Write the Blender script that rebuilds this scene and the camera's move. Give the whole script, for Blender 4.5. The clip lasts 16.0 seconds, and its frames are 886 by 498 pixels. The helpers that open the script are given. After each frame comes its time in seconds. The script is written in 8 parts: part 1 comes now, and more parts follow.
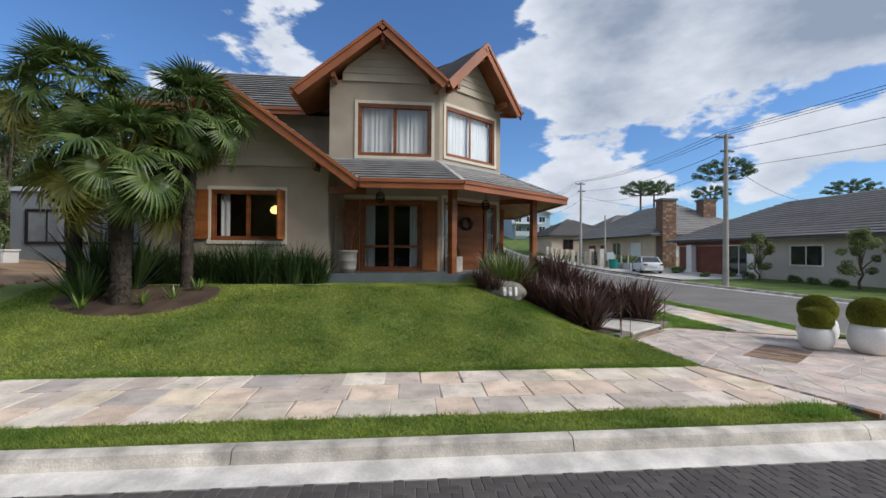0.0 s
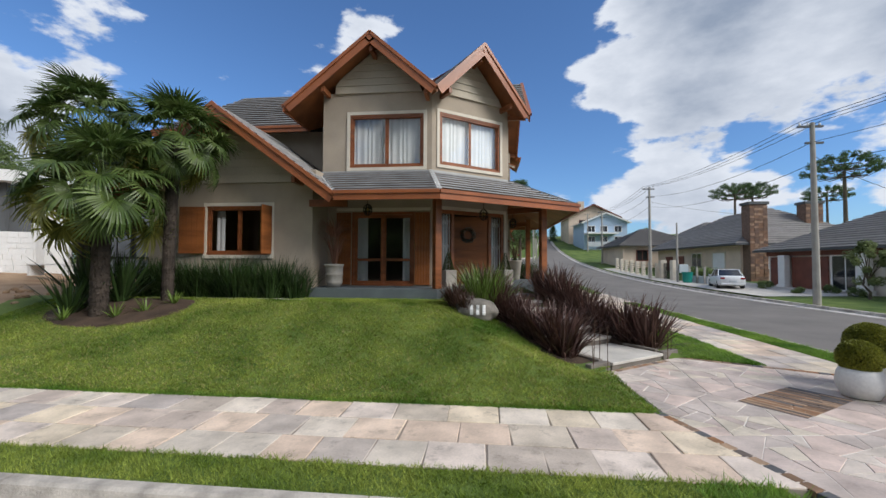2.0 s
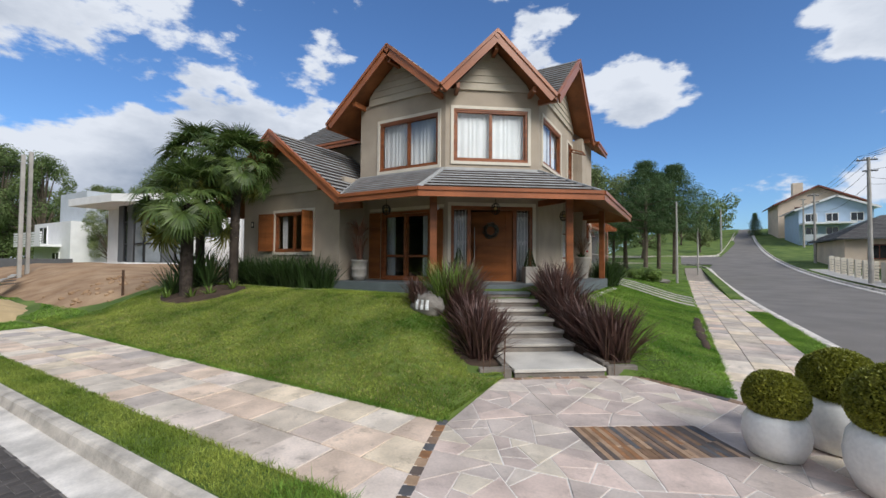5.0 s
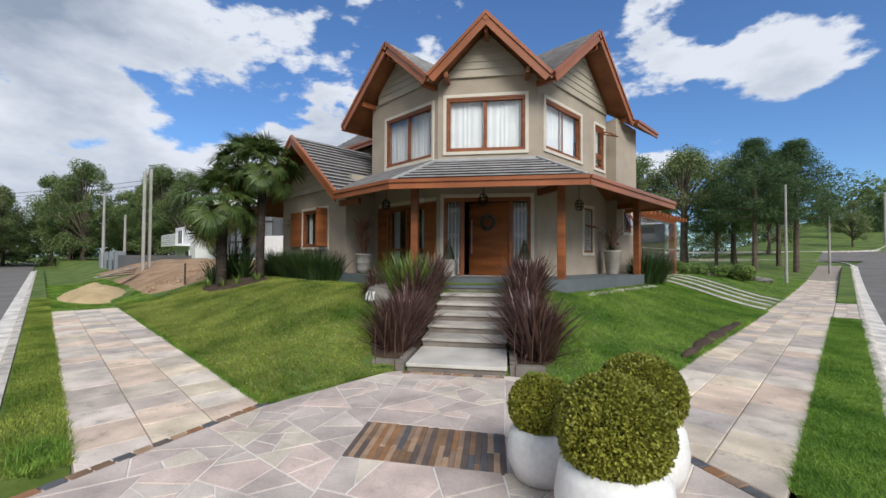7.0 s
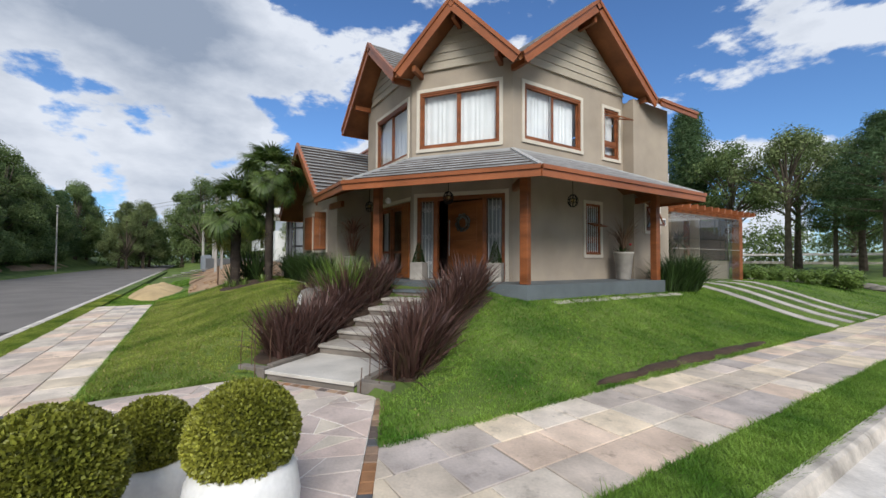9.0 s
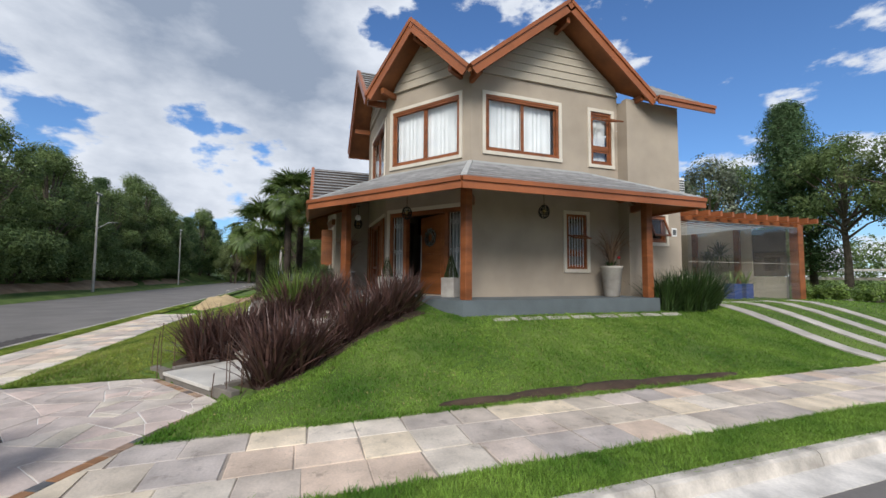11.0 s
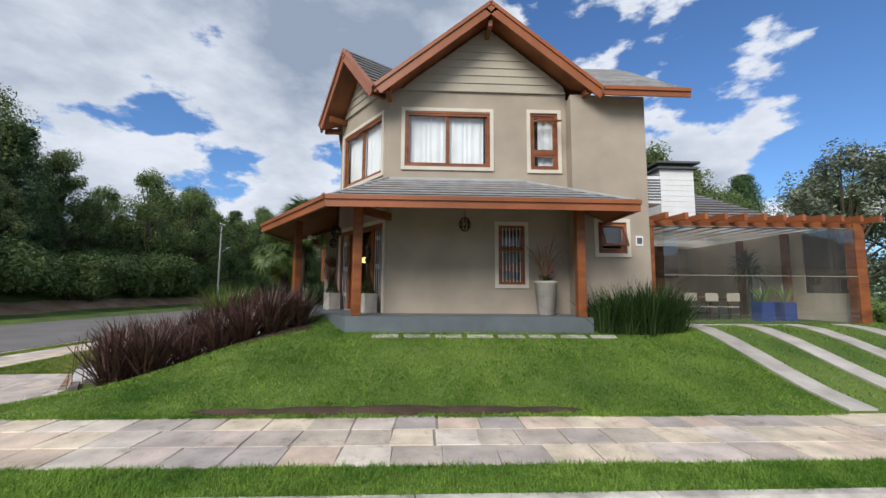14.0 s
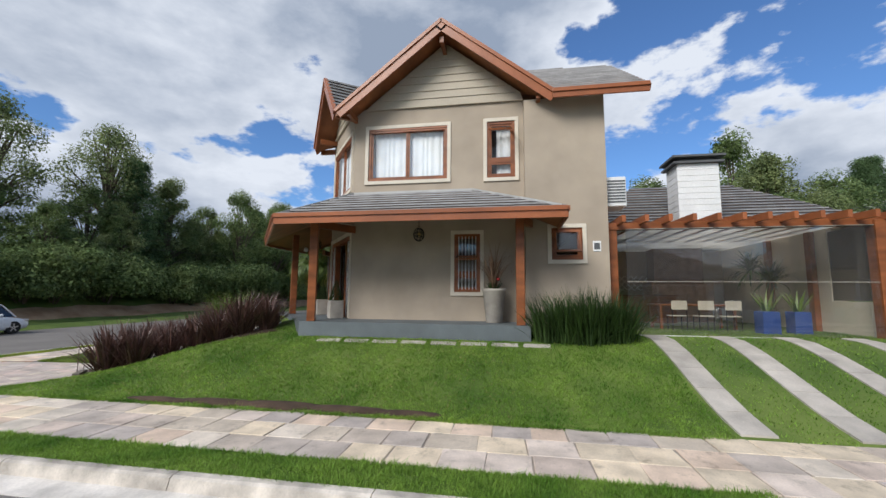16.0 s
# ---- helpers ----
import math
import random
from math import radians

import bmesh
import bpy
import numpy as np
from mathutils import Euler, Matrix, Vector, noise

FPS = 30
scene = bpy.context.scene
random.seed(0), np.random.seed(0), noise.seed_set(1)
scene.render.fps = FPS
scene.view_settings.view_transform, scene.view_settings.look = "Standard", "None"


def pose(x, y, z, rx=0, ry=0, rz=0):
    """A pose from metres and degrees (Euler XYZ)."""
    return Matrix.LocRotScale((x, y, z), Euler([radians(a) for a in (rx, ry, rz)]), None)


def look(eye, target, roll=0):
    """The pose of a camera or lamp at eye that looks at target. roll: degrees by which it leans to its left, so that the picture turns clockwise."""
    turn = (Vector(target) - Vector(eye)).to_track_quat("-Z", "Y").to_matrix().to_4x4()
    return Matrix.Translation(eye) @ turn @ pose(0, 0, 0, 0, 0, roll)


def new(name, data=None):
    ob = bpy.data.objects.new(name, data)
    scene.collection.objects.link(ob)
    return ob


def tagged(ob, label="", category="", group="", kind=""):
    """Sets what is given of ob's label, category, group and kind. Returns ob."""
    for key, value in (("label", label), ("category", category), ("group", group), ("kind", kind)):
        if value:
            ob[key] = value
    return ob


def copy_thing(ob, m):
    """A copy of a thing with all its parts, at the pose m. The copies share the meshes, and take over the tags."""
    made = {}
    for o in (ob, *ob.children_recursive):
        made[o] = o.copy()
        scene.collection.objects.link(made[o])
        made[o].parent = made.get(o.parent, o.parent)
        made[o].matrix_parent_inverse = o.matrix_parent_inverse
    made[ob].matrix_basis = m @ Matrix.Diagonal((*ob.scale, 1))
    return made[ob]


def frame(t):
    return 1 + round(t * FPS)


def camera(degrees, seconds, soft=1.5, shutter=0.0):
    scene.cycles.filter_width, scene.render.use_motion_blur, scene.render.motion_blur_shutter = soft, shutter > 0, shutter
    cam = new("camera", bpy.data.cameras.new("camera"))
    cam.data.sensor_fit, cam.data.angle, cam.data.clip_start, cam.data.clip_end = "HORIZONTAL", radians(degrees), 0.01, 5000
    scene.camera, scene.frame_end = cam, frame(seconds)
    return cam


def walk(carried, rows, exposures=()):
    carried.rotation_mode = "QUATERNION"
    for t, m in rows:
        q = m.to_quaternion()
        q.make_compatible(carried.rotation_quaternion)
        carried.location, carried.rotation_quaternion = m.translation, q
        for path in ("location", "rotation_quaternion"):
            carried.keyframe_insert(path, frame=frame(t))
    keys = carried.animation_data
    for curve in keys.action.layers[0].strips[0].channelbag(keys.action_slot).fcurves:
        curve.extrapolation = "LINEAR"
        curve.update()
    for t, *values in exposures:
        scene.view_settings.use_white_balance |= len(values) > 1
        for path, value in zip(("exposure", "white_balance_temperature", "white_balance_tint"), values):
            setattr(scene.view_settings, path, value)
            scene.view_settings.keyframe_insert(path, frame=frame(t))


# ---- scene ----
import itertools

cam = camera(95.5, 16.0)
METRES, EYE, TILT, LEAN, TURN = 27.86, 1.95, 0.0, 0.0, -5.2
ROWS = [
    (0.0, 0.0, 0.0, 0.0, -0.0, 0.4, -0.41),
    (0.5, 0.0191, 0.0106, -0.0004, 1.29, 0.58, -0.35),
    (1.0, 0.0424, 0.0189, 0.0013, 3.58, 1.01, -0.3),
    (1.5, 0.0683, 0.027, 0.0024, 6.91, 1.56, -0.26),
    (2.0, 0.0953, 0.037, 0.0023, 10.98, 2.03, -0.23),
    (2.5, 0.1241, 0.0456, 0.0023, 15.27, 2.25, -0.23),
    (3.0, 0.1527, 0.055, 0.0027, 19.4, 2.25, -0.29),
    (3.5, 0.1825, 0.0652, 0.0024, 23.49, 2.15, -0.31),
    (4.0, 0.2108, 0.0773, 0.0014, 27.54, 1.98, -0.38),
    (6.5, 0.3345, 0.1685, -0.0019, 46.89, 1.36, -0.37),
    (7.0, 0.3533, 0.1965, -0.0034, 50.25, 1.23, -0.36),
    (7.5, 0.3697, 0.2257, -0.0028, 53.49, 1.05, -0.38),
    (8.0, 0.382, 0.2563, -0.0033, 56.73, 1.05, -0.34),
    (8.5, 0.3933, 0.2869, -0.0026, 59.96, 1.19, -0.33),
    (9.0, 0.4046, 0.3186, -0.0031, 63.23, 1.59, -0.33),
    (11.5, 0.4568, 0.4721, -0.0037, 78.82, 4.08, -0.43),
    (12.0, 0.4612, 0.505, -0.0039, 81.45, 4.19, -0.45),
    (12.5, 0.4633, 0.5363, -0.0048, 84.01, 4.42, -0.49),
    (13.0, 0.4653, 0.5686, -0.0035, 86.72, 4.86, -0.47),
    (13.5, 0.4659, 0.6003, -0.0028, 89.58, 5.45, -0.43),
    (14.0, 0.4664, 0.633, -0.0024, 92.6, 5.95, -0.43),
    (14.5, 0.4672, 0.6639, -0.0013, 95.71, 6.33, -0.43),
    (15.0, 0.466, 0.6956, -0.0006, 98.86, 6.54, -0.43),
    (15.5, 0.465, 0.7278, 0.0006, 101.98, 6.58, -0.44),
    (16.0, 0.4637, 0.7632, 0.0015, 104.93, 6.49, -0.46),
]
walk(cam, [(t, pose(0, 0, EYE, TILT, LEAN, TURN) @ pose(METRES * x, METRES * y, METRES * z, 90 + pitch, roll, yaw)) for t, x, y, z, yaw, pitch, roll in ROWS], [(0.0, 0.0), (8.0, 0.02), (12.0, 0.04), (16.0, 0.05)])

# ---- world, sun ----
SUN_EL, SUN_AZ = 38.0, -26.0      # height above the horizon; turn of the sun from +x towards +y
world = bpy.data.worlds.new("sky")
scene.world = world
world.use_nodes = True
wn, wl = world.node_tree.nodes, world.node_tree.links
wn.clear()


def wnode(kind, **kw):
    n = wn.new(kind)
    for k, v in kw.items():
        n.inputs[k].default_value = v
    return n


def wmath(op, a, b=None, clamp=False):
    n = wn.new("ShaderNodeMath")
    n.operation, n.use_clamp = op, clamp
    for i, v in enumerate((a, b)):
        if v is None:
            continue
        if isinstance(v, (int, float)):
            n.inputs[i].default_value = v
        else:
            wl.new(v, n.inputs[i])
    return n.outputs[0]


sky = wn.new("ShaderNodeTexSky")
sky.sky_type, sky.sun_disc = "NISHITA", False
sky.sun_elevation, sky.sun_rotation = radians(SUN_EL), radians(90 - SUN_AZ)
sky.air_density, sky.dust_density, sky.ozone_density = 1.0, 0.6, 3.0
tc = wn.new("ShaderNodeTexCoord")
sep = wn.new("ShaderNodeSeparateXYZ")
wl.new(tc.outputs["Generated"], sep.inputs[0])
# heaped clouds: soft large masses with a crisp, knotted outline, bright above and grey below


def cloud_field(shift):
    st = wn.new("ShaderNodeVectorMath")
    st.operation = "MULTIPLY_ADD"
    st.inputs[1].default_value, st.inputs[2].default_value = (1.0, 1.0, 2.1), (3.1, 1.2, 0.6 + shift)
    wl.new(tc.outputs["Generated"], st.inputs[0])
    big = wnode("ShaderNodeTexNoise", Scale=1.35, Detail=1.0, Roughness=0.5)
    med = wnode("ShaderNodeTexNoise", Scale=3.1, Detail=10.0, Roughness=0.56, Distortion=0.0)
    for n in (big, med):
        wl.new(st.outputs[0], n.inputs["Vector"])
    return wmath("ADD", wmath("MULTIPLY", big.outputs[0], 0.55), wmath("MULTIPLY", med.outputs[0], 0.66))


dens, above = cloud_field(0.0), cloud_field(0.13)
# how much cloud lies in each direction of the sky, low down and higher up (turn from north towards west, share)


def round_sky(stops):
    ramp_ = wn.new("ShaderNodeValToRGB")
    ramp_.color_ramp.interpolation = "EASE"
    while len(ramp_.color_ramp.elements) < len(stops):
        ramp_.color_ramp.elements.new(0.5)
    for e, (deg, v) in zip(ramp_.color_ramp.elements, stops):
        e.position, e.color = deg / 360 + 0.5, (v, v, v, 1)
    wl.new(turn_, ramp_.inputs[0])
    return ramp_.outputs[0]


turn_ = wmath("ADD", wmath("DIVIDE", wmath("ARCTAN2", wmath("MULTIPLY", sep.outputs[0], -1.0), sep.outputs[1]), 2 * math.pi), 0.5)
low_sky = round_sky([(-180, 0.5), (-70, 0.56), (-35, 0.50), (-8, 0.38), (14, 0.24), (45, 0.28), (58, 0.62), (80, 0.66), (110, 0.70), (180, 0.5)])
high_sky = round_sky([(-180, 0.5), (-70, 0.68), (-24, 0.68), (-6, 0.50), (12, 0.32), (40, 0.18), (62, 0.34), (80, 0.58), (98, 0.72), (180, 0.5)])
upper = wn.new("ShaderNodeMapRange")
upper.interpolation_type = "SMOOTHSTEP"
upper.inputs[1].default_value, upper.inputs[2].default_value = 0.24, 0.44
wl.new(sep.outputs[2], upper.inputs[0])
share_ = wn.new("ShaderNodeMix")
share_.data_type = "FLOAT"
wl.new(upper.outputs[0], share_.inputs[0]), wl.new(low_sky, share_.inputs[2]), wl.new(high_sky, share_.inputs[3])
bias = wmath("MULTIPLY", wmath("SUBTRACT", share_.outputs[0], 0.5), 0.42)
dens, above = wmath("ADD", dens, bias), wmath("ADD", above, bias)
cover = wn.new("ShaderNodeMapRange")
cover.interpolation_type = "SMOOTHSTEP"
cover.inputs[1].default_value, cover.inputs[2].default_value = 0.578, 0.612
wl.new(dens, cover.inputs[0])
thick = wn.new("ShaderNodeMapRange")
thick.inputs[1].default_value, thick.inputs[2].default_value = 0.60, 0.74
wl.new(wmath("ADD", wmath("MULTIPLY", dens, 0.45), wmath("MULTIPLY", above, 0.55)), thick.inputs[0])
ccol = wn.new("ShaderNodeMix")
ccol.data_type = "RGBA"
ccol.inputs[6].default_value, ccol.inputs[7].default_value = (7.5, 8.0, 8.9, 1), (2.95, 3.6, 4.75, 1)
wl.new(thick.outputs[0], ccol.inputs[0])
tint = wn.new("ShaderNodeMix")
tint.data_type, tint.blend_type = "RGBA", "MULTIPLY"
tint.inputs[0].default_value = 1.0
tint.inputs[7].default_value = (0.86, 1.16, 1.50, 1)
wl.new(sky.outputs[0], tint.inputs[6])
mixs = wn.new("ShaderNodeMix")
mixs.data_type = "RGBA"
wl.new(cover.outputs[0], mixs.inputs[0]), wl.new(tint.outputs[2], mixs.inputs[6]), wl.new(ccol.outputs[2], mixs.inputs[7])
bg = wnode("ShaderNodeBackground", Strength=0.1)
wout = wn.new("ShaderNodeOutputWorld")
wl.new(mixs.outputs[2], bg.inputs[0]), wl.new(bg.outputs[0], wout.inputs[0])

sun = new("sun", bpy.data.lights.new("sun", "SUN"))
sun.data.energy, sun.data.angle, sun.data.color = 3.2, radians(28), (1, 0.965, 0.91)
a_, e_ = radians(SUN_AZ), radians(SUN_EL)
sun.matrix_world = look((30 * math.cos(a_) * math.cos(e_), 30 * math.sin(a_) * math.cos(e_), 30 * math.sin(e_)), (0, 0, 0))


# ---- materials ----
def mat(name, col, rough=0.7, var=0.18, scale=1.5, fine=40.0, bump=0.15, col2=None, each=0.0, metal=0.0, stretch=(1, 1, 1), spec=0.4, island=0.0, fvar=0.35):
    """A surface with two scales of variation. each: how far single pieces differ in brightness; col2: a second colour in patches."""
    m = bpy.data.materials.new(name)
    m.use_nodes = True
    n, l = m.node_tree.nodes, m.node_tree.links
    b = n["Principled BSDF"]
    b.inputs["Roughness"].default_value, b.inputs["Metallic"].default_value = rough, metal
    b.inputs["Specular IOR Level"].default_value = spec
    t = n.new("ShaderNodeTexCoord")
    mp = n.new("ShaderNodeMapping")
    mp.inputs["Scale"].default_value = stretch
    l.new(t.outputs["Object"], mp.inputs[0])
    big_, fin_ = n.new("ShaderNodeTexNoise"), n.new("ShaderNodeTexNoise")
    big_.inputs["Scale"].default_value, big_.inputs["Detail"].default_value = scale, 5
    fin_.inputs["Scale"].default_value, fin_.inputs["Detail"].default_value = fine, 4
    l.new(mp.outputs[0], big_.inputs[0]), l.new(mp.outputs[0], fin_.inputs[0])
    ramp = n.new("ShaderNodeMix")
    ramp.data_type = "RGBA"
    c2 = col2 or tuple(min(1, c * (1 + var)) for c in col)
    c1 = tuple(c * (1 - var) for c in col)
    ramp.inputs[6].default_value, ramp.inputs[7].default_value = (*c1, 1), (*c2, 1)
    mr = n.new("ShaderNodeMapRange")
    mr.inputs[1].default_value, mr.inputs[2].default_value = 0.32, 0.68
    l.new(big_.outputs[0], mr.inputs[0]), l.new(mr.outputs[0], ramp.inputs[0])
    val = n.new("ShaderNodeMath")
    val.operation = "MULTIPLY_ADD"
    val.inputs[1].default_value, val.inputs[2].default_value = fvar, 1 - fvar / 2
    l.new(fin_.outputs[0], val.inputs[0])
    last = val.outputs[0]
    for amount, src in ((each, ("ShaderNodeObjectInfo", "Random")), (island, ("ShaderNodeNewGeometry", "Random Per Island"))):
        if amount:
            oi = n.new(src[0])
            k = n.new("ShaderNodeMath")
            k.operation = "MULTIPLY_ADD"
            k.inputs[1].default_value, k.inputs[2].default_value = 2 * amount, 1 - amount
            l.new(oi.outputs[src[1]], k.inputs[0])
            mm = n.new("ShaderNodeMath")
            mm.operation = "MULTIPLY"
            l.new(k.outputs[0], mm.inputs[0]), l.new(last, mm.inputs[1])
            last = mm.outputs[0]
    sc = n.new("ShaderNodeVectorMath")
    sc.operation = "SCALE"
    l.new(ramp.outputs[2], sc.inputs[0]), l.new(last, sc.inputs["Scale"])
    l.new(sc.outputs[0], b.inputs["Base Color"])
    if bump:
        bp = n.new("ShaderNodeBump")
        bp.inputs["Strength"].default_value, bp.inputs["Distance"].default_value = bump, 0.01
        l.new(fin_.outputs[0], bp.inputs["Height"]), l.new(bp.outputs[0], b.inputs["Normal"])
    return m


def hued(name, cols, rough=0.75, scale=2.0, fine=30, bump=0.2, source="object", stain=0.0):
    """Pieces that each take one of several colours, with clouds and grain inside each."""
    m = mat(name, (0.5, 0.5, 0.5), rough, 0.22, scale, fine, bump, each=0.12 if source == "object" else 0.0, island=0.12 if source != "object" else 0.0)
    n, l = m.node_tree.nodes, m.node_tree.links
    b = n["Principled BSDF"]
    src = n.new("ShaderNodeObjectInfo").outputs["Random"] if source == "object" else n.new("ShaderNodeNewGeometry").outputs["Random Per Island"]
    ra = n.new("ShaderNodeValToRGB")
    ra.color_ramp.interpolation = "CONSTANT"
    while len(ra.color_ramp.elements) < len(cols):
        ra.color_ramp.elements.new(0.5)
    for i, c in enumerate(cols):
        ra.color_ramp.elements[i].position = i / len(cols)
        ra.color_ramp.elements[i].color = (*c, 1)
    l.new(src, ra.inputs[0])
    old = b.inputs["Base Color"].links[0].from_socket
    mx = n.new("ShaderNodeVectorMath")
    mx.operation = "MULTIPLY"
    l.new(old, mx.inputs[0]), l.new(ra.outputs[0], mx.inputs[1])
    s2 = n.new("ShaderNodeVectorMath")
    s2.operation = "SCALE"
    s2.inputs["Scale"].default_value = 2.0
    l.new(mx.outputs[0], s2.inputs[0]), l.new(s2.outputs[0], b.inputs["Base Color"])
    if stain:
        # ragged darker blotches where lichen and damp have marked the stone
        no, mr2, s3 = n.new("ShaderNodeTexNoise"), n.new("ShaderNodeMapRange"), n.new("ShaderNodeVectorMath")
        no.inputs["Scale"].default_value, no.inputs["Detail"].default_value, no.inputs["Roughness"].default_value = 3.3, 8, 0.72
        l.new(n.new("ShaderNodeTexCoord").outputs["Object"], no.inputs[0])
        for k, v in enumerate((0.55, 0.68, 1.0, 1 - stain)):
            mr2.inputs[k + 1].default_value = v
        l.new(no.outputs[0], mr2.inputs[0])
        s3.operation = "SCALE"
        l.new(s2.outputs[0], s3.inputs[0]), l.new(mr2.outputs[0], s3.inputs["Scale"]), l.new(s3.outputs[0], b.inputs["Base Color"])
    return m


def leafy(name, col, col2, rough=0.5, trans=0.25, spec=0.35):
    """Leaves: colour differs from leaf to leaf, some light comes through."""
    m = mat(name, col, rough, 0.25, 0.9, 12, 0.0, col2=col2, island=0.42, spec=spec)
    n, l = m.node_tree.nodes, m.node_tree.links
    b = n["Principled BSDF"]
    tr = n.new("ShaderNodeBsdfTranslucent")
    l.new(b.inputs["Base Color"].links[0].from_socket, tr.inputs[0])
    mx = n.new("ShaderNodeMixShader")
    mx.inputs[0].default_value = trans
    l.new(b.outputs[0], mx.inputs[1]), l.new(tr.outputs[0], mx.inputs[2])
    l.new(mx.outputs[0], n["Material Output"].inputs[0])
    return m


def pane_mat(name, tintc=(0.9, 0.93, 0.93), strength=1.0, rough=0.0, haze=0.0):
    m = bpy.data.materials.new(name)
    m.use_nodes = True
    n, l = m.node_tree.nodes, m.node_tree.links
    n.remove(n["Principled BSDF"])
    tr, gl, fr, mx = (n.new(k) for k in ("ShaderNodeBsdfTransparent", "ShaderNodeBsdfGlossy", "ShaderNodeFresnel", "ShaderNodeMixShader"))
    tr.inputs[0].default_value = (*tintc, 1)
    gl.inputs["Roughness"].default_value = rough
    fr.inputs["IOR"].default_value = 1.5 + 0.35 * strength
    l.new(fr.outputs[0], mx.inputs[0]), l.new(tr.outputs[0], mx.inputs[1]), l.new(gl.outputs[0], mx.inputs[2])
    last = mx.outputs[0]
    if haze:
        df, mh = n.new("ShaderNodeBsdfTranslucent"), n.new("ShaderNodeMixShader")
        df.inputs[0].default_value = (0.8, 0.8, 0.8, 1)
        d2, m2 = n.new("ShaderNodeBsdfDiffuse"), n.new("ShaderNodeMixShader")
        d2.inputs[0].default_value = (0.8, 0.8, 0.8, 1)
        l.new(df.outputs[0], m2.inputs[1]), l.new(d2.outputs[0], m2.inputs[2])
        mh.inputs[0].default_value = haze
        l.new(last, mh.inputs[1]), l.new(m2.outputs[0], mh.inputs[2])
        last = mh.outputs[0]
    l.new(last, n["Material Output"].inputs[0])
    return m


STUCCO = mat("taupe_stucco", (0.40, 0.335, 0.262), 0.9, 0.10, 1.1, 55, 0.6, fvar=0.25)
SIDING = mat("painted_siding", (0.45, 0.395, 0.31), 0.65, 0.06, 1.2, 30, 0.1, each=0.05)
CREAM = mat("cream_trim", (0.66, 0.60, 0.50), 0.7, 0.07, 2, 40, 0.15)
WOOD = mat("varnished_wood", (0.235, 0.078, 0.028), 0.38, 0.30, 1.4, 14, 0.08, stretch=(1, 1, 4), each=0.1)
FASCIA = mat("fascia_wood", (0.31, 0.102, 0.040), 0.32, 0.18, 0.9, 12, 0.08, each=0.08)
SOFFIT = mat("soffit_boards", (0.235, 0.085, 0.030), 0.5, 0.3, 1.5, 10, 0.1, each=0.1)
DOORWOOD = mat("door_wood", (0.27, 0.090, 0.026), 0.4, 0.3, 0.8, 10, 0.08, stretch=(1, 1, 6))
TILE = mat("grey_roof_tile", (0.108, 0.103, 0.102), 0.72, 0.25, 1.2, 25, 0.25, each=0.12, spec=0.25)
# paler than the tile: skylight on the course fronts, put into the colour
TILEEDGE = mat("skylit_tile_edge", (0.31, 0.30, 0.295), 0.7, 0.2, 2.5, 30, 0.2, each=0.1)
METALFLASH = mat("light_flashing", (0.42, 0.42, 0.41), 0.45, 0.1, 3, 40, 0.05)
PORCHGREY = mat("grey_porch_paint", (0.115, 0.135, 0.145), 0.6, 0.15, 1.5, 35, 0.12)
CONCRETE = mat("pale_concrete", (0.56, 0.53, 0.48), 0.85, 0.16, 1.6, 45, 0.3)
KERB = mat("kerb_concrete", (0.50, 0.455, 0.40), 0.9, 0.42, 2.6, 40, 0.8, each=0.08)
GUTTER = mat("white_gutter", (0.64, 0.60, 0.55), 0.9, 0.26, 2.6, 30, 0.5)
STONE = hued("sandstone_flags", [(0.62, 0.53, 0.43), (0.56, 0.475, 0.40), (0.67, 0.565, 0.43), (0.51, 0.44, 0.385), (0.63, 0.49, 0.385), (0.61, 0.535, 0.45), (0.72, 0.60, 0.45), (0.54, 0.445, 0.38), (0.67, 0.585, 0.49), (0.65, 0.51, 0.40), (0.43, 0.375, 0.34), (0.60, 0.51, 0.44)], 0.75, 2.2, 35, 0.3, stain=0.4)
FLAG = hued("rose_flagstone", [(0.56, 0.46, 0.41), (0.53, 0.445, 0.395), (0.60, 0.52, 0.45), (0.49, 0.42, 0.375), (0.58, 0.46, 0.40), (0.55, 0.48, 0.39)], 0.72, 2.0, 35, 0.3, stain=0.25)
MORTAR = mat("mortar", (0.33, 0.28, 0.235), 0.95, 0.15, 3, 60, 0.3)
ROADM = mat("grey_paving", (0.18, 0.165, 0.152), 0.85, 0.14, 0.5, 25, 0.4)
PAVER = mat("concrete_paver", (0.075, 0.066, 0.062), 0.85, 0.2, 3, 60, 0.4, each=0.2, island=0.2)
SOIL = mat("dark_soil", (0.065, 0.042, 0.028), 0.95, 0.35, 2.5, 30, 0.8)
DIRT = mat("bare_red_earth", (0.34, 0.205, 0.115), 0.95, 0.25, 0.9, 14, 0.9, col2=(0.42, 0.29, 0.18))
SAND = mat("building_sand", (0.50, 0.37, 0.20), 0.95, 0.15, 1.5, 40, 0.6)
GROUND = mat("turf_ground", (0.080, 0.150, 0.022), 0.95, 0.3, 0.6, 20, 0.9, col2=(0.145, 0.20, 0.042))
GRASSDRY = leafy("sunburnt_grass_blades", (0.14, 0.25, 0.023), (0.40, 0.455, 0.09), 0.6, 0.40)
GRASS = leafy("grass_blades", (0.10, 0.262, 0.022), (0.29, 0.44, 0.075), 0.6, 0.40)
DRYGRASS = leafy("dry_grass", (0.35, 0.30, 0.12), (0.45, 0.38, 0.16), 0.7, 0.2)
GLASS = pane_mat("window_glass", (0.88, 0.91, 0.92))
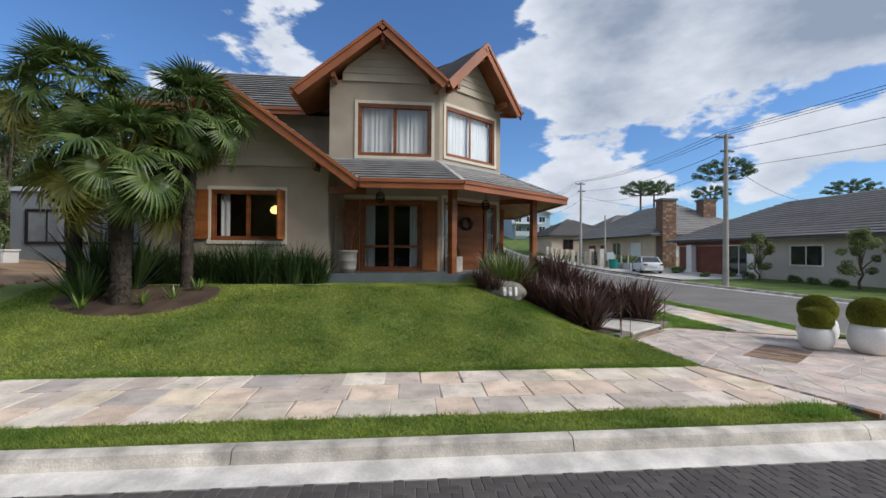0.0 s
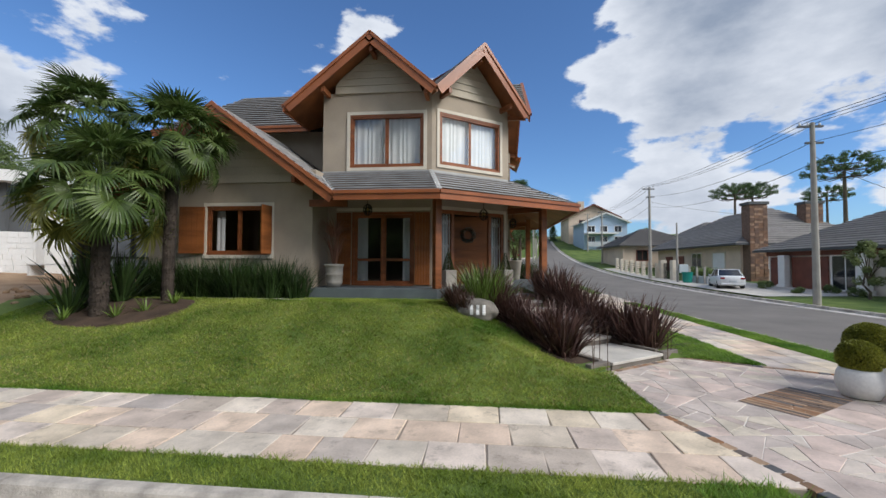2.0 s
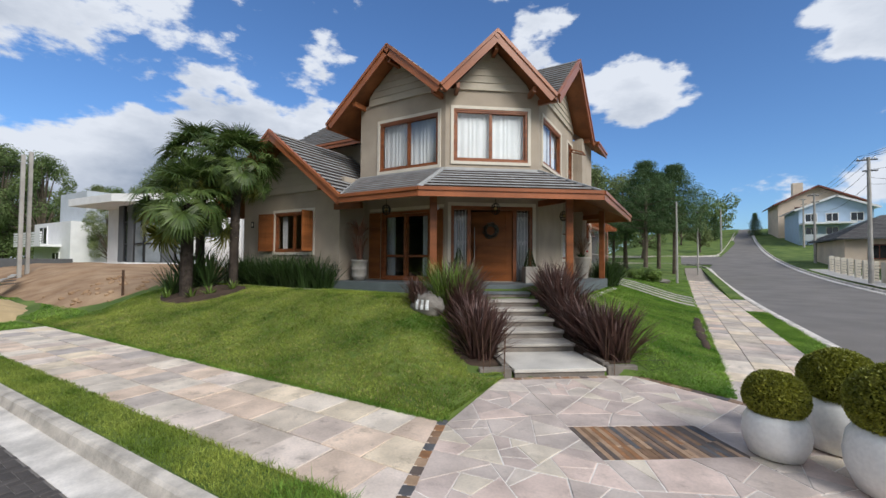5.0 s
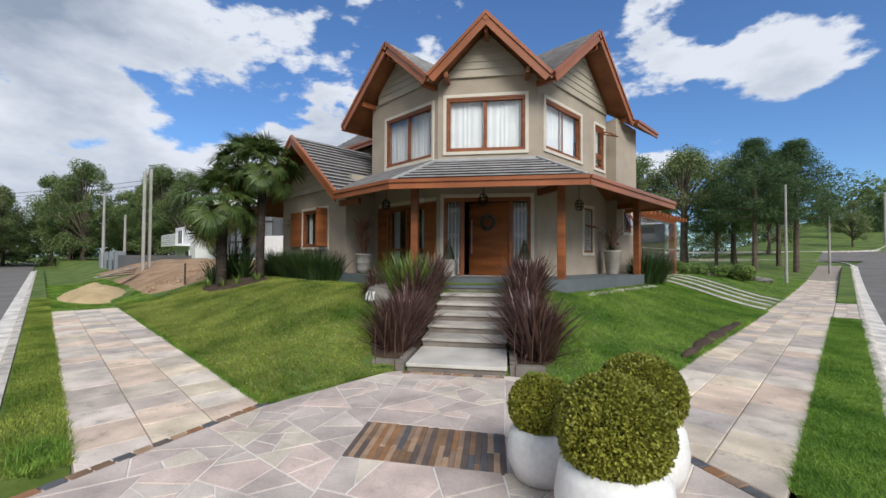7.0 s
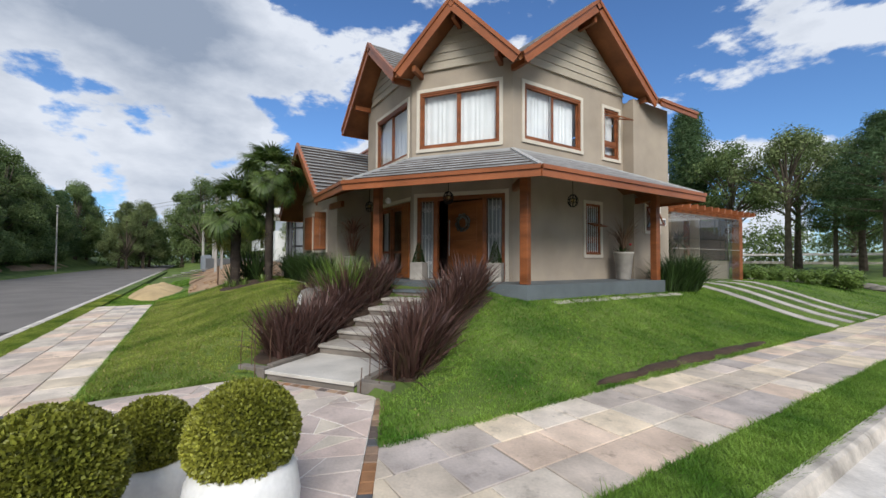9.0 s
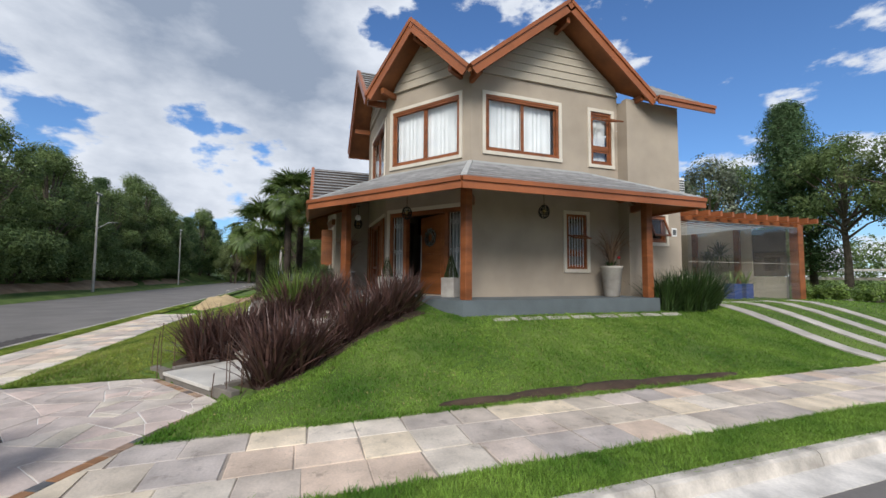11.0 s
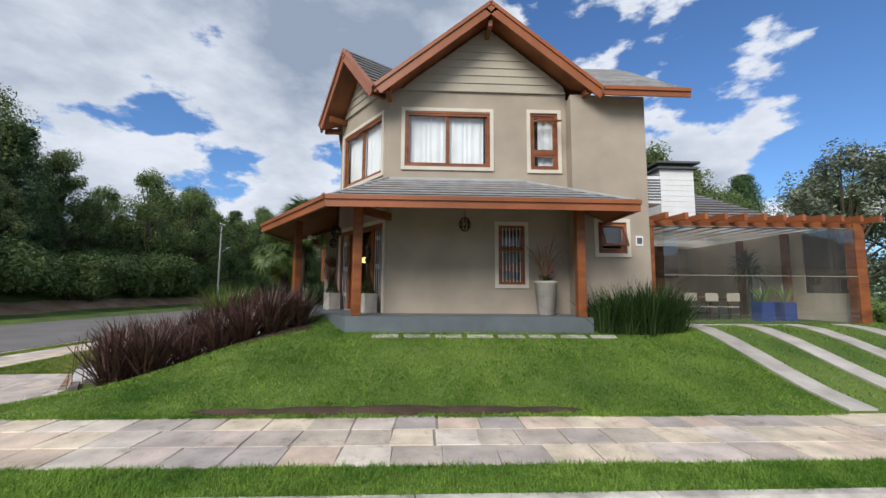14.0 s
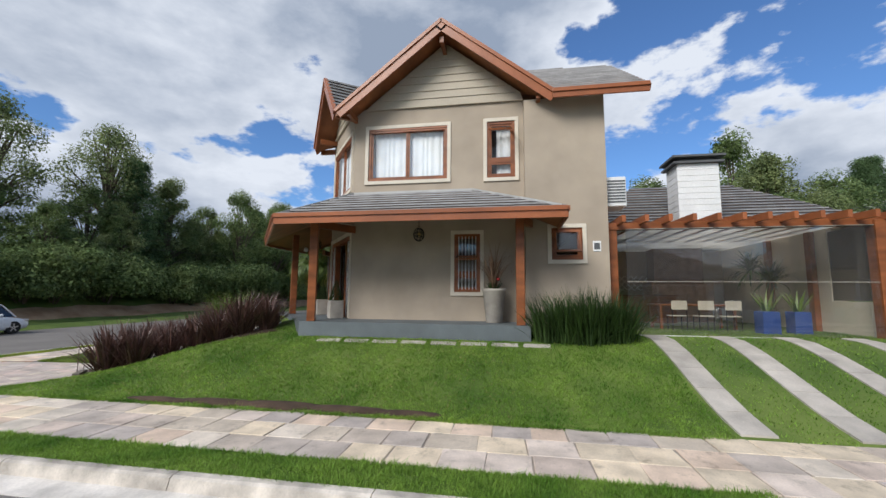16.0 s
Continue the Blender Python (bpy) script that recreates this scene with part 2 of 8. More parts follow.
PLASTIC = pane_mat("clear_plastic_curtain", (0.86, 0.86, 0.86), 1.5, 0.015, 0.045)
PLAZAJOINT = mat("plaza_mortar", (0.74, 0.70, 0.65), 0.95, 0.15, 3, 60, 0.3)
SHEER = mat("sheer_curtain", (0.42, 0.44, 0.45), 0.9, 0.1, 2, 30, 0.1)
CURTAIN = mat("white_curtain", (0.86, 0.88, 0.90), 0.9, 0.05, 2, 30, 0.1)
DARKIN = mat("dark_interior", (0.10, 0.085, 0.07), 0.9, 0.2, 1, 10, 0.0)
IRON = mat("black_iron", (0.02, 0.02, 0.022), 0.5, 0.2, 6, 50, 0.1, metal=0.6)
RUST = mat("rusty_rod", (0.10, 0.055, 0.035), 0.8, 0.3, 8, 60, 0.3)
WHITE = mat("white_paint", (0.78, 0.78, 0.77), 0.55, 0.05, 1.5, 30, 0.05)
POTWHITE = mat("white_glazed_pot", (0.80, 0.79, 0.77), 0.35, 0.04, 2, 25, 0.05)
POTGREY = mat("grey_clay_pot", (0.36, 0.33, 0.29), 0.85, 0.2, 3, 30, 0.3)
DARKGREY = mat("anthracite_render", (0.10, 0.105, 0.11), 0.7, 0.1, 1, 30, 0.1)
LIGHTGREY = mat("light_grey_render", (0.50, 0.54, 0.58), 0.8, 0.06, 1, 30, 0.1)
BLACK = mat("black_rubber", (0.015, 0.015, 0.016), 0.6, 0.2, 5, 40, 0.05)
POLE = mat("concrete_pole", (0.38, 0.36, 0.33), 0.85, 0.15, 1.5, 30, 0.2)


# ---- mesh helpers ----
def part(name, bm, material, parent=None, label="", smooth=False):
    me = bpy.data.meshes.new(name)
    if isinstance(bm, bmesh.types.BMesh):
        bm.to_mesh(me)
        bm.free()
    else:
        me.from_pydata(*bm)
    me.materials.append(material)
    if smooth:
        me.polygons.foreach_set("use_smooth", [True] * len(me.polygons))
    ob = new(name, me)
    ob.parent = parent
    if label:
        ob["label"] = label
    return ob


def share(name, data, parent, m=None):
    ob = new(name, data)
    ob.parent = parent
    if m is not None:
        ob.matrix_local = m
    return ob


def thing(name, label, category, kind="", group="", at=None):
    ob = new(name)
    ob.empty_display_size = 0.2
    if at is not None:
        ob.matrix_world = at
    return tagged(ob, label, category, group, kind)


def box(bm, lo, hi, m=None, bevel=0.0):
    """An axis-aligned box between two corners, moved by m."""
    c = [(a + b) / 2 for a, b in zip(lo, hi)]
    s = [abs(b - a) for a, b in zip(lo, hi)]
    r = bmesh.ops.create_cube(bm, size=1.0, matrix=(m or Matrix()) @ Matrix.Translation(c) @ Matrix.Diagonal((*s, 1)))
    if bevel:
        edges = list({e for v in r["verts"] for e in v.link_edges})
        bmesh.ops.bevel(bm, geom=edges, offset=bevel, segments=1, affect="EDGES")
    return bm


def boxes(*lohi, m=None, bevel=0.0):
    bm = bmesh.new()
    for lo, hi in lohi:
        box(bm, lo, hi, m, bevel)
    return bm


def beam(bm, p, q, w, h, drop=0.0):
    """A timber from p to q, w wide and h high; its top edge lies on the line, lowered by drop."""
    p, q = Vector(p), Vector(q)
    d = (q - p)
    side = d.cross(Vector((0, 0, 1))).normalized() if abs(d.normalized().z) < 0.999 else Vector((1, 0, 0))
    up = side.cross(d).normalized()
    m = Matrix((side, d.normalized(), up)).transposed().to_4x4()
    m.translation = (p + q) / 2 - up * (h / 2 + drop)
    bmesh.ops.create_cube(bm, size=1.0, matrix=m @ Matrix.Diagonal((w, d.length, h, 1)))
    return bm


def prism(poly, z0, z1, bm=None):
    """A plan polygon drawn up from z0 to z1."""
    bm = bm or bmesh.new()
    area = sum(a[0] * b[1] - b[0] * a[1] for a, b in zip(poly, poly[1:] + poly[:1]))
    if area < 0:
        poly = poly[::-1]
    lo = [bm.verts.new((*p[:2], z0 if not callable(z0) else z0(*p[:2]))) for p in poly]
    hi = [bm.verts.new((*p[:2], z1 if not callable(z1) else z1(*p[:2]))) for p in poly]
    n = len(poly)
    bm.faces.new(lo[::-1]), bm.faces.new(hi)
    for i in range(n):
        bm.faces.new((lo[i], lo[(i + 1) % n], hi[(i + 1) % n], hi[i]))
    return bm


def clip(poly, a, b, c):
    """The part of a polygon where a*x + b*y <= c."""
    out = []
    for p, q in zip(poly, poly[1:] + poly[:1]):
        dp, dq = a * p[0] + b * p[1] - c, a * q[0] + b * q[1] - c
        if dp <= 0:
            out.append(p)
        if dp * dq < 0:
            k = dp / (dp - dq)
            out.append((p[0] + k * (q[0] - p[0]), p[1] + k * (q[1] - p[1])))
    return out


def tube(bm, pts, radii, sides=8):
    """A round limb along points."""
    pts = [Vector(p) for p in pts]
    rings = []
    for i, p in enumerate(pts):
        d = (pts[min(i + 1, len(pts) - 1)] - pts[max(i - 1, 0)]).normalized()
        a = d.orthogonal().normalized() if not rings else (rings[-1][1] - d * rings[-1][1].dot(d)).normalized()
        b = d.cross(a)
        r = radii[i] if hasattr(radii, "__len__") else radii
        rings.append(([bm.verts.new(p + r * (a * math.cos(t) + b * math.sin(t))) for t in (2 * math.pi * k / sides for k in range(sides))], a))
    for (r0, _), (r1, _) in zip(rings, rings[1:]):
        for k in range(sides):
            bm.faces.new((r0[k], r0[(k + 1) % sides], r1[(k + 1) % sides], r1[k]))
    bm.faces.new(rings[0][0][::-1]), bm.faces.new(rings[-1][0])
    return bm


def lathe(profile, sides=28, m=None, bm=None):
    """A turned body from (radius, height) pairs."""
    bm = bm or bmesh.new()
    m = m or Matrix()
    rings = [[bm.verts.new(m @ Vector((r * math.cos(2 * math.pi * k / sides), r * math.sin(2 * math.pi * k / sides), z))) for k in range(sides)] for r, z in profile]
    for r0, r1 in zip(rings, rings[1:]):
        for k in range(sides):
            bm.faces.new((r0[k], r0[(k + 1) % sides], r1[(k + 1) % sides], r1[k]))
    bm.faces.new(rings[0][::-1]), bm.faces.new(rings[-1])
    return bm


# ---- lie of the land ----
EDGE = [(-70, 6.58), (5.08, 6.58), (4.95, 8.6), (5.12, 8.80), (6.56, 9.86), (6.85, 10.06), (8.3, 9.40), (8.22, 44), (8.0, 120)]
U, N = Vector((0.806, 0.5918, 0)), Vector((0.5918, -0.806, 0))   # along the slanted front; out of it
P0 = Vector((1.08, 13.5, 0))                                      # where the slanted front begins
S0 = Vector((5.85, 9.30, 0))                                      # middle of the lowest step's front edge


def far_rise(y, x=15.0):
    """The side street climbs away; the rise dies out towards the west."""
    d = min(max(0.0, y - 22), 120)
    w = max(0.0, min(1.0, (x + 25) / 32))
    return 0.0008 * d * d * w * w * (3 - 2 * w)


def road_bend(y):
    d = max(0.0, y - 30)
    return 0.00048 * d * d if d < 110 else 0.00048 * 110 * 110 + 0.1056 * (d - 110)


def road_left(y):
    """The near edge of the side street: straight as far as the junction, then drawing in."""
    return 11.04 + 0.145 * max(0.0, y - 66)


def seg_dist(x, y, a, b):
    ax, ay, bx, by = *a, *b
    dx, dy = bx - ax, by - ay
    k = max(0, min(1, ((x - ax) * dx + (y - ay) * dy) / (dx * dx + dy * dy)))
    return math.hypot(x - ax - k * dx, y - ay - k * dy)


def in_lot(x, y):
    if x > 5.08 and y < 10.3 and not (y > 9.40 + (8.3 - x) * 0.455 and x > 6.7):
        s = Vector((x, y, 0)) - S0
        if s.dot(N) > 0 or abs(s.dot(U)) > 1.3:
            return y > 6.58 and x < 5.08
    return y > 6.58 and x < (8.3 if y < 44 else 8.22 - (y - 44) * 0.003)


def stair_z(k):
    return 0.12 + 1.16 * max(0.0, min(1.0, (k - 1.26) / 3.4))


def lawn(x, y):
    """Height of the garden above the pavement."""
    d = min(seg_dist(x, y, a, b) for a, b in zip(EDGE, EDGE[1:]))
    k = min(1.0, d / 3.9)
    h = 0.02 + 1.0 * (0.55 * k * k * (3 - 2 * k) + 0.45 * k)
    s = Vector((x, y, 0)) - S0
    u, v = abs(s.dot(U)), -s.dot(N)
    if v > -0.1 and u < 1.9:
        w = max(0.0, min(1.0, (1.8 - u) / 0.7))
        target = stair_z(v) - 0.12 + (0.10 if u > 0.85 else 0)
        h = h * (1 - w) + target * w
    return h


def land(x, y):
    if 6.5 < y and x < 8.4 and in_lot(x, y) and not (69 < y < 87 and x > -40):
        z = lawn(x, y)
        if y > 29:
            z *= max(0.3, 1 - (y - 29) / 16)
        return z + far_rise(y, x)
    if y > 66 and 7.9 < x < road_left(y) + 0.3:
        return far_rise(y, x) - (0.02 if y > 86 else 0.3)
    if y < -6.9:
        d = -6.9 - y
        return min(0.05 + max(0, d - 2.5) * 0.45, 3.2 + 0.03 * d) + 0.25 * noise.noise((x * 0.2, y * 0.2, 0)) * min(1, d * 0.3)
    if x > 19.4 + road_bend(y) and y > 8:
        return far_rise(y) + 0.02 + 0.012 * min(60, x - 19.4)
    if x > 21 and y <= 8:
        return -0.12
    return (-0.30 if x > 10.5 or y < 4.6 or (x > 4.9 and y < 10.2) else -0.10) + far_rise(y, x)


def grid_sheet(xs, ys, f):
    verts = [(x, y, f(x, y)) for y in ys for x in xs]
    w = len(xs)
    faces = [(j * w + i, j * w + i + 1, (j + 1) * w + i + 1, (j + 1) * w + i) for j in range(len(ys) - 1) for i in range(w - 1)]
    return verts, [], faces


def steps(*runs):
    out = []
    for a, b, s in runs:
        k = max(1, round((b - a) / s))
        out += [a + (b - a) * i / k for i in range(k)]
    return out + [runs[-1][1]]


gx = steps((-900, -150, 75), (-150, -40, 10), (-40, -10, 2), (-10, 3, 0.5), (3, 9, 0.2), (9, 24, 1), (24, 80, 8), (80, 900, 82))
gy = steps((-900, -150, 75), (-150, -30, 8), (-30, -4, 1), (-4, 6.4, 2.6), (6.4, 7.0, 0.15), (7.0, 15, 0.25), (15, 30, 0.7), (30, 60, 2), (60, 160, 6), (160, 900, 74))
ground = tagged(part("ground", grid_sheet(gx, gy, land), GROUND, smooth=True), "short green lawn rising gently to the house", "lawn", kind="structure")

# ---- roads ----
def road_z(x, y):
    return -0.15 + far_rise(y)


rv, rf = [], []


def strip(a, b):
    """Joins two rows of points with quads."""
    base = len(rv)
    rv.extend(a + b)
    k = len(a)
    rf.extend((base + i, base + i + 1, base + k + i + 1, base + k + i) for i in range(k - 1))


ry = steps((3.8, 30, 3), (30, 170, 4))
strip([(-140, -6.5, -0.15), (60, -6.5, -0.15)], [(-140, 3.8, -0.15), (60, 3.8, -0.15)])
strip([(18.6 + road_bend(y), y, road_z(0, y)) for y in ry], [(road_left(y), y, road_z(0, y)) for y in ry])
ARC_C, ARC_R = (7.64, 7.2), 3.08
arc = [(ARC_C[0] + (ARC_R + 0.32) * math.cos(radians(a)), ARC_C[1] + (ARC_R + 0.32) * math.sin(radians(a)), -0.15) for a in range(-90, 1, 9)]
strip(arc, [(11.04, 3.8, -0.15)] * len(arc))
road = tagged(part("road", (rv, [], rf), ROADM), "grey interlocking concrete block street", "road", kind="structure")


def kerb_body(name, pts, side, label, length=1.0):
    run = [Vector((*p, 0)) for p in pts]
    gv, gf = [], []
    top = thing(name, label, "kerb", "structure")
    for i, (p, q) in enumerate(zip(run, run[1:])):
        d = (q - p).normalized()
        n = Vector((-d.y, d.x, 0)) * side          # towards the road
        za, zb = far_rise(p.y), far_rise(q.y)
        bm = bmesh.new()
        prof = [(-0.12, -0.3), (-0.12, 0.012), (-0.015, 0.012), (0.02, -0.01), (0.06, -0.13), (0.06, -0.3)]
        gap = 0.006
        a = [bm.verts.new(p + d * gap + n * o + Vector((0, 0, z + za))) for o, z in prof]
        b = [bm.verts.new(q - d * gap + n * o + Vector((0, 0, z + zb))) for o, z in prof]
        k = len(prof)
        bm.faces.new(a), bm.faces.new(b[::-1])
        for j in range(k):
            bm.faces.new((a[j], a[(j + 1) % k], b[(j + 1) % k], b[j]))
        bmesh.ops.recalc_face_normals(bm, faces=bm.faces)
        part("kerb_stone", bm, KERB, top)
        base = len(gv)
        for pt, z in ((p, za), (q, zb)):
            gv += [pt + n * 0.05 + Vector((0, 0, -0.125 + z)), pt + n * 0.40 + Vector((0, 0, -0.143 + z)), pt + n * 0.40 + Vector((0, 0, -0.3 + z))]
        gf += [(base, base + 1, base + 4, base + 3), (base + 1, base + 2, base + 5, base + 4)]
    part("gutter", (gv, [], gf), GUTTER, top, "whitewashed concrete gutter")
    return top


def run_pts(a, b, s):
    n = max(1, round(math.dist(a, b) / s))
    return [(a[0] + (b[0] - a[0]) * i / n, a[1] + (b[1] - a[1]) * i / n) for i in range(n + 1)]


corner = [(ARC_C[0] + ARC_R * math.cos(radians(a)), ARC_C[1] + ARC_R * math.sin(radians(a))) for a in range(-90, 1, 15)]
near = run_pts((-60, 4.12), (-12, 4.12), 3.4)[:-1] + run_pts((-12, 4.12), (5.2, 4.12), 3.44)[:-1] + run_pts((5.2, 4.12), (7.64, 4.12), 2.5)[:-1] + corner + run_pts((10.72, 7.2), (10.72, 30), 2.2)[1:] + run_pts((10.72, 30), (10.72, 63), 3)[1:] + [(10.3, 66), (9.2, 68.5), (6.5, 70.2), (0, 71), (-30, 72)]
kerb_body("kerb_near", near, -1, "worn pale concrete kerb with whitewashed gutter")
corner2 = [(23.6 - 4.5 * math.cos(radians(a)), 8.7 - 4.5 * math.sin(radians(a))) for a in range(90, -1, -15)]
farside = [(60, 4.2), (40, 4.2)] + corner2 + run_pts((19.1, 8.7), (19.1, 30), 2.5)[1:] + [(19.1 + road_bend(y), y) for y in steps((33, 160, 4))]
kerb_body("kerb_far", farside, 1, "pale kerb on the far side of the street")
kerb_body("kerb_upper", [(-30, 85), (2, 84.6), (10, 84.8), (13.2, 86.3)] + [(road_left(y) - 0.45, y) for y in (90, 96, 102, 108, 114, 120, 126, 134, 145, 160)], -1, "pale kerb of the street above the junction")
kerb_body("kerb_south", run_pts((60, -6.9), (-140, -6.9), 5), -1, "low grey kerb below the wooded bank")


# ---- the house ----
FLOOR = 1.28
house = thing("house", "two-storey taupe stucco house with orange-brown timber eaves and grey tiled gables", "house")


def frame_of(p, d):
    """Axes of a wall: x along it, -y out of it, z up."""
    d = Vector((*d, 0)).normalized()
    m = Matrix((d, Vector((-d.y, d.x, 0)), Vector((0, 0, 1)))).transposed().to_4x4()
    m.translation = (*p, 0)
    return m


def wall(name, m, length, z0, z1, holes=(), thick=0.2, material=STUCCO, parent=house):
    """A wall with openings (x0, x1, z0, z1) right through it."""
    xs = sorted({0, length, *[v for h in holes for v in h[:2]]})
    zs = sorted({z0, z1, *[v for h in holes for v in h[2:]]})
    bm = bmesh.new()
    pts = {}
    cells = []
    for a, b in zip(xs, xs[1:]):
        for c, d in zip(zs, zs[1:]):
            if any(h[0] < (a + b) / 2 < h[1] and h[2] < (c + d) / 2 < h[3] for h in holes):
                continue
            q = []
            for x, z in ((a, c), (b, c), (b, d), (a, d)):
                if (x, z) not in pts:
                    pts[x, z] = bm.verts.new(m @ Vector((x, 0, z)))
                q.append(pts[x, z])
            cells.append(bm.faces.new(q))
    ex = bmesh.ops.extrude_face_region(bm, geom=cells, use_keep_orig=True)
    inward = m.to_3x3() @ Vector((0, thick, 0))
    bmesh.ops.translate(bm, vec=inward, verts=[e for e in ex["geom"] if isinstance(e, bmesh.types.BMVert)])
    bmesh.ops.recalc_face_normals(bm, faces=bm.faces)
    return part(name, bm, material, parent)


MA, MB = frame_of((-2.55, 13.5), (1, 0)), frame_of((1.08, 13.5), (0.806, 0.5918))
MC, MC2 = frame_of((3.6, 15.35), (0, 1)), frame_of((4.0, 20.37), (0, 1))
ML = frame_of((-7.6, 12.25), (1, 0))
HA = [(1.02, 3.08, 1.30, 3.66), (0.92, 3.36, 5.12, 6.86)]
HB = [(0.20, 2.92, 1.30, 3.76), (0.27, 2.75, 5.22, 6.95)]
HC = [(0.43, 2.83, 5.33, 6.94), (3.98, 4.77, 5.30, 6.96), (3.05, 3.78, 2.07, 3.70)]
HC2 = [(0.66, 1.44, 2.92, 3.76)]
HL = [(1.94, 3.98, 2.24, 3.72)]
wall("wall", MA, 3.63, 1.0, 7.6, HA)
wall("wall", MB, 3.126, 1.0, 7.6, HB)
wall("wall", MC, 5.02, 1.0, 7.6, HC)
wall("wall", MC2, 2.09, 0.6, 7.35, HC2)
wall("wall", ML, 5.27, 0.6, 4.5, HL)
wall("wall", frame_of((-2.33, 12.452), (0, 1)), 1.04, 0.6, 4.85, thick=0.2)
wall("wall", frame_of((-2.55, 15.398), (0, -1)), 1.695, 4.0, 7.3, thick=0.2)
wall("wall", frame_of((-8.9, 15.4), (1, 0)), 6.35, 0.6, 7.0)
wall("wall", frame_of((-8.9, 22.46), (0, -1)), 6.855, 0.6, 7.0)
wall("wall", frame_of((3.797, 22.46), (-1, 0)), 12.49, 0.6, 7.35)
wall("wall", frame_of((-7.6, 15.39), (0, -1)), 2.935, 0.6, 4.5)
part("return_wall", boxes(((3.603, 20.372, 0.6), (3.797, 20.47, 7.3))), STUCCO, house)

# floors and a plain dark inside
inner = [(-2.3, 13.72), (1.02, 13.72), (3.36, 15.45), (3.36, 22.2), (-8.6, 22.2), (-8.6, 15.65), (-2.3, 15.65)]
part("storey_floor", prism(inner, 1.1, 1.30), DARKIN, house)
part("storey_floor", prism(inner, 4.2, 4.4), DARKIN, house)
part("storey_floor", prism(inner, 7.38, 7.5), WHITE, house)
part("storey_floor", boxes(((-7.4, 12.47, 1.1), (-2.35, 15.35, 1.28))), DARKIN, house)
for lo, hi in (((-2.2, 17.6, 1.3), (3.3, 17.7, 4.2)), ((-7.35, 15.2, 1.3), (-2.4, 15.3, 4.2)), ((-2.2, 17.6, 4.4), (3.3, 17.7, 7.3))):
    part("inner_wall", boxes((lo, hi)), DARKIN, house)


def lapped(name, m, outline, z0, step=0.235, parent=house):
    """A gable field of lapped boards: outline gives the half-open span (x0, x1) at a height."""
    back = None
    z = z0
    boards = []
    while True:
        a, b = outline(z + 0.02), outline(z + step)
        if a[1] - a[0] < 0.25:
            break
        b0, b1 = (b if b[1] - b[0] > 0.02 else ((a[0] + a[1]) / 2 - 0.01, (a[0] + a[1]) / 2 + 0.01))
        bm = bmesh.new()
        pts = [(a[0], -0.052, z), (a[1], -0.052, z), (b1, -0.026, z + step), (b0, -0.026, z + step), (a[0], -0.004, z), (a[1], -0.004, z), (b1, -0.004, z + step), (b0, -0.004, z + step)]
        v = [bm.verts.new(m @ Vector(p)) for p in pts]
        for f in ((0, 1, 2, 3), (5, 4, 7, 6), (4, 5, 1, 0), (3, 2, 6, 7), (1, 5, 6, 2), (4, 0, 3, 7)):
            bm.faces.new([v[i] for i in f])
        boards.append(bm)
        z += step
    top = z
    bm = bmesh.new()
    o0, o1 = outline(z0), outline(top)
    mid = (o1[0] + o1[1]) / 2
    v = [bm.verts.new(m @ Vector(p)) for p in ((o0[0], 0.0, z0), (o0[1], 0.0, z0), (mid, 0.0, top), (o0[0], 0.15, z0), (o0[1], 0.15, z0), (mid, 0.15, top))]
    for f in ((0, 1, 2), (5, 4, 3), (3, 4, 1, 0), (1, 4, 5, 2), (3, 0, 2, 5)):
        bm.faces.new([v[i] for i in f])
    back = part(name, bm, SIDING, parent, "taupe painted lapped boards")
    for bm in boards:
        part("board", bm, SIDING, back)
    lo = outline(z0)
    part("drip_rail", boxes(((lo[0], -0.07, z0 - 0.03), (lo[1], -0.002, z0 - 0.002)), m=m), SIDING, back)
    return back


lapped("gable", MA, lambda z: (max(0.42, 1.78 - (9.05 - z) / 0.81), min(3.3, 1.78 + (9.05 - z) / 0.86)), 7.6)
lapped("gable", MB, lambda z: (max(0.28, 1.55 - (9.02 - z) / 1.03), min(2.8, 1.55 + (9.02 - z) / 1.03)), 7.6)
lapped("gable", MC, lambda z: (max(0.33, 2.75 - (9.5 - z) / 0.78), min(5.0, 2.75 + (9.5 - z) / 0.78)), 7.56)
lapped("gable", ML, lambda z: (max(0.0, 2.63 - (6.36 - z) / 0.727), min(5.25, 2.63 + (6.36 - z) / 0.727)), 4.45)


# ---- roofs ----
def plane(p, g):
    """Height over a roof plane through p with the slope g = (dz/dx, dz/dy)."""
    return lambda x, y: p[2] + g[0] * (x - p[0]) + g[1] * (y - p[1])


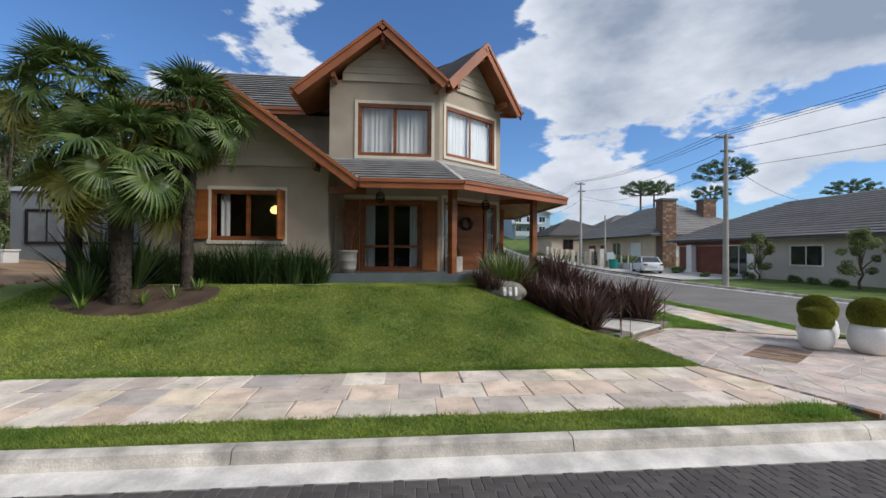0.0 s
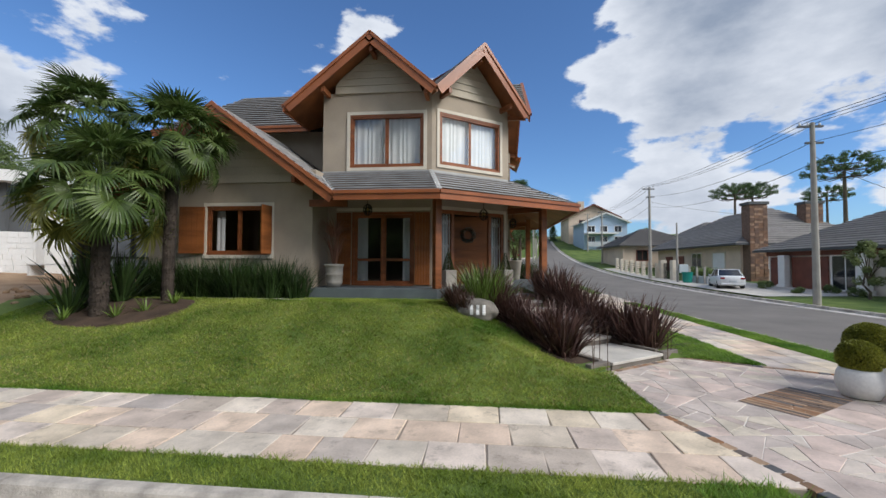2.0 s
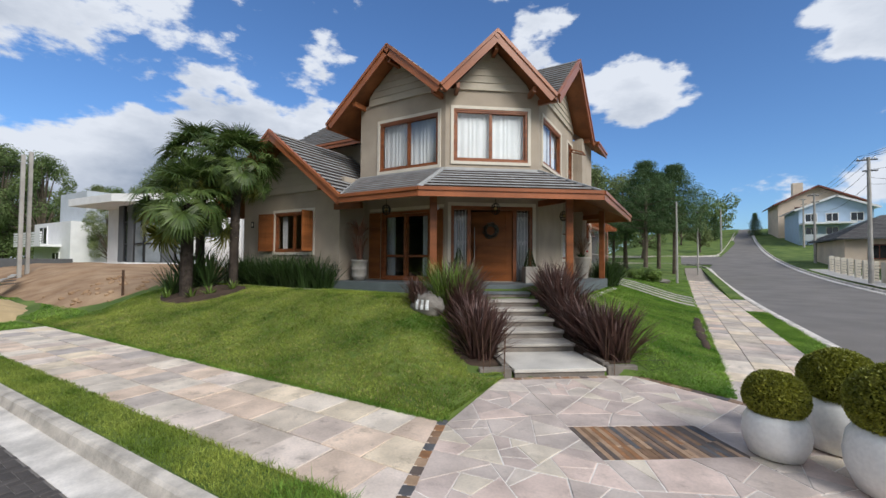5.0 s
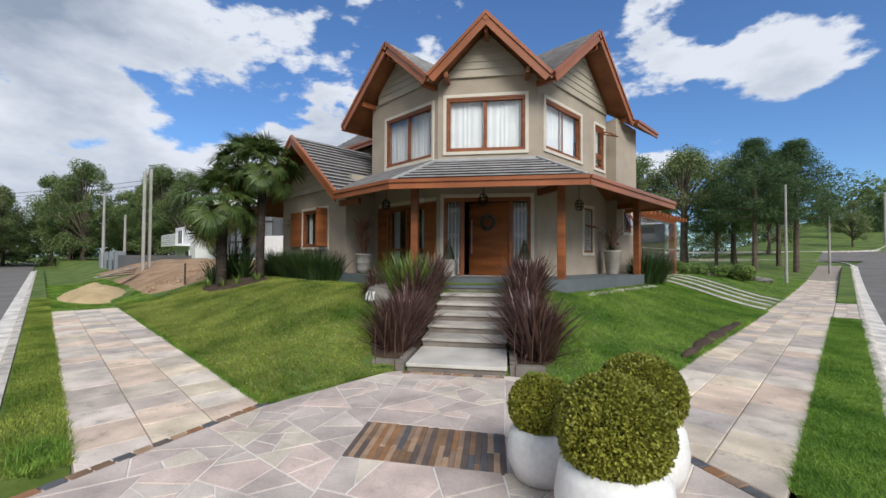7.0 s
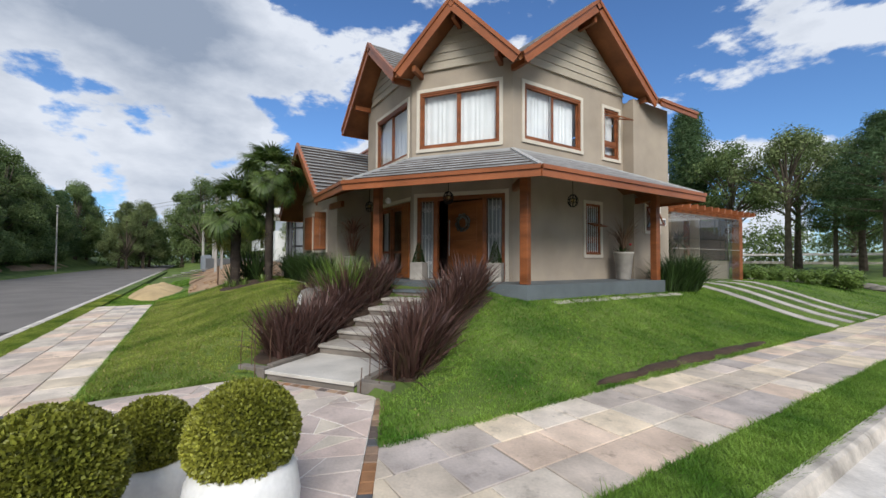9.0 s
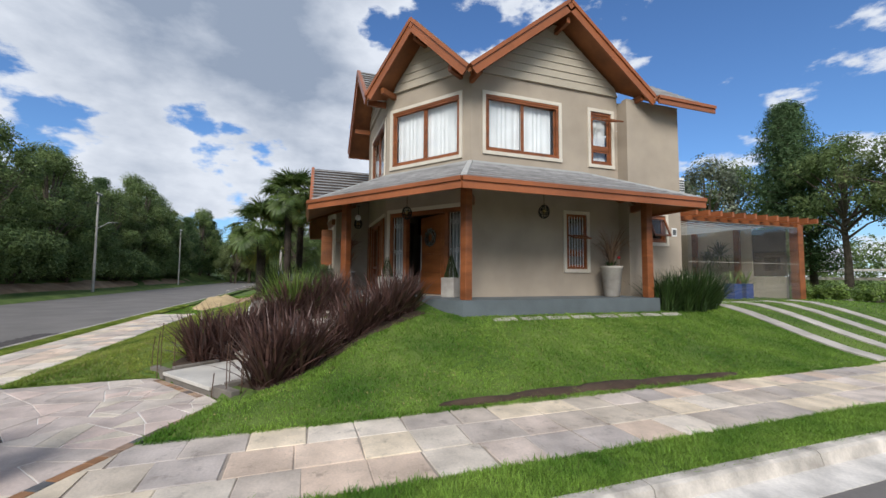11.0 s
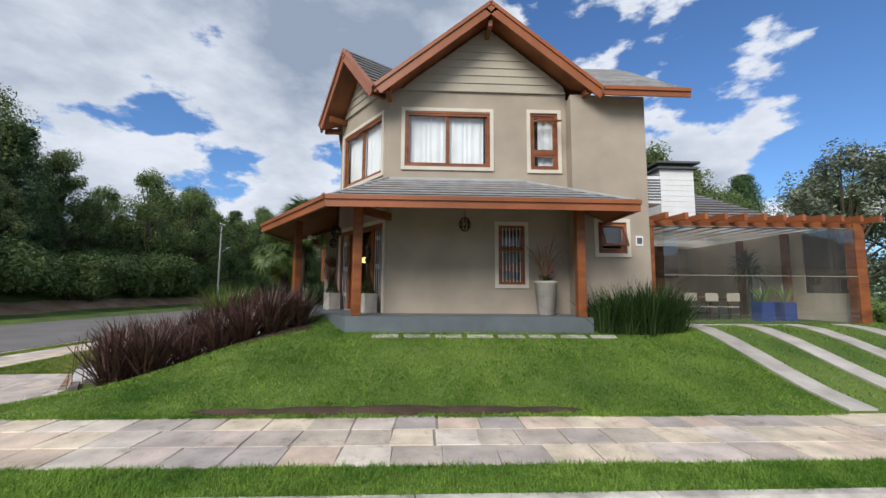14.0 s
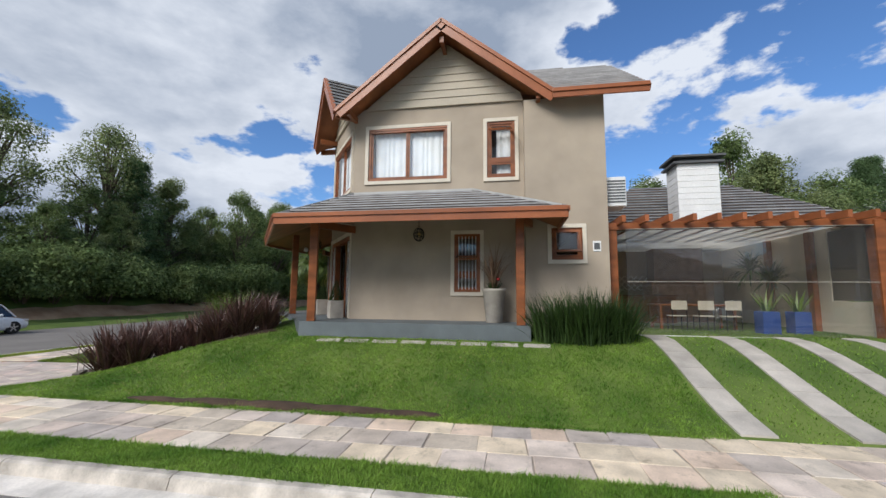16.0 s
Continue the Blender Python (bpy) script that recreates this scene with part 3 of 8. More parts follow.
def roof(poly, p, g, parent=house, course=0.29, thick=0.13, under=None, tiles=TILE):
    """A roof plane over a plan polygon: boarded underside and lapped tile courses on top, each course its own piece."""
    f = plane(p, g)
    sl = part("roof", prism(poly, lambda x, y: f(x, y) - thick, lambda x, y: f(x, y) - 0.005), under or SOFFIT, parent, "grey flat-tile roof slope with boarded timber underside")
    gl = math.hypot(*g)
    up = (g[0] / gl, g[1] / gl)
    c = course / math.sqrt(1 + gl * gl)
    vs = [up[0] * q[0] + up[1] * q[1] for q in poly]
    v0, v1 = min(vs), max(vs)
    n = max(1, round((v1 - v0) / c))
    c = (v1 - v0) / n
    for i in range(n):
        a, b = v0 + i * c, v0 + (i + 1) * c + 0.012
        q = clip(clip(poly, -up[0], -up[1], -a), up[0], up[1], b)
        if len(q) < 3:
            continue
        lift = lambda x, y: f(x, y) + 0.100 - 0.085 * ((up[0] * x + up[1] * y) - a) / (b - a)
        under_ = lambda x, y: f(x, y) + 0.058 - 0.056 * ((up[0] * x + up[1] * y) - a) / (b - a)
        bm = prism(q, under_, lift)
        bm.normal_update()
        # faces looking down the slope take the paler colour, as if lit by the sky
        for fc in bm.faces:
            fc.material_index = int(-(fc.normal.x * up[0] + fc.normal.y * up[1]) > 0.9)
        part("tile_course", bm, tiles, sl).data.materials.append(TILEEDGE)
    return sl


def edge(p, q, h=0.24, w=0.05, drop=0.0, parent=house, lip=True):
    part("fascia", beam(bmesh.new(), p, q, w, h, drop), FASCIA, parent, "orange-brown timber fascia board")
    if lip:
        part("fascia_lip", beam(bmesh.new(), p, q, w + 0.08, 0.095, drop - 0.04), FASCIA, parent)


# front gable
roof([(-3.55, 12.82), (-0.8, 12.82), (-0.8, 18.2), (-3.55, 14.76)], (-0.8, 12.82, 9.2), (0.81, 0))
roof([(-0.8, 12.82), (1.304, 12.82), (-0.3, 17.69), (-0.8, 18.2)], (-0.8, 12.82, 9.2), (-0.86, 0))
# slanted gable
ap = P0 + U * 1.56 + N * 0.7
gB = 1.03
roof([(1.304, 12.82), (ap.x, ap.y), (0.09, 17.49), (-0.1, 17.09)], (ap.x, ap.y, 9.2), (gB * U.x, gB * U.y))
roof([(ap.x, ap.y), (4.3, 15.0), (0.03, 17.15), (0.09, 17.49)], (ap.x, ap.y, 9.2), (-gB * U.x, -gB * U.y))
# side gable
roof([(4.3, 15.0), (4.33, 18.1), (0, 18.1), (0.03, 17.15)], (4.33, 18.1, 9.72), (0, 0.8))
roof([(4.33, 18.1), (4.33, 21.2), (1.0, 18.1)], (4.33, 18.1, 9.72), (0, -0.78))
# main roof behind
roof([(-9.8, 14.76), (-3.55, 14.76), (-0.8, 18.2), (-0.8, 18.6), (-8.4, 18.6)], (-3.55, 14.76, 6.98), (0, 0.73))
roof([(4.5, 21.2), (4.5, 23.45), (1.4, 23.3), (1.0, 21.0), (0.9, 18.6), (1.0, 18.2)], (4.5, 21.2, 7.27), (-0.74, 0))
roof([(4.5, 23.4), (1.4, 22.9), (1.4, 21.0), (-8.4, 21.0), (-9.8, 23.4)][1:], (1.4, 22.9, 8.0), (0, -0.84))
roof([(0.9, 18.6), (1.0, 21.0), (-8.4, 21.0), (-8.4, 18.6)], (0, 18.6, 9.78), (0, -0.08))
roof([(-9.8, 14.76), (-8.4, 18.6), (-8.4, 21.0), (-9.8, 22.62)], (-9.8, 18, 6.98), (2.0, 0))
# wing over the dining room
roof([(-4.97, 11.42), (-1.30, 11.3), (-2.62, 13.47), (-2.62, 15.38), (-4.97, 15.38)], (-4.97, 11.42, 6.54), (-0.727, 0))
roof([(-4.97, 11.42), (-8.6, 11.42), (-8.6, 15.38), (-4.97, 15.38)], (-4.97, 11.42, 6.54), (0.727, 0))
# porch
zE, sP = 3.90, 0.462
roof([(-1.30, 11.22), (1.58, 11.22), (1.05, 13.47), (-2.62, 13.47)], (0, 11.22, zE), (0, sP))
roof([(1.58, 11.22), (5.77, 14.22), (3.62, 15.33), (1.05, 13.47)], (1.58, 11.22, zE), (-0.478 * N.x, -0.478 * N.y))
roof([(5.77, 14.22), (5.79, 21.19), (3.62, 18.94), (3.62, 15.33)], (5.78, 14.22, zE), (-0.465, 0))
roof([(5.79, 21.19), (3.62, 21.19), (3.62, 18.94)], (5.79, 21.19, zE), (0, -0.45))

# fascias along eaves and verges
zt = 0.02
for p, q in [((-3.55, 12.80, 6.97), (-0.8, 12.80, 9.2)), ((-0.8, 12.80, 9.2), (1.304, 12.80, 7.39)),
             ((1.304, 12.80, 7.39), (ap.x, ap.y - 0.02, 9.2)), ((ap.x, ap.y - 0.02, 9.2), (4.31, 14.98, 7.22)),
             ((4.35, 15.0, 7.24), (4.35, 18.1, 9.72)), ((4.35, 18.1, 9.72), (4.35, 21.22, 7.29))]:
    edge((p[0], p[1], p[2] + zt), (q[0], q[1], q[2] + zt), 0.27)
edge((4.53, 21.1, 7.30), (4.53, 23.45, 7.30), 0.2), edge((4.53, 23.47, 7.30), (1.4, 23.32, 9.6), 0.16, lip=False), edge((1.4, 22.92, 8.02), (-9.8, 22.92, 8.02), 0.2, lip=False)
edge((-9.8, 14.73, 7.0), (-3.57, 14.73, 7.0), 0.2), edge((-3.58, 12.78, 6.99), (-3.58, 14.76, 6.99), 0.2)
edge((-9.83, 14.73, 7.0), (-9.83, 22.64, 7.0), 0.2)
edge((-4.97, 11.40, 6.56), (-1.27, 11.28, 3.87), 0.27), edge((-4.97, 11.40, 6.56), (-8.62, 11.40, 3.91), 0.27)
edge((-8.63, 11.4, 3.9), (-8.63, 15.4, 3.9), 0.2)
edge((-1.28, 11.19, zE + zt), (1.59, 11.19, zE + zt), 0.22), edge((1.59, 11.19, zE + zt), (5.80, 14.20, zE + zt), 0.22)
edge((5.81, 14.20, zE + zt), (5.81, 21.21, zE + zt), 0.22), edge((5.81, 21.21, zE + zt), (3.9, 21.21, zE + zt), 0.22)
# boards that close the gable points
for x, y, z, d in ((-0.8, 12.80, 9.2, (1, 0)), (ap.x, ap.y - 0.02, 9.2, (U.x, U.y)), (4.35, 18.1, 9.72, (0, 1)), (-4.97, 11.40, 6.56, (1, 0))):
    bm = bmesh.new()
    o = Vector((d[1], -d[0], 0)) * 0.042
    ring_ = [Vector((x + d[0] * a, y + d[1] * a, z + b)) for a, b in ((0, 0.07), (-0.17, -0.09), (0, -0.27), (0.17, -0.09))]
    f_, b_ = [bm.verts.new(p + o) for p in ring_], [bm.verts.new(p - o) for p in ring_]
    bm.faces.new(f_), bm.faces.new(b_[::-1])
    for i in range(4):
        bm.faces.new((f_[i], b_[i], b_[(i + 1) % 4], f_[(i + 1) % 4]))
    bmesh.ops.recalc_face_normals(bm, faces=bm.faces)
    part("gable_point_board", bm, FASCIA, house)
# light flashings on hips, valleys and where roofs meet walls
for p, q in [((1.58, 11.24, zE + 0.05), (1.05, 13.45, 4.96)), ((5.75, 14.25, zE + 0.05), (3.64, 15.31, 4.95)), ((5.77, 21.15, zE + 0.05), (3.64, 18.96, 4.95)),
             ((-1.33, 11.3, 3.94), (-2.60, 13.45, 4.92))]:
    part("hip_cap", beam(bmesh.new(), (p[0], p[1], p[2] + 0.05), (q[0], q[1], q[2] + 0.05), 0.13, 0.05), METALFLASH, house, "pale mortar hip cap")
for p, q in [((-2.55, 13.46, 5.0), (1.08, 13.46, 5.0)), ((1.08, 13.46, 5.0), (3.63, 15.33, 5.0)), ((3.63, 15.33, 5.0), (3.63, 18.94, 5.0))]:
    part("flashing", beam(bmesh.new(), p, q, 0.07, 0.09), METALFLASH, house, "pale flashing strip")
# timber brackets under the gables
for c in [(-2.35, 13.15, 7.62), (-0.8, 13.15, 8.85), (0.95, 13.15, 7.42), (3.95, 15.35, 7.35), (3.97, 18.1, 9.3), (3.97, 20.75, 7.42), (-4.97, 11.8, 6.2), (-2.6, 11.8, 4.45)]:
    out = (0, -0.33) if c[1] < 14 else (0.36, 0)
    part("bracket", beam(bmesh.new(), (c[0] - out[0], c[1] - out[1], c[2]), (c[0] + out[0] * 0.8, c[1] + out[1] * 0.8, c[2]), 0.11, 0.17), WOOD, house)
for uu, zz in ((1.56, 8.85), (0.33, 7.55), (2.8, 7.55)):
    c = P0 + U * uu
    part("bracket", beam(bmesh.new(), (c.x, c.y, zz), (c.x + N.x * 0.6, c.y + N.y * 0.6, zz), 0.11, 0.17), WOOD, house)

# porch floor, posts and ceiling beams
PORCH = [(-2.33, 12.0), (1.44, 12.0), (5.0, 14.55), (5.0, 20.42), (4.0, 20.42), (3.6, 20.36), (3.6, 15.35), (1.08, 13.5), (-2.33, 13.5)]
porch = tagged(part("porch_floor", prism(PORCH, 0.5, FLOOR), PORCHGREY), "raised porch floor with grey painted edge", "porch", kind="structure")
for i, (x, y, a) in enumerate([(1.40, 12.27, 36), (4.74, 14.74, 20), (4.82, 20.2, 0)]):
    m = Matrix.Translation((x, y, 0)) @ Matrix.Rotation(radians(a), 4, "Z")
    part("porch_post", boxes(((-0.105, -0.105, FLOOR), (0.105, 0.105, 4.10)), m=m, bevel=0.012), WOOD, house, "square varnished timber post")
for p, q in [((-2.3, 12.0, 3.84), (-1.2, 12.08, 3.84)), ((4.74, 14.74, 3.98), (3.6, 15.4, 3.98)), ((4.8, 20.2, 3.98), (4.0, 20.5, 3.98))]:
    part("porch_beam", beam(bmesh.new(), p, q, 0.12, 0.2), WOOD, house)


# ---- windows and doors of the house ----
def sheet(m, x0, x1, z0, z1, y):
    """A pane of glass."""
    bm = bmesh.new()
    bm.faces.new([bm.verts.new(m @ Vector(p)) for p in ((x0, y, z0), (x1, y, z0), (x1, y, z1), (x0, y, z1))])
    return bm


def pleats(m, x0, x1, z0, z1, y, amp=0.018, pitch=0.13):
    n = max(6, int((x1 - x0) / 0.018))
    bm = bmesh.new()
    rows = []
    for z in (z0, z1):
        rows.append([bm.verts.new(m @ Vector((x0 + (x1 - x0) * i / n, y + amp * math.sin(6.283 * (x0 + (x1 - x0) * i / n) / pitch + 1.3 * math.sin(i * 0.21)) + (0.01 if z == z0 else 0), z))) for i in range(n + 1)])
    for i in range(n):
        bm.faces.new((rows[0][i], rows[0][i + 1], rows[1][i + 1], rows[1][i]))
    return bm


def window(m, h, trim=0.1, sash=2, curtains=((0, 1),), transom=None, bars=0, parent=house):
    """A timber window in the opening h of a wall: cream surround, frame, sashes with panes, curtains inside."""
    x0, x1, z0, z1 = h
    t = trim
    w = part("window", boxes(((x0 - t, -0.035, z1), (x1 + t, 0.012, z1 + t)), ((x0 - t, -0.045, z0 - t), (x1 + t, 0.012, z0)), ((x0 - t, -0.035, z0), (x0, 0.012, z1)), ((x1, -0.035, z0), (x1 + t, 0.012, z1)), m=m), CREAM, parent, "timber-framed window with cream painted surround")
    f = 0.075
    if sash == 2:
        # stepped head of the sliding tracks
        part("track_head", boxes(((x0, -0.02, z1 - 0.06), (x1, 0.006, z1)), ((x0 + 0.03, 0.0, z1 - 0.115), (x1 - 0.03, 0.03, z1 - 0.0605)), m=m), WOOD, parent)
    part("window_frame", boxes(((x0, 0.005, z1 - f), (x1, 0.13, z1)), ((x0, -0.015, z0), (x1, 0.13, z0 + f)), ((x0, 0.005, z0 + f), (x0 + f, 0.13, z1 - f)), ((x1 - f, 0.005, z0 + f), (x1, 0.13, z1 - f)), m=m), WOOD, w)
    a, b, zl = x0 + f, x1 - f, z0 + f
    if transom:
        part("transom", boxes(((a, 0.02, transom - 0.05), (b, 0.11, transom + 0.05)), m=m), WOOD, w)
    spans = [(zl, transom - 0.05), (transom + 0.05, z1 - f)] if transom else [(zl, z1 - f)]
    for c, d in spans:
        for k in range(sash):
            p, q = a + (b - a) * k / sash, a + (b - a) * (k + 1) / sash
            y = 0.035 + 0.03 * (k % 2)
            s = 0.055
            part("sash", boxes(((p, y, c), (p + s, y + 0.028, d)), ((q - s, y, c), (q, y + 0.028, d)), ((p + s, y, c), (q - s, y + 0.028, c + s)), ((p + s, y, d - s), (q - s, y + 0.028, d)), m=m), WOOD, w)
            part("pane", sheet(m, p + s, q - s, c + s, d - s, y + 0.013), GLASS, w).visible_shadow = False
    for c0, c1 in curtains:
        part("curtain", pleats(m, a + (b - a) * c0, a + (b - a) * c1, z0 + 0.02, z1 - 0.05, 0.19, 0.011, 0.17), CURTAIN, w, "white pleated curtain")
    for k in range(bars):
        x = a + (b - a) * (k + 0.5) / bars
        part("bar", tube(bmesh.new(), [m @ Vector((x, 0.015, zl)), m @ Vector((x, 0.015, z1 - f))], 0.012, 6), WHITE, w, "white grille bar")
    return w


window(MA, HA[1], curtains=((0, 0.49), (0.5, 1)))
window(MB, HB[1], curtains=((0, 0.485), (0.5, 1)))
window(MC, HC[0], curtains=((0, 0.49), (0.5, 0.96)))
window(MC, HC[1], sash=1, transom=5.80, curtains=((0.3, 1),))
window(MC, HC[2], sash=1, transom=2.55, curtains=(), bars=6)
window(MC2, HC2[0], sash=1, curtains=())
window(ML, HL[0], curtains=((0.06, 0.2),))


def panel_door(m, x0, x1, z0, z1, name, label, parent, rail=None, glass=True, y=0.05, th=0.045, s=0.1):
    d = part(name, boxes(((x0, y, z0), (x0 + s, y + th, z1)), ((x1 - s, y, z0), (x1, y + th, z1)), ((x0 + s, y, z0), (x1 - s, y + th, z0 + s)), ((x0 + s, y, z1 - s), (x1 - s, y + th, z1)), m=m), WOOD, parent, label)
    if rail:
        part("mid_rail", boxes(((x0 + s, y, rail - 0.04), (x1 - s, y + th, rail + 0.04)), m=m), WOOD, d)
    if glass:
        for a, b in ([(z0 + s, rail - 0.04), (rail + 0.04, z1 - s)] if rail else [(z0 + s, z1 - s)]):
            part("pane", sheet(m, x0 + s, x1 - s, a, b, y + 0.022), GLASS, d).visible_shadow = False
    return d


def plank_panel(m, x0, x1, z0, z1, y0, y1, name, label, parent, n=4):
    p = part(name, boxes(((x0, y0, z0), (x0 + 0.06, y1, z1)), ((x1 - 0.06, y0, z0), (x1, y1, z1)), ((x0 + 0.06, y0, z0), (x1 - 0.06, y1, z0 + 0.07)), ((x0 + 0.06, y0, z1 - 0.07), (x1 - 0.06, y1, z1)), m=m), DOORWOOD, parent, label)
    w = (x1 - x0 - 0.12) / n
    for i in range(n):
        part("plank", boxes(((x0 + 0.06 + i * w + 0.003, y0 + 0.008, z0 + 0.07), (x0 + 0.06 + (i + 1) * w - 0.003, y1 - 0.008, z1 - 0.07)), m=m), DOORWOOD, p)
    return p


# sliding garden door with folded timber panels on both sides
part("door_surround", boxes(((0.50, -0.03, 3.70), (3.60, 0.01, 3.80)), m=MA), CREAM, house)
part("door_frame", boxes(((1.02, -0.01, 3.58), (3.08, 0.16, 3.66)), ((1.02, -0.01, 1.30), (1.09, 0.16, 3.58)), ((3.01, -0.01, 1.30), (3.08, 0.16, 3.58)), ((1.09, -0.01, 1.29), (3.01, 0.16, 1.34)), m=MA), WOOD, house)
panel_door(MA, 1.09, 2.07, 1.34, 3.58, "sliding_door", "glazed timber sliding door leaf", house, 2.12)
panel_door(MA, 2.03, 3.01, 1.34, 3.58, "sliding_door", "glazed timber sliding door leaf", house, 2.12, y=0.10)
plank_panel(MA, 0.52, 1.00, 1.32, 3.64, -0.075, -0.02, "folded_panel", "vertical plank timber panel", house)
plank_panel(MA, 3.10, 3.58, 1.32, 3.64, -0.075, -0.02, "folded_panel", "vertical plank timber panel", house)
for a, b in ((1.12, 1.50), (2.66, 3.0)):
    part("curtain", pleats(MA, a, b, 1.35, 3.55, 0.21, 0.012, 0.15), CURTAIN, house, "white pleated curtain")

# entrance: frame, sidelights with white scrolled grilles, broad door standing a little open
ent = part("entrance", boxes(((0.10, -0.035, 3.76), (3.02, 0.012, 3.87)), ((0.10, -0.035, 1.28), (0.20, 0.012, 3.76)), ((2.92, -0.035, 1.28), (3.02, 0.012, 3.76)), m=MB), CREAM, house, "cream surround of the entrance")
part("door_frame", boxes(((0.20, 0.0, 3.64), (2.92, 0.16, 3.76)), ((0.20, 0.0, 1.29), (0.30, 0.16, 3.64)), ((2.82, 0.0, 1.29), (2.92, 0.16, 3.64)), ((0.74, 0.0, 1.29), (0.86, 0.16, 3.64)), ((2.26, 0.0, 1.29), (2.38, 0.16, 3.64)), m=MB), WOOD, ent)


def scroll(bm, cx, cz, r, turns, flip):
    pts = []
    for i in range(22):
        a = i / 21 * turns * 2 * math.pi
        k = r * (1 - 0.75 * i / 21)
        pts.append(MB @ Vector((cx + flip * k * math.cos(a), 0.03, cz + k * math.sin(a))))
    return tube(bm, pts, 0.008, 5)


for x0, x1 in ((0.30, 0.74), (2.38, 2.82)):
    part("sidelight_pane", sheet(MB, x0, x1, 1.30, 3.64, 0.09), GLASS, ent).visible_shadow = False
    part("curtain", pleats(MB, x0, x1, 1.32, 3.6, 0.2, 0.015, 0.07), SHEER, ent, "thin grey-white sheer curtain")
    for i in range(4):
        x = x0 + (x1 - x0) * (i + 0.5) / 4
        part("grille_bar", tube(bmesh.new(), [MB @ Vector((x, 0.03, 1.32)), MB @ Vector((x, 0.03, 3.62))], 0.009, 6), WHITE, ent, "white iron grille bar")
    for cz in (1.75, 2.55, 3.35):
        for f in (1, -1):
            part("grille_scroll", scroll(bmesh.new(), (x0 + x1) / 2 + f * 0.07, cz, 0.085, 1.6, f), WHITE, ent, "white iron scroll")
hinge = MB @ Matrix.Translation((2.25, 0.06, 0)) @ Matrix.Rotation(radians(-22), 4, "Z")
leaf = part("front_door", boxes(((-1.38, 0.0, 1.31), (0, 0.05, 3.63)), m=hinge, bevel=0.006), DOORWOOD, ent, "broad varnished timber front door, standing ajar")
for i in range(4):
    part("door_panel", boxes(((-1.30, -0.014, 1.38 + i * 0.56), (-0.22, 0.002, 1.90 + i * 0.56)), m=hinge, bevel=0.004), DOORWOOD, leaf)
part("door_handle", tube(bmesh.new(), [hinge @ Vector((-1.26, -0.05, 2.0)), hinge @ Vector((-1.26, -0.05, 3.1))], 0.014, 8), METALFLASH, leaf, "long steel pull handle")
# timber shutters of the dining room window
sh = Matrix.Translation((-5.72, 12.22, 0)) @ Matrix.Rotation(radians(188), 4, "Z")
plank_panel(sh, 0.0, 0.74, 2.28, 3.70, -0.0, 0.045, "shutter", "open timber plank shutter", house)
sh = Matrix.Translation((-3.60, 12.2, 0)) @ Matrix.Rotation(radians(-100), 4, "Z")
plank_panel(sh, 0.0, 0.42, 2.28, 3.70, -0.0, 0.045, "shutter", "open timber plank shutter", house)
# open top-hung sashes and stays on the side windows
for m, x0, x1, zt_, h, a in ((MC, 4.05, 4.70, 6.86, 0.62, 70), (MC, 3.12, 3.71, 3.22, 0.30, 70), (MC2, 0.72, 1.38, 3.68, 0.62, 22)):
    hm = m @ Matrix.Translation((0, -0.03, zt_ if h > 0.5 and a < 60 else zt_ - 0.15)) @ Matrix.Rotation(radians(-a), 4, "X")
    sa = part("hung_sash", boxes(((x0, -0.02, -h), (x0 + 0.05, 0.02, 0)), ((x1 - 0.05, -0.02, -h), (x1, 0.02, 0)), ((x0 + 0.05, -0.02, -0.05), (x1 - 0.05, 0.02, 0)), ((x0 + 0.05, -0.02, -h), (x1 - 0.05, 0.02, -h + 0.05)), m=hm), WOOD, house, "open top-hung timber sash")
    part("pane", sheet(hm, x0 + 0.05, x1 - 0.05, -h + 0.05, -0.05, 0.0), GLASS, sa).visible_shadow = False
plaque = tagged(part("wall_plaque", boxes(((1.69, -0.02, 3.13), (1.89, 0.0, 3.40)), m=MC2, bevel=0.004), WHITE), "small white plaque on the stucco wall", "sign")
part("plaque_field", boxes(((1.72, -0.024, 3.18), (1.86, -0.019, 3.35)), m=MC2), DARKGREY, plaque)
plq = tagged(part("name_plaque", boxes(((0.47, -0.02, 3.22), (0.62, 0.0, 3.46)), m=ML, bevel=0.004), IRON), "small dark plaque on the stucco wall", "sign")
part("plaque_field", boxes(((0.50, -0.025, 3.27), (0.59, -0.019, 3.41)), m=ML), CREAM, plq)


# ---- lanterns ----
AMBER = mat("amber_glass", (0.5, 0.36, 0.16), 0.2, 0.1, 4, 20, 0.02)


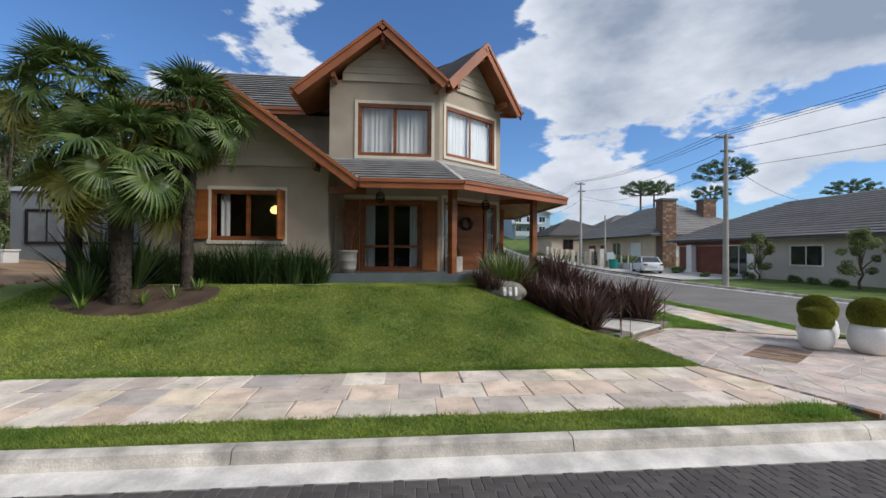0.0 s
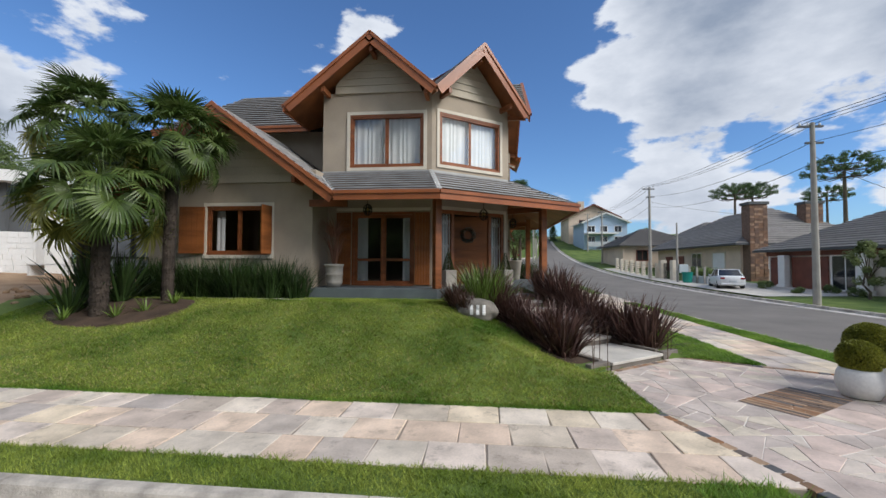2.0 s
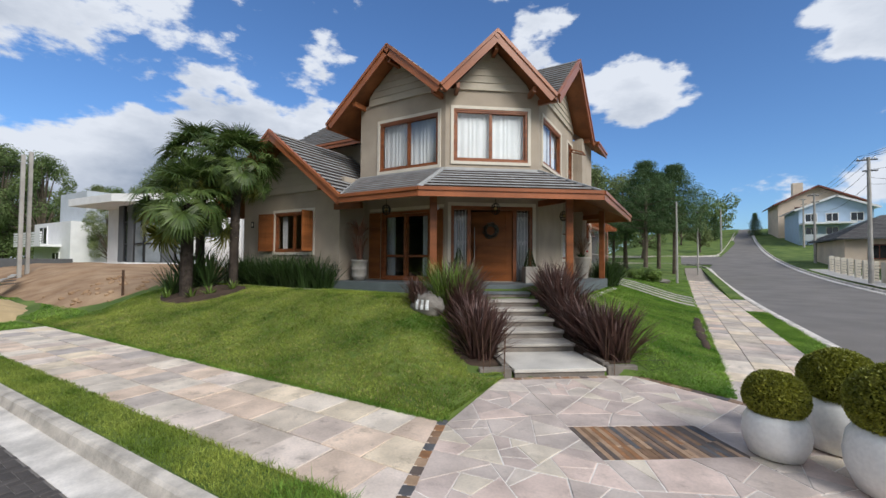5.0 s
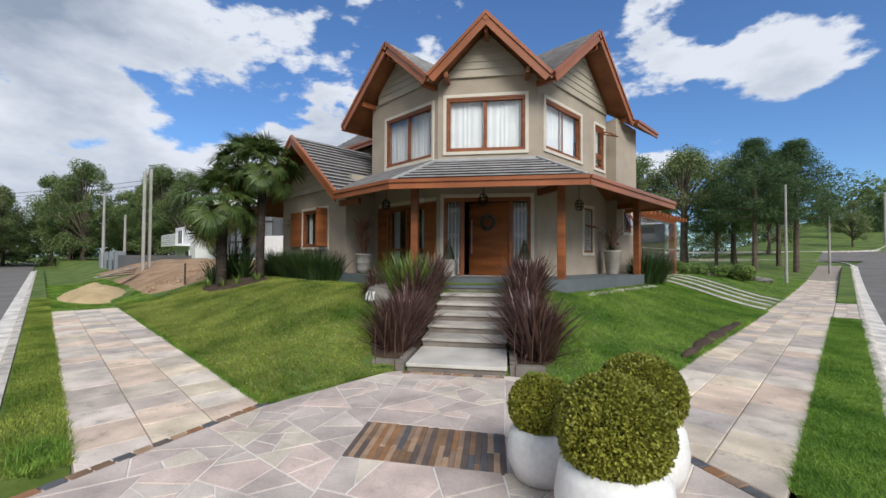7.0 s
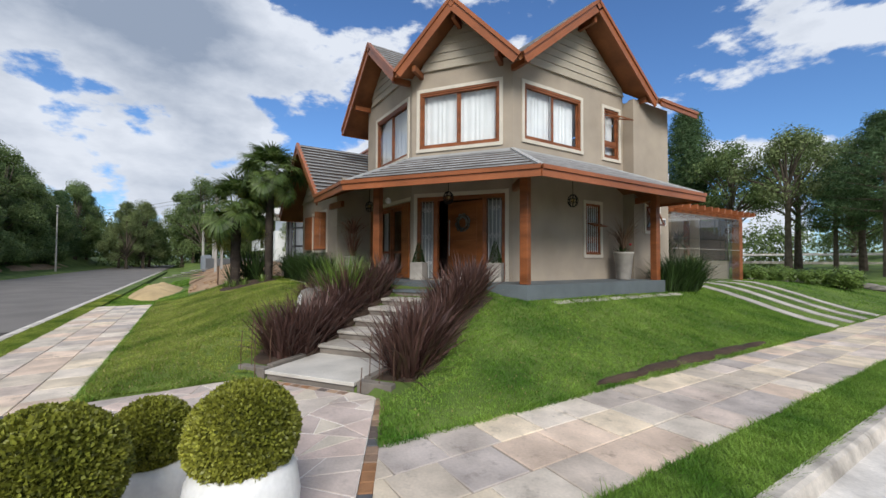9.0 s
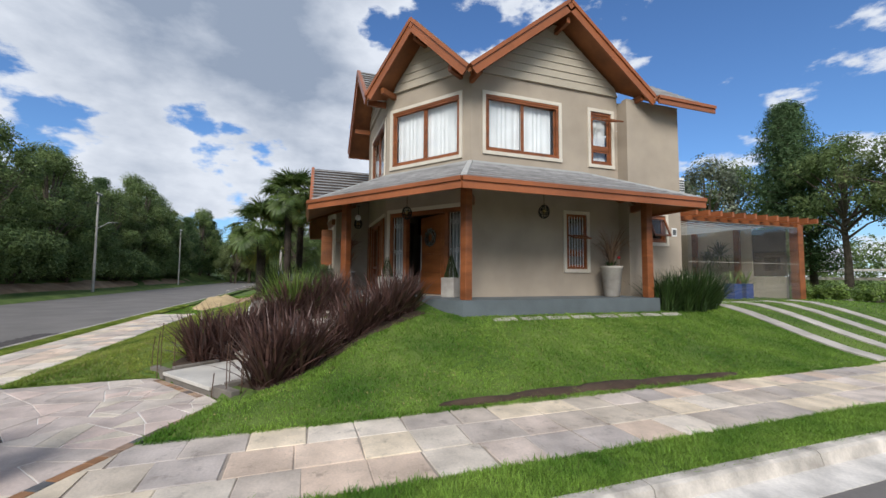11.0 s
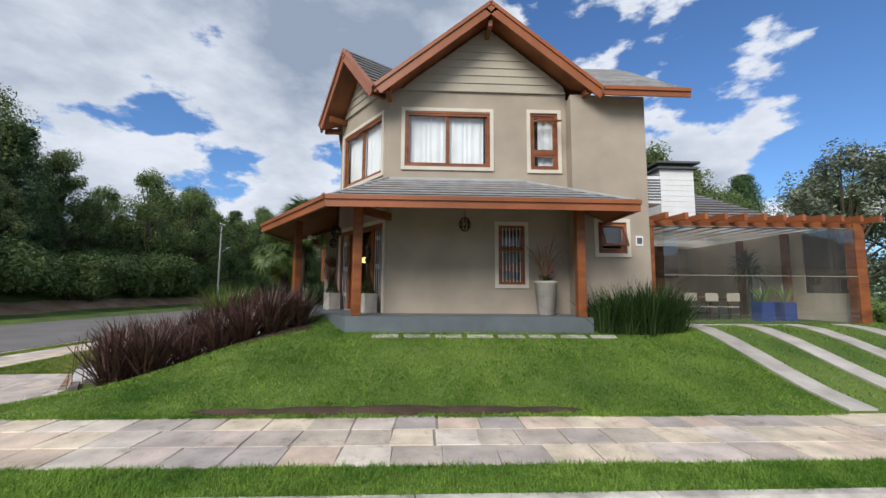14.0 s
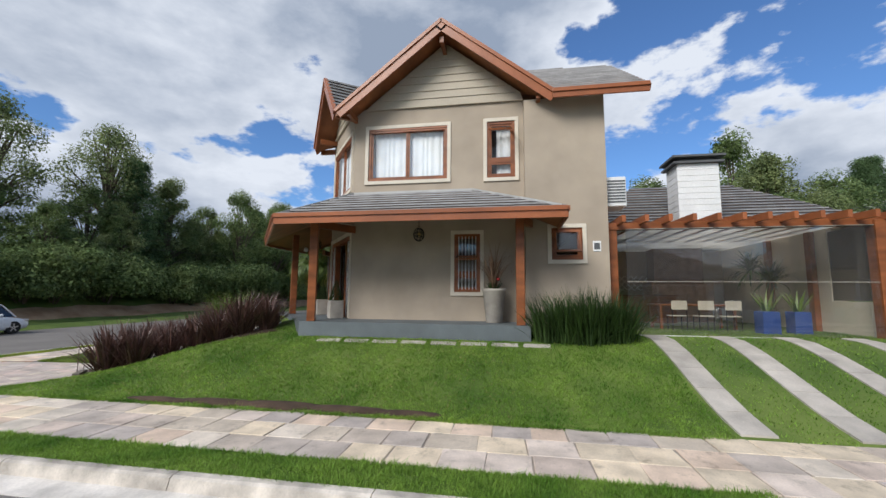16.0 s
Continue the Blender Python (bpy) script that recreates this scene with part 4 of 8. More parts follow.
def lantern(at, drop=0.2, r=0.14):
    """A round iron lantern cage under a chain."""
    x, y, z = at
    t = thing("lantern", "black wrought-iron round hanging lantern", "lamp", group="porch lanterns", at=Matrix.Translation(at))
    part("chain", tube(bmesh.new(), [(0, 0, r), (0, 0, r + drop)], 0.009, 6), IRON, t)
    part("rose", lathe([(0.05, r + drop - 0.02), (0.05, r + drop), (0.02, r + drop + 0.01)], 12), IRON, t)
    part("bulb", lathe([(0.02, -0.05), (0.05, -0.01), (0.05, 0.03), (0.02, 0.06)], 10), AMBER, t, smooth=True)
    for k in range(8):
        a = k * math.pi / 4
        part("cage_rib", tube(bmesh.new(), [(r * math.sin(q) * math.cos(a), r * math.sin(q) * math.sin(a), r * 1.25 * math.cos(q)) for q in (i * math.pi / 8 for i in range(9))], 0.011, 5), IRON, t)
    for zz, k in ((0.05, 0.95), (-0.05, 0.95)):
        part("cage_ring", tube(bmesh.new(), [(r * k * math.cos(i * math.pi / 8), r * k * math.sin(i * math.pi / 8), zz) for i in range(17)], 0.011, 5), IRON, t)
    return t


lantern((-0.84, 12.9, 3.66), 0.5)
ln = P0 + U * 1.5 + N * 0.75
lantern((ln.x, ln.y, 3.58), 0.6)
lantern((3.92, 17.44, 3.66), 0.75, 0.15)
flood = tagged(part("porch_light", lathe([(0.03, 0.0), (0.07, 0.02), (0.085, 0.07), (0.07, 0.13), (0.02, 0.17)], 14, Matrix.Translation((1.3, 12.62, 3.5))), WHITE, smooth=True), "small white globe lamp on the porch post", "lamp")
wreath = thing("wreath", "silvery grey leafy wreath hanging on the front door", "wreath")
wm = hinge @ Matrix.Translation((-0.70, -0.05, 2.98))
bm = bmesh.new()
rr = random.Random(5)
for i in range(420):
    a, q = rr.uniform(0, 6.283), rr.uniform(0, 6.283)
    c = Vector(((0.21 + 0.055 * math.cos(q)) * math.cos(a), -0.03 + 0.05 * math.sin(q), (0.21 + 0.055 * math.cos(q)) * math.sin(a)))
    d = Vector((rr.gauss(0, 1), rr.gauss(0, 1), rr.gauss(0, 1))).normalized()
    e = d.orthogonal().normalized() * 0.014
    bm.faces.new([bm.verts.new(wm @ (c + k)) for k in (e, d * 0.05, -e, -d * 0.02)])
LEAFDARK = leafy("dark_leaf", (0.030, 0.060, 0.018), (0.06, 0.10, 0.03))
part("leaves", bm, leafy("silvery_wreath_leaf", (0.13, 0.14, 0.12), (0.30, 0.30, 0.27)), wreath)
part("ring", tube(bmesh.new(), [wm @ Vector((0.21 * math.cos(i * math.pi / 12), -0.02, 0.21 * math.sin(i * math.pi / 12))) for i in range(25)], 0.022, 6), SOIL, wreath)
# lit lamp in the dining room
GLOW = bpy.data.materials.new("lamp_glow")
GLOW.use_nodes = True
GLOW.node_tree.nodes["Principled BSDF"].inputs["Emission Color"].default_value = (1, 0.62, 0.22, 1)
GLOW.node_tree.nodes["Principled BSDF"].inputs["Emission Strength"].default_value = 2.2
pend = thing("pendant_lamp", "lit amber glass pendant lamp", "lamp")
part("shade", lathe([(0.05, 3.42), (0.15, 3.36), (0.19, 3.26), (0.16, 3.18), (0.06, 3.15)], 16, Matrix.Translation((-4.25, 13.6, 0))), GLOW, pend, "glowing amber shade", smooth=True)
part("cord", tube(bmesh.new(), [(-4.25, 13.6, 3.42), (-4.25, 13.6, 4.4)], 0.008, 6), BLACK, pend)


# ---- steps and paving ----
SM = Matrix((U, -N, Vector((0, 0, 1)))).transposed().to_4x4()
SM.translation = S0
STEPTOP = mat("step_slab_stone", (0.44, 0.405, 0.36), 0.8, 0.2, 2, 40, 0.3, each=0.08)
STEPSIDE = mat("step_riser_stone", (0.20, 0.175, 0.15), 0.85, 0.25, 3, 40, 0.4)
stair = thing("garden_steps", "stone garden steps climbing to the porch", "steps", "structure")
rise, tread = (FLOOR - 0.13) / 7, 0.565
for k in range(7):
    z = 0.13 + rise * k
    v0, v1 = (0.0, 1.30) if k == 0 else (1.26 + tread * (k - 1), 1.26 + tread * k + 0.04)
    part("tread", boxes(((-0.82, v0, z - 0.06), (0.82, v1, z)), m=SM, bevel=0.008), CONCRETE if k == 0 else (PORCHGREY if k == 6 else STEPTOP), stair)
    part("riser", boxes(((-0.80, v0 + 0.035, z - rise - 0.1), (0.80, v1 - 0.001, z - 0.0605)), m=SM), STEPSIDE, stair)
for s in (-1, 1):
    for k in range(2):
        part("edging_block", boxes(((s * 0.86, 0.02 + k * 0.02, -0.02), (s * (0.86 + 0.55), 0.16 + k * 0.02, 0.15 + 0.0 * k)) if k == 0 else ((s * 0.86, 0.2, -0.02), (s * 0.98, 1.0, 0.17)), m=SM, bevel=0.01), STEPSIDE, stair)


def slab(poly, z0, z1, inset=0.007, drop=0.012):
    """A flat stone with softened upper edges: the polygon drawn in a little at the top."""
    cx_, cy_ = sum(p[0] for p in poly) / len(poly), sum(p[1] for p in poly) / len(poly)
    size = max(math.dist(p, (cx_, cy_)) for p in poly)
    k0, k1 = 1 - inset / size, 1 - (inset + 0.012) / size
    sh_ = lambda k: [(cx_ + (p[0] - cx_) * k, cy_ + (p[1] - cy_) * k) for p in poly]
    lo, mid, top = sh_(k0), sh_(k0), sh_(k1)
    n = len(poly)
    v = [(*p, z0) for p in lo] + [(*p, z1 - drop) for p in mid] + [(*p, z1) for p in top]
    f = [tuple(range(2 * n, 3 * n))]
    for r in (0, n):
        f += [(r + i, r + (i + 1) % n, r + n + (i + 1) % n, r + n + i) for i in range(n)]
    return v, [], f


def ccw(p):
    return p if sum(a[0] * b[1] - b[0] * a[1] for a, b in zip(p, p[1:] + p[:1])) > 0 else p[::-1]


VERGE = GROUND
for name, poly in (("verge_street", [(-60, 4.25), (5.42, 4.25), (5.42, 4.78), (-60, 4.78)]), ("verge_side", [(9.99, 8.95), (10.60, 8.6), (10.60, 22.5), (9.99, 22.5)]), ("verge_upper", [(9.99, 28.6), (10.60, 28.6), (10.60, 62), (9.99, 62)])):
    tagged(part(name, prism(poly, -0.28, lambda x, y: -0.005 + far_rise(y)), GROUND), "narrow strip of green grass between pavement and kerb", "grass strip", kind="structure")

pave1 = tagged(part("pavement_front", prism([(-8.1, 4.785), (5.74, 4.785), (5.13, 6.57), (-8.1, 6.57)], -0.25, -0.013), MORTAR), "pavement of squared sandstone slabs", "pavement", kind="structure")
sb = bmesh.new()
quads = [[(8.2, 9.36), (9.96, 8.50), (9.96, 12), (8.2, 12)]] + [[(8.2, y), (9.96, y), (9.96, y + 2), (8.2, y + 2)] for y in range(12, 62, 2)]
for q in quads:
    sb.faces.new([sb.verts.new((x, y, far_rise(y) - 0.011)) for x, y in q])
bmesh.ops.remove_doubles(sb, verts=sb.verts, dist=0.001)
pave2 = tagged(part("pavement_side", sb, MORTAR), "pavement of squared sandstone slabs", "pavement", kind="structure")
rp = random.Random(11)


def paved(parent, along0, along1, rows, swap, cuts):
    for r, (a, b) in enumerate(zip(rows, rows[1:])):
        s = along0 - rp.uniform(0, 0.4)
        while s < along1:
            w = rp.choice((0.54, 0.58, 0.60, 0.62, 0.68)) * rp.uniform(0.95, 1.06)
            e = s + w
            j = [rp.uniform(-0.018, 0.018) for _ in range(4)]
            poly = [(s + j[0], a), (e + j[1], a), (e + j[2], b), (s + j[3], b)]
            if swap:
                poly = [(q, p) for p, q in poly]
            for c in cuts:
                poly = clip(poly, *c) if len(poly) > 2 else poly
            if len(poly) > 2:
                poly = ccw(poly)
                zz = far_rise(sum(p[1] for p in poly) / len(poly)) + rp.uniform(-0.004, 0.004)
                part("slab", slab(poly, zz - 0.06, zz + 0.002, 0.009, 0.006), STONE, parent)
            s = e


cutL = (1.83, 0.63, 1.83 * 5.70 + 0.63 * 4.76)           # left of the tile border
paved(pave1, -8.1, 5.8, (4.79, 5.38, 5.97, 6.565), False, [cutL, (-1, 0, 8.1)])
cutR = (-0.455, -1, -(9.43 + 0.455 * 8.2))                # beyond the other tile border
paved(pave2, 8.2, 44, (8.22, 8.80, 9.38, 9.955), True, [cutR, (0, 1, 44)])
cross = tagged(part("drive_crossing", prism([(9.965, 22.52), (10.60, 22.52), (10.60, 28.58), (9.965, 28.58)], -0.25, -0.02), MORTAR), "paved driveway crossing of sandstone slabs", "pavement", kind="structure")
paved(cross, 22.55, 28.5, (9.97, 10.29, 10.595), True, [(0, 1, 28.58)])

# corner plaza of random flagstones
arc_in = [(ARC_C[0] + 2.94 * math.cos(radians(a)), ARC_C[1] + 2.94 * math.sin(radians(a))) for a in range(-90, 1, 10)]
PLAZA = [(5.89, 4.28), (5.17, 6.5), (5.02, 8.58), (5.14, 8.76), (6.58, 9.82), (6.87, 9.98), (8.90, 8.97), (9.98, 8.45), (10.58, 8.1)][::-1] + [(5.92, 4.26)] + arc_in
PLAZA = ccw(PLAZA)
plaza = tagged(part("plaza", prism(PLAZA, -0.25, -0.005), PLAZAJOINT), "corner paving of irregular rose and beige flagstones", "pavement", kind="structure")


def inside(p, poly):
    c = False
    for a, b in zip(poly, poly[1:] + poly[:1]):
        if (a[1] > p[1]) != (b[1] > p[1]) and p[0] < (b[0] - a[0]) * (p[1] - a[1]) / (b[1] - a[1]) + a[0]:
            c = not c
    return c


RUG = [(6.45, 7.22), (6.95, 6.58), (8.20, 7.42), (7.74, 8.05)]
rv_ = random.Random(23)


def area_of(p):
    return abs(sum(a[0] * b[1] - b[0] * a[1] for a, b in zip(p, p[1:] + p[:1]))) / 2


def crazy(poly):
    """Breaks a polygon across its length, again and again, into irregular flat stones."""
    if len(poly) < 3 or area_of(poly) < 0.004:
        return []
    if area_of(poly) < rv_.choice((0.08, 0.15, 0.26, 0.42)):
        return [poly]
    p, q = max(itertools.combinations(poly, 2), key=lambda e: math.dist(*e))
    k = rv_.uniform(0.36, 0.64)
    mid = (p[0] + (q[0] - p[0]) * k, p[1] + (q[1] - p[1]) * k)
    a = math.atan2(q[1] - p[1], q[0] - p[0]) + radians(rv_.uniform(-38, 38))
    ca, sa = math.cos(a), math.sin(a)
    c = ca * mid[0] + sa * mid[1]
    return crazy(clip(poly, ca, sa, c)) + crazy(clip(poly, -ca, -sa, -c))


rest = [PLAZA]
stones = []
rr_ = ccw(RUG)
for a, b in zip(rr_, rr_[1:] + rr_[:1]):
    nx, ny = b[1] - a[1], a[0] - b[0]
    c = nx * a[0] + ny * a[1]
    stones += [clip(p, -nx, -ny, -c) for p in rest]
    rest = [clip(p, nx, ny, c) for p in rest]
for field in stones:
    for cell in crazy(field):
        part("flagstone", slab(ccw(cell), -0.05, rv_.uniform(-0.001, 0.004), 0.011, 0.004), FLAG, plaza)

# tile borders and the mat of thin slates
SLATE = hued("mixed_slate", [(0.13, 0.10, 0.085), (0.30, 0.15, 0.07), (0.10, 0.10, 0.105), (0.24, 0.16, 0.11), (0.20, 0.12, 0.07), (0.33, 0.22, 0.14)], 0.7, 6, 60, 0.3)


def tile_run(name, p, q, w=0.13, step=0.165):
    p, q = Vector((*p, 0)), Vector((*q, 0))
    d = (q - p).normalized()
    n = Vector((-d.y, d.x, 0))
    t = thing(name, "border of small mixed brown slate tiles", "paving border", "structure")
    k = int((q - p).length / step)
    for i in range(k):
        a, b = p + d * (i * step), p + d * ((i + 1) * step)
        poly = [tuple((a - n * w / 2)[:2]), tuple((b - n * w / 2)[:2]), tuple((b + n * w / 2)[:2]), tuple((a + n * w / 2)[:2])]
        part("border_tile", slab(ccw(poly), -0.05, 0.006, 0.005, 0.006), SLATE, t)


tile_run("border_west", (5.08, 6.62), (5.84, 4.40))
tile_run("border_east", (6.88, 10.05), (10.0, 8.50))
tile_run("border_north", (5.2, 8.72), (6.62, 9.74), 0.12)
mat_ = thing("slate_mat", "rectangle of narrow multicoloured slate strips set in the paving", "paving inlay", "structure")
a0, ax, ay = Vector((*RUG[0], 0)), Vector((*RUG[3], 0)) - Vector((*RUG[0], 0)), Vector((*RUG[1], 0)) - Vector((*RUG[0], 0))
ncol = 26
for i in range(ncol):
    c = 0.0
    while c < 1:
        d = min(1.0, c + rv_.uniform(0.4, 1.1))
        if 1 - d < 0.15:
            d = 1.0
        poly = [tuple((a0 + ax * (i + s) / ncol + ay * t)[:2]) for s, t in ((0, c), (1, c), (1, d), (0, d))]
        part("slate_strip", slab(ccw(poly), -0.05, rv_.uniform(0.0, 0.006), 0.003, 0.005), SLATE, mat_)
        c = d

# herringbone blocks where the street is seen close by
blocks = thing("street_blocks", "dark grey interlocking blocks laid in herringbone", "paving", "structure")
bk = slab([(-0.1, -0.05), (0.1, -0.05), (0.1, 0.05), (-0.1, 0.05)], -0.02, 0.012, 0.004, 0.006)
one = part("block", bk, PAVER, blocks)
placed = []
for n_ in range(-70, 90):
    for k_ in range(-40, 60):
        # one horizontal and one upright block in each cell of the herringbone lattice
        ox, oy = 0.1 * n_ + 0.2 * k_, 0.1 * n_ - 0.2 * k_
        for cx0, cy0, rot in ((ox + 0.1, oy + 0.05, 0), (ox + 0.05, oy + 0.2, 90)):
            if -3.4 < cx0 < 5.2 and 2.95 < cy0 < 3.72:
                placed.append((cx0, cy0, rot))
placed.sort(key=lambda q: abs(q[0] - 1.0))
for k_, (x, y, r) in enumerate(placed[:300]):
    m = Matrix.Translation((x, y, -0.155)) @ Matrix.Rotation(radians(r), 4, "Z")
    if k_ == 0:
        one.matrix_local = m
    else:
        share("block", one.data, blocks, m)
rest_v, rest_f = [], []
for x, y, r in placed[300:]:
    base = len(rest_v)
    m = Matrix.Translation((x, y, -0.155)) @ Matrix.Rotation(radians(r), 4, "Z")
    rest_v += [tuple(m @ Vector(v)) for v in bk[0]]
    rest_f += [tuple(base + q for q in f) for f in bk[2]]
if rest_v:
    part("more_blocks", (rest_v, [], rest_f), PAVER, blocks)["kind"] = "stuff"

# driveway strips of concrete slabs in the grass
drive = thing("driveway", "parallel strips of pale concrete slabs set in the grass", "driveway", "structure")
for y0, y1 in ((23.17, 23.65), (24.66, 25.12), (26.05, 26.48), (27.45, 27.87)):
    for i in range(6):
        x0, x1 = 3.95 + i * 0.71, 3.95 + (i + 1) * 0.71 - 0.01
        bm = prism([(x0, y0), (x1, y0), (x1, y1), (x0, y1)], lambda x, y: land(x, y) - 0.08, lambda x, y: land(x, y) + 0.028)
        part("drive_slab", bm, STEPTOP, drive)
for i in range(9):
    tagged(part("stepping_slab", prism([(-6.6 + i * 0.52, 11.1), (-6.16 + i * 0.52, 11.1), (-6.16 + i * 0.52, 11.32), (-6.6 + i * 0.52, 11.32)], 0.9, lambda x, y: land(x, y) + 0.016), STEPTOP), "pale concrete stepping slab in the grass", "paving slab", "slabs along the beds")
for i in range(8):
    tagged(part("stepping_slab", prism([(5.15, 15.2 + i * 0.72), (5.33, 15.2 + i * 0.72), (5.33, 15.8 + i * 0.72), (5.15, 15.8 + i * 0.72)], 0.7, lambda x, y: land(x, y) + 0.014), STEPTOP), "pale concrete stepping slab in the grass", "paving slab", "slabs along the beds")


# ---- plants ----
FLAXM = leafy("bronze_flax", (0.076, 0.038, 0.033), (0.165, 0.090, 0.072), 0.42, 0.15, 0.5)
FLAXG = leafy("green_flax", (0.12, 0.21, 0.03), (0.22, 0.31, 0.07), 0.42, 0.2, 0.5)
IRISM = leafy("iris_leaf", (0.022, 0.050, 0.013), (0.055, 0.10, 0.025), 0.5, 0.15, 0.4)
PALMM = leafy("palm_leaf", (0.060, 0.115, 0.025), (0.145, 0.20, 0.055), 0.42, 0.32, 0.45)
PALMY = leafy("palm_leaf_old", (0.20, 0.21, 0.035), (0.32, 0.31, 0.08), 0.45, 0.2)
BOXM = leafy("box_leaf", (0.16, 0.185, 0.020), (0.36, 0.36, 0.055), 0.5, 0.2, 0.45)
BARK = mat("bark", (0.12, 0.095, 0.07), 0.95, 0.35, 3, 25, 0.9)
PALMBARK = mat("fibrous_palm_trunk", (0.050, 0.038, 0.030), 0.95, 0.4, 4, 40, 1.0)
DRYM = leafy("dried_stalk", (0.22, 0.13, 0.085), (0.30, 0.19, 0.12), 0.8, 0.1)
REDM = leafy("dried_red_leaf", (0.26, 0.11, 0.08), (0.38, 0.19, 0.13), 0.7, 0.15)


def strap_mesh(name, n, lmin, lmax, width, spread, bend, seed, material, base=0.12, fold=True):
    """A tuft of strap leaves that arch outwards from the root."""
    r = random.Random(seed)
    v, f = [], []
    for _ in range(n):
        a = r.uniform(0, 6.283)
        lean = abs(r.gauss(0, spread))
        length, w = r.uniform(lmin, lmax), width * r.uniform(0.7, 1.2)
        b = bend * r.uniform(0.3, 1.5)
        p = Vector((base * math.sqrt(r.random()) * math.cos(a + r.uniform(-1, 1)), base * math.sqrt(r.random()) * math.sin(a + r.uniform(-1, 1)), -0.03))
        side = Vector((-math.sin(a), math.cos(a), 0))
        side = (Matrix.Rotation(r.uniform(-0.8, 0.8), 3, "Z") @ side)
        segs, s0 = 5, len(v)
        for i in range(segs + 1):
            k = i / segs
            t = lean + b * k * k
            if i:
                p = p + Vector((math.cos(a) * math.sin(t), math.sin(a) * math.sin(t), math.cos(t))) * (length / segs)
            ww = w * (0.65 + 0.6 * k) if k < 0.5 else w * (0.95 * (1 - k) / 0.5 + 0.03)
            v += [tuple(p - side * ww), tuple(p + side * ww)]
        f += [(s0 + 2 * i, s0 + 2 * i + 1, s0 + 2 * i + 3, s0 + 2 * i + 2) for i in range(segs)]
    me = bpy.data.meshes.new(name)
    me.from_pydata(v, [], f)
    me.materials.append(material)
    return me


def plant(name, mesh, at, turn, size, label, category, group=""):
    ob = new(name, mesh)
    ob.matrix_world = Matrix.Translation(at) @ Matrix.Rotation(turn, 4, "Z") @ Matrix.Diagonal((size, size, size, 1))
    return tagged(ob, label, category, group)


rg = random.Random(3)
flax = [strap_mesh("flax_leaves", 230, 0.75, 1.30, 0.021, 0.42, 0.55, 40 + i, FLAXM, 0.22) for i in range(3)]
for s in (-1, 1):
    for i in range(7):
        v = 0.62 + i * 0.56 + rg.uniform(-0.08, 0.08)
        if s < 0 and i == 0:
            v += 0.25
        p = S0 + U * (s * (1.22 + rg.uniform(-0.1, 0.12))) - N * v
        plant("flax_plant", flax[(i + (s > 0)) % 3], (p.x, p.y, land(p.x, p.y)), rg.uniform(0, 6), rg.uniform(0.82, 1.05), "dark bronze-purple flax clump beside the steps", "flax plant", "flax beside the steps")
for x, y, s in ((2.05, 10.55, 0.62), (2.35, 10.15, 0.5), (3.3, 10.6, 0.7), (3.75, 10.35, 0.6)):
    plant("flax_plant", flax[0], (x, y, land(x, y)), x * 3, s, "small bronze-purple flax by the boulder", "flax plant", "flax by the boulder")
gf = strap_mesh("green_flax_leaves", 420, 0.7, 1.15, 0.010, 0.42, 0.5, 71, FLAXG, 0.26)
plant("ornamental_grass", gf, (2.75, 10.85, land(2.75, 10.85)), 0.4, 1.25, "bright green arching grass clump behind the boulder", "ornamental grass")
iris = [strap_mesh("iris_leaves", 300, 0.6, 1.10, 0.012, 0.36, 0.6, 80 + i, IRISM, 0.28) for i in range(3)]
for i in range(10):
    x, y = -7.3 + i * 0.52, 11.72 + rg.uniform(-0.1, 0.1)
    plant("iris_clump", iris[i % 3], (x, y, land(x, y)), i * 1.7, 1.22 + rg.uniform(-0.08, 0.1), "dense dark green iris clump along the wall", "shrub", "iris hedge")
for i in range(5):
    x, y = 4.75 + rg.uniform(-0.12, 0.2), 20.85 + i * 0.40
    plant("iris_clump", iris[i % 3], (x, y, land(x, y)), i * 2.1, 1.22 + rg.uniform(-0.06, 0.12), "dense dark green iris clump by the porch", "shrub", "iris by the porch")
yuc = strap_mesh("spiky_leaves", 70, 1.0, 1.7, 0.04, 0.55, 0.12, 90, IRISM, 0.1)
for x, y, s, z in ((-7.0, 9.9, 1.1, 0.35), (-6.45, 10.2, 0.95, 0.2), (-6.9, 9.3, 0.7, 0)):
    plant("spiky_shrub", yuc, (x, y, land(x, y) + 0.0), x, s, "large dark spiky yucca between the palms", "shrub", "yuccas")
sm = strap_mesh("small_strap_leaves", 26, 0.3, 0.5, 0.022, 0.7, 0.5, 91, FLAXG, 0.04)
for x, y in ((-6.75, 9.05), (-5.65, 9.25), (-5.2, 9.55), (-6.9, 9.6), (-4.95, 10.15)):
    plant("bedding_plant", sm, (x, y, land(x, y)), x * 7, 0.9, "small light green strap-leaved bedding plant", "plant", "bedding round the palms")

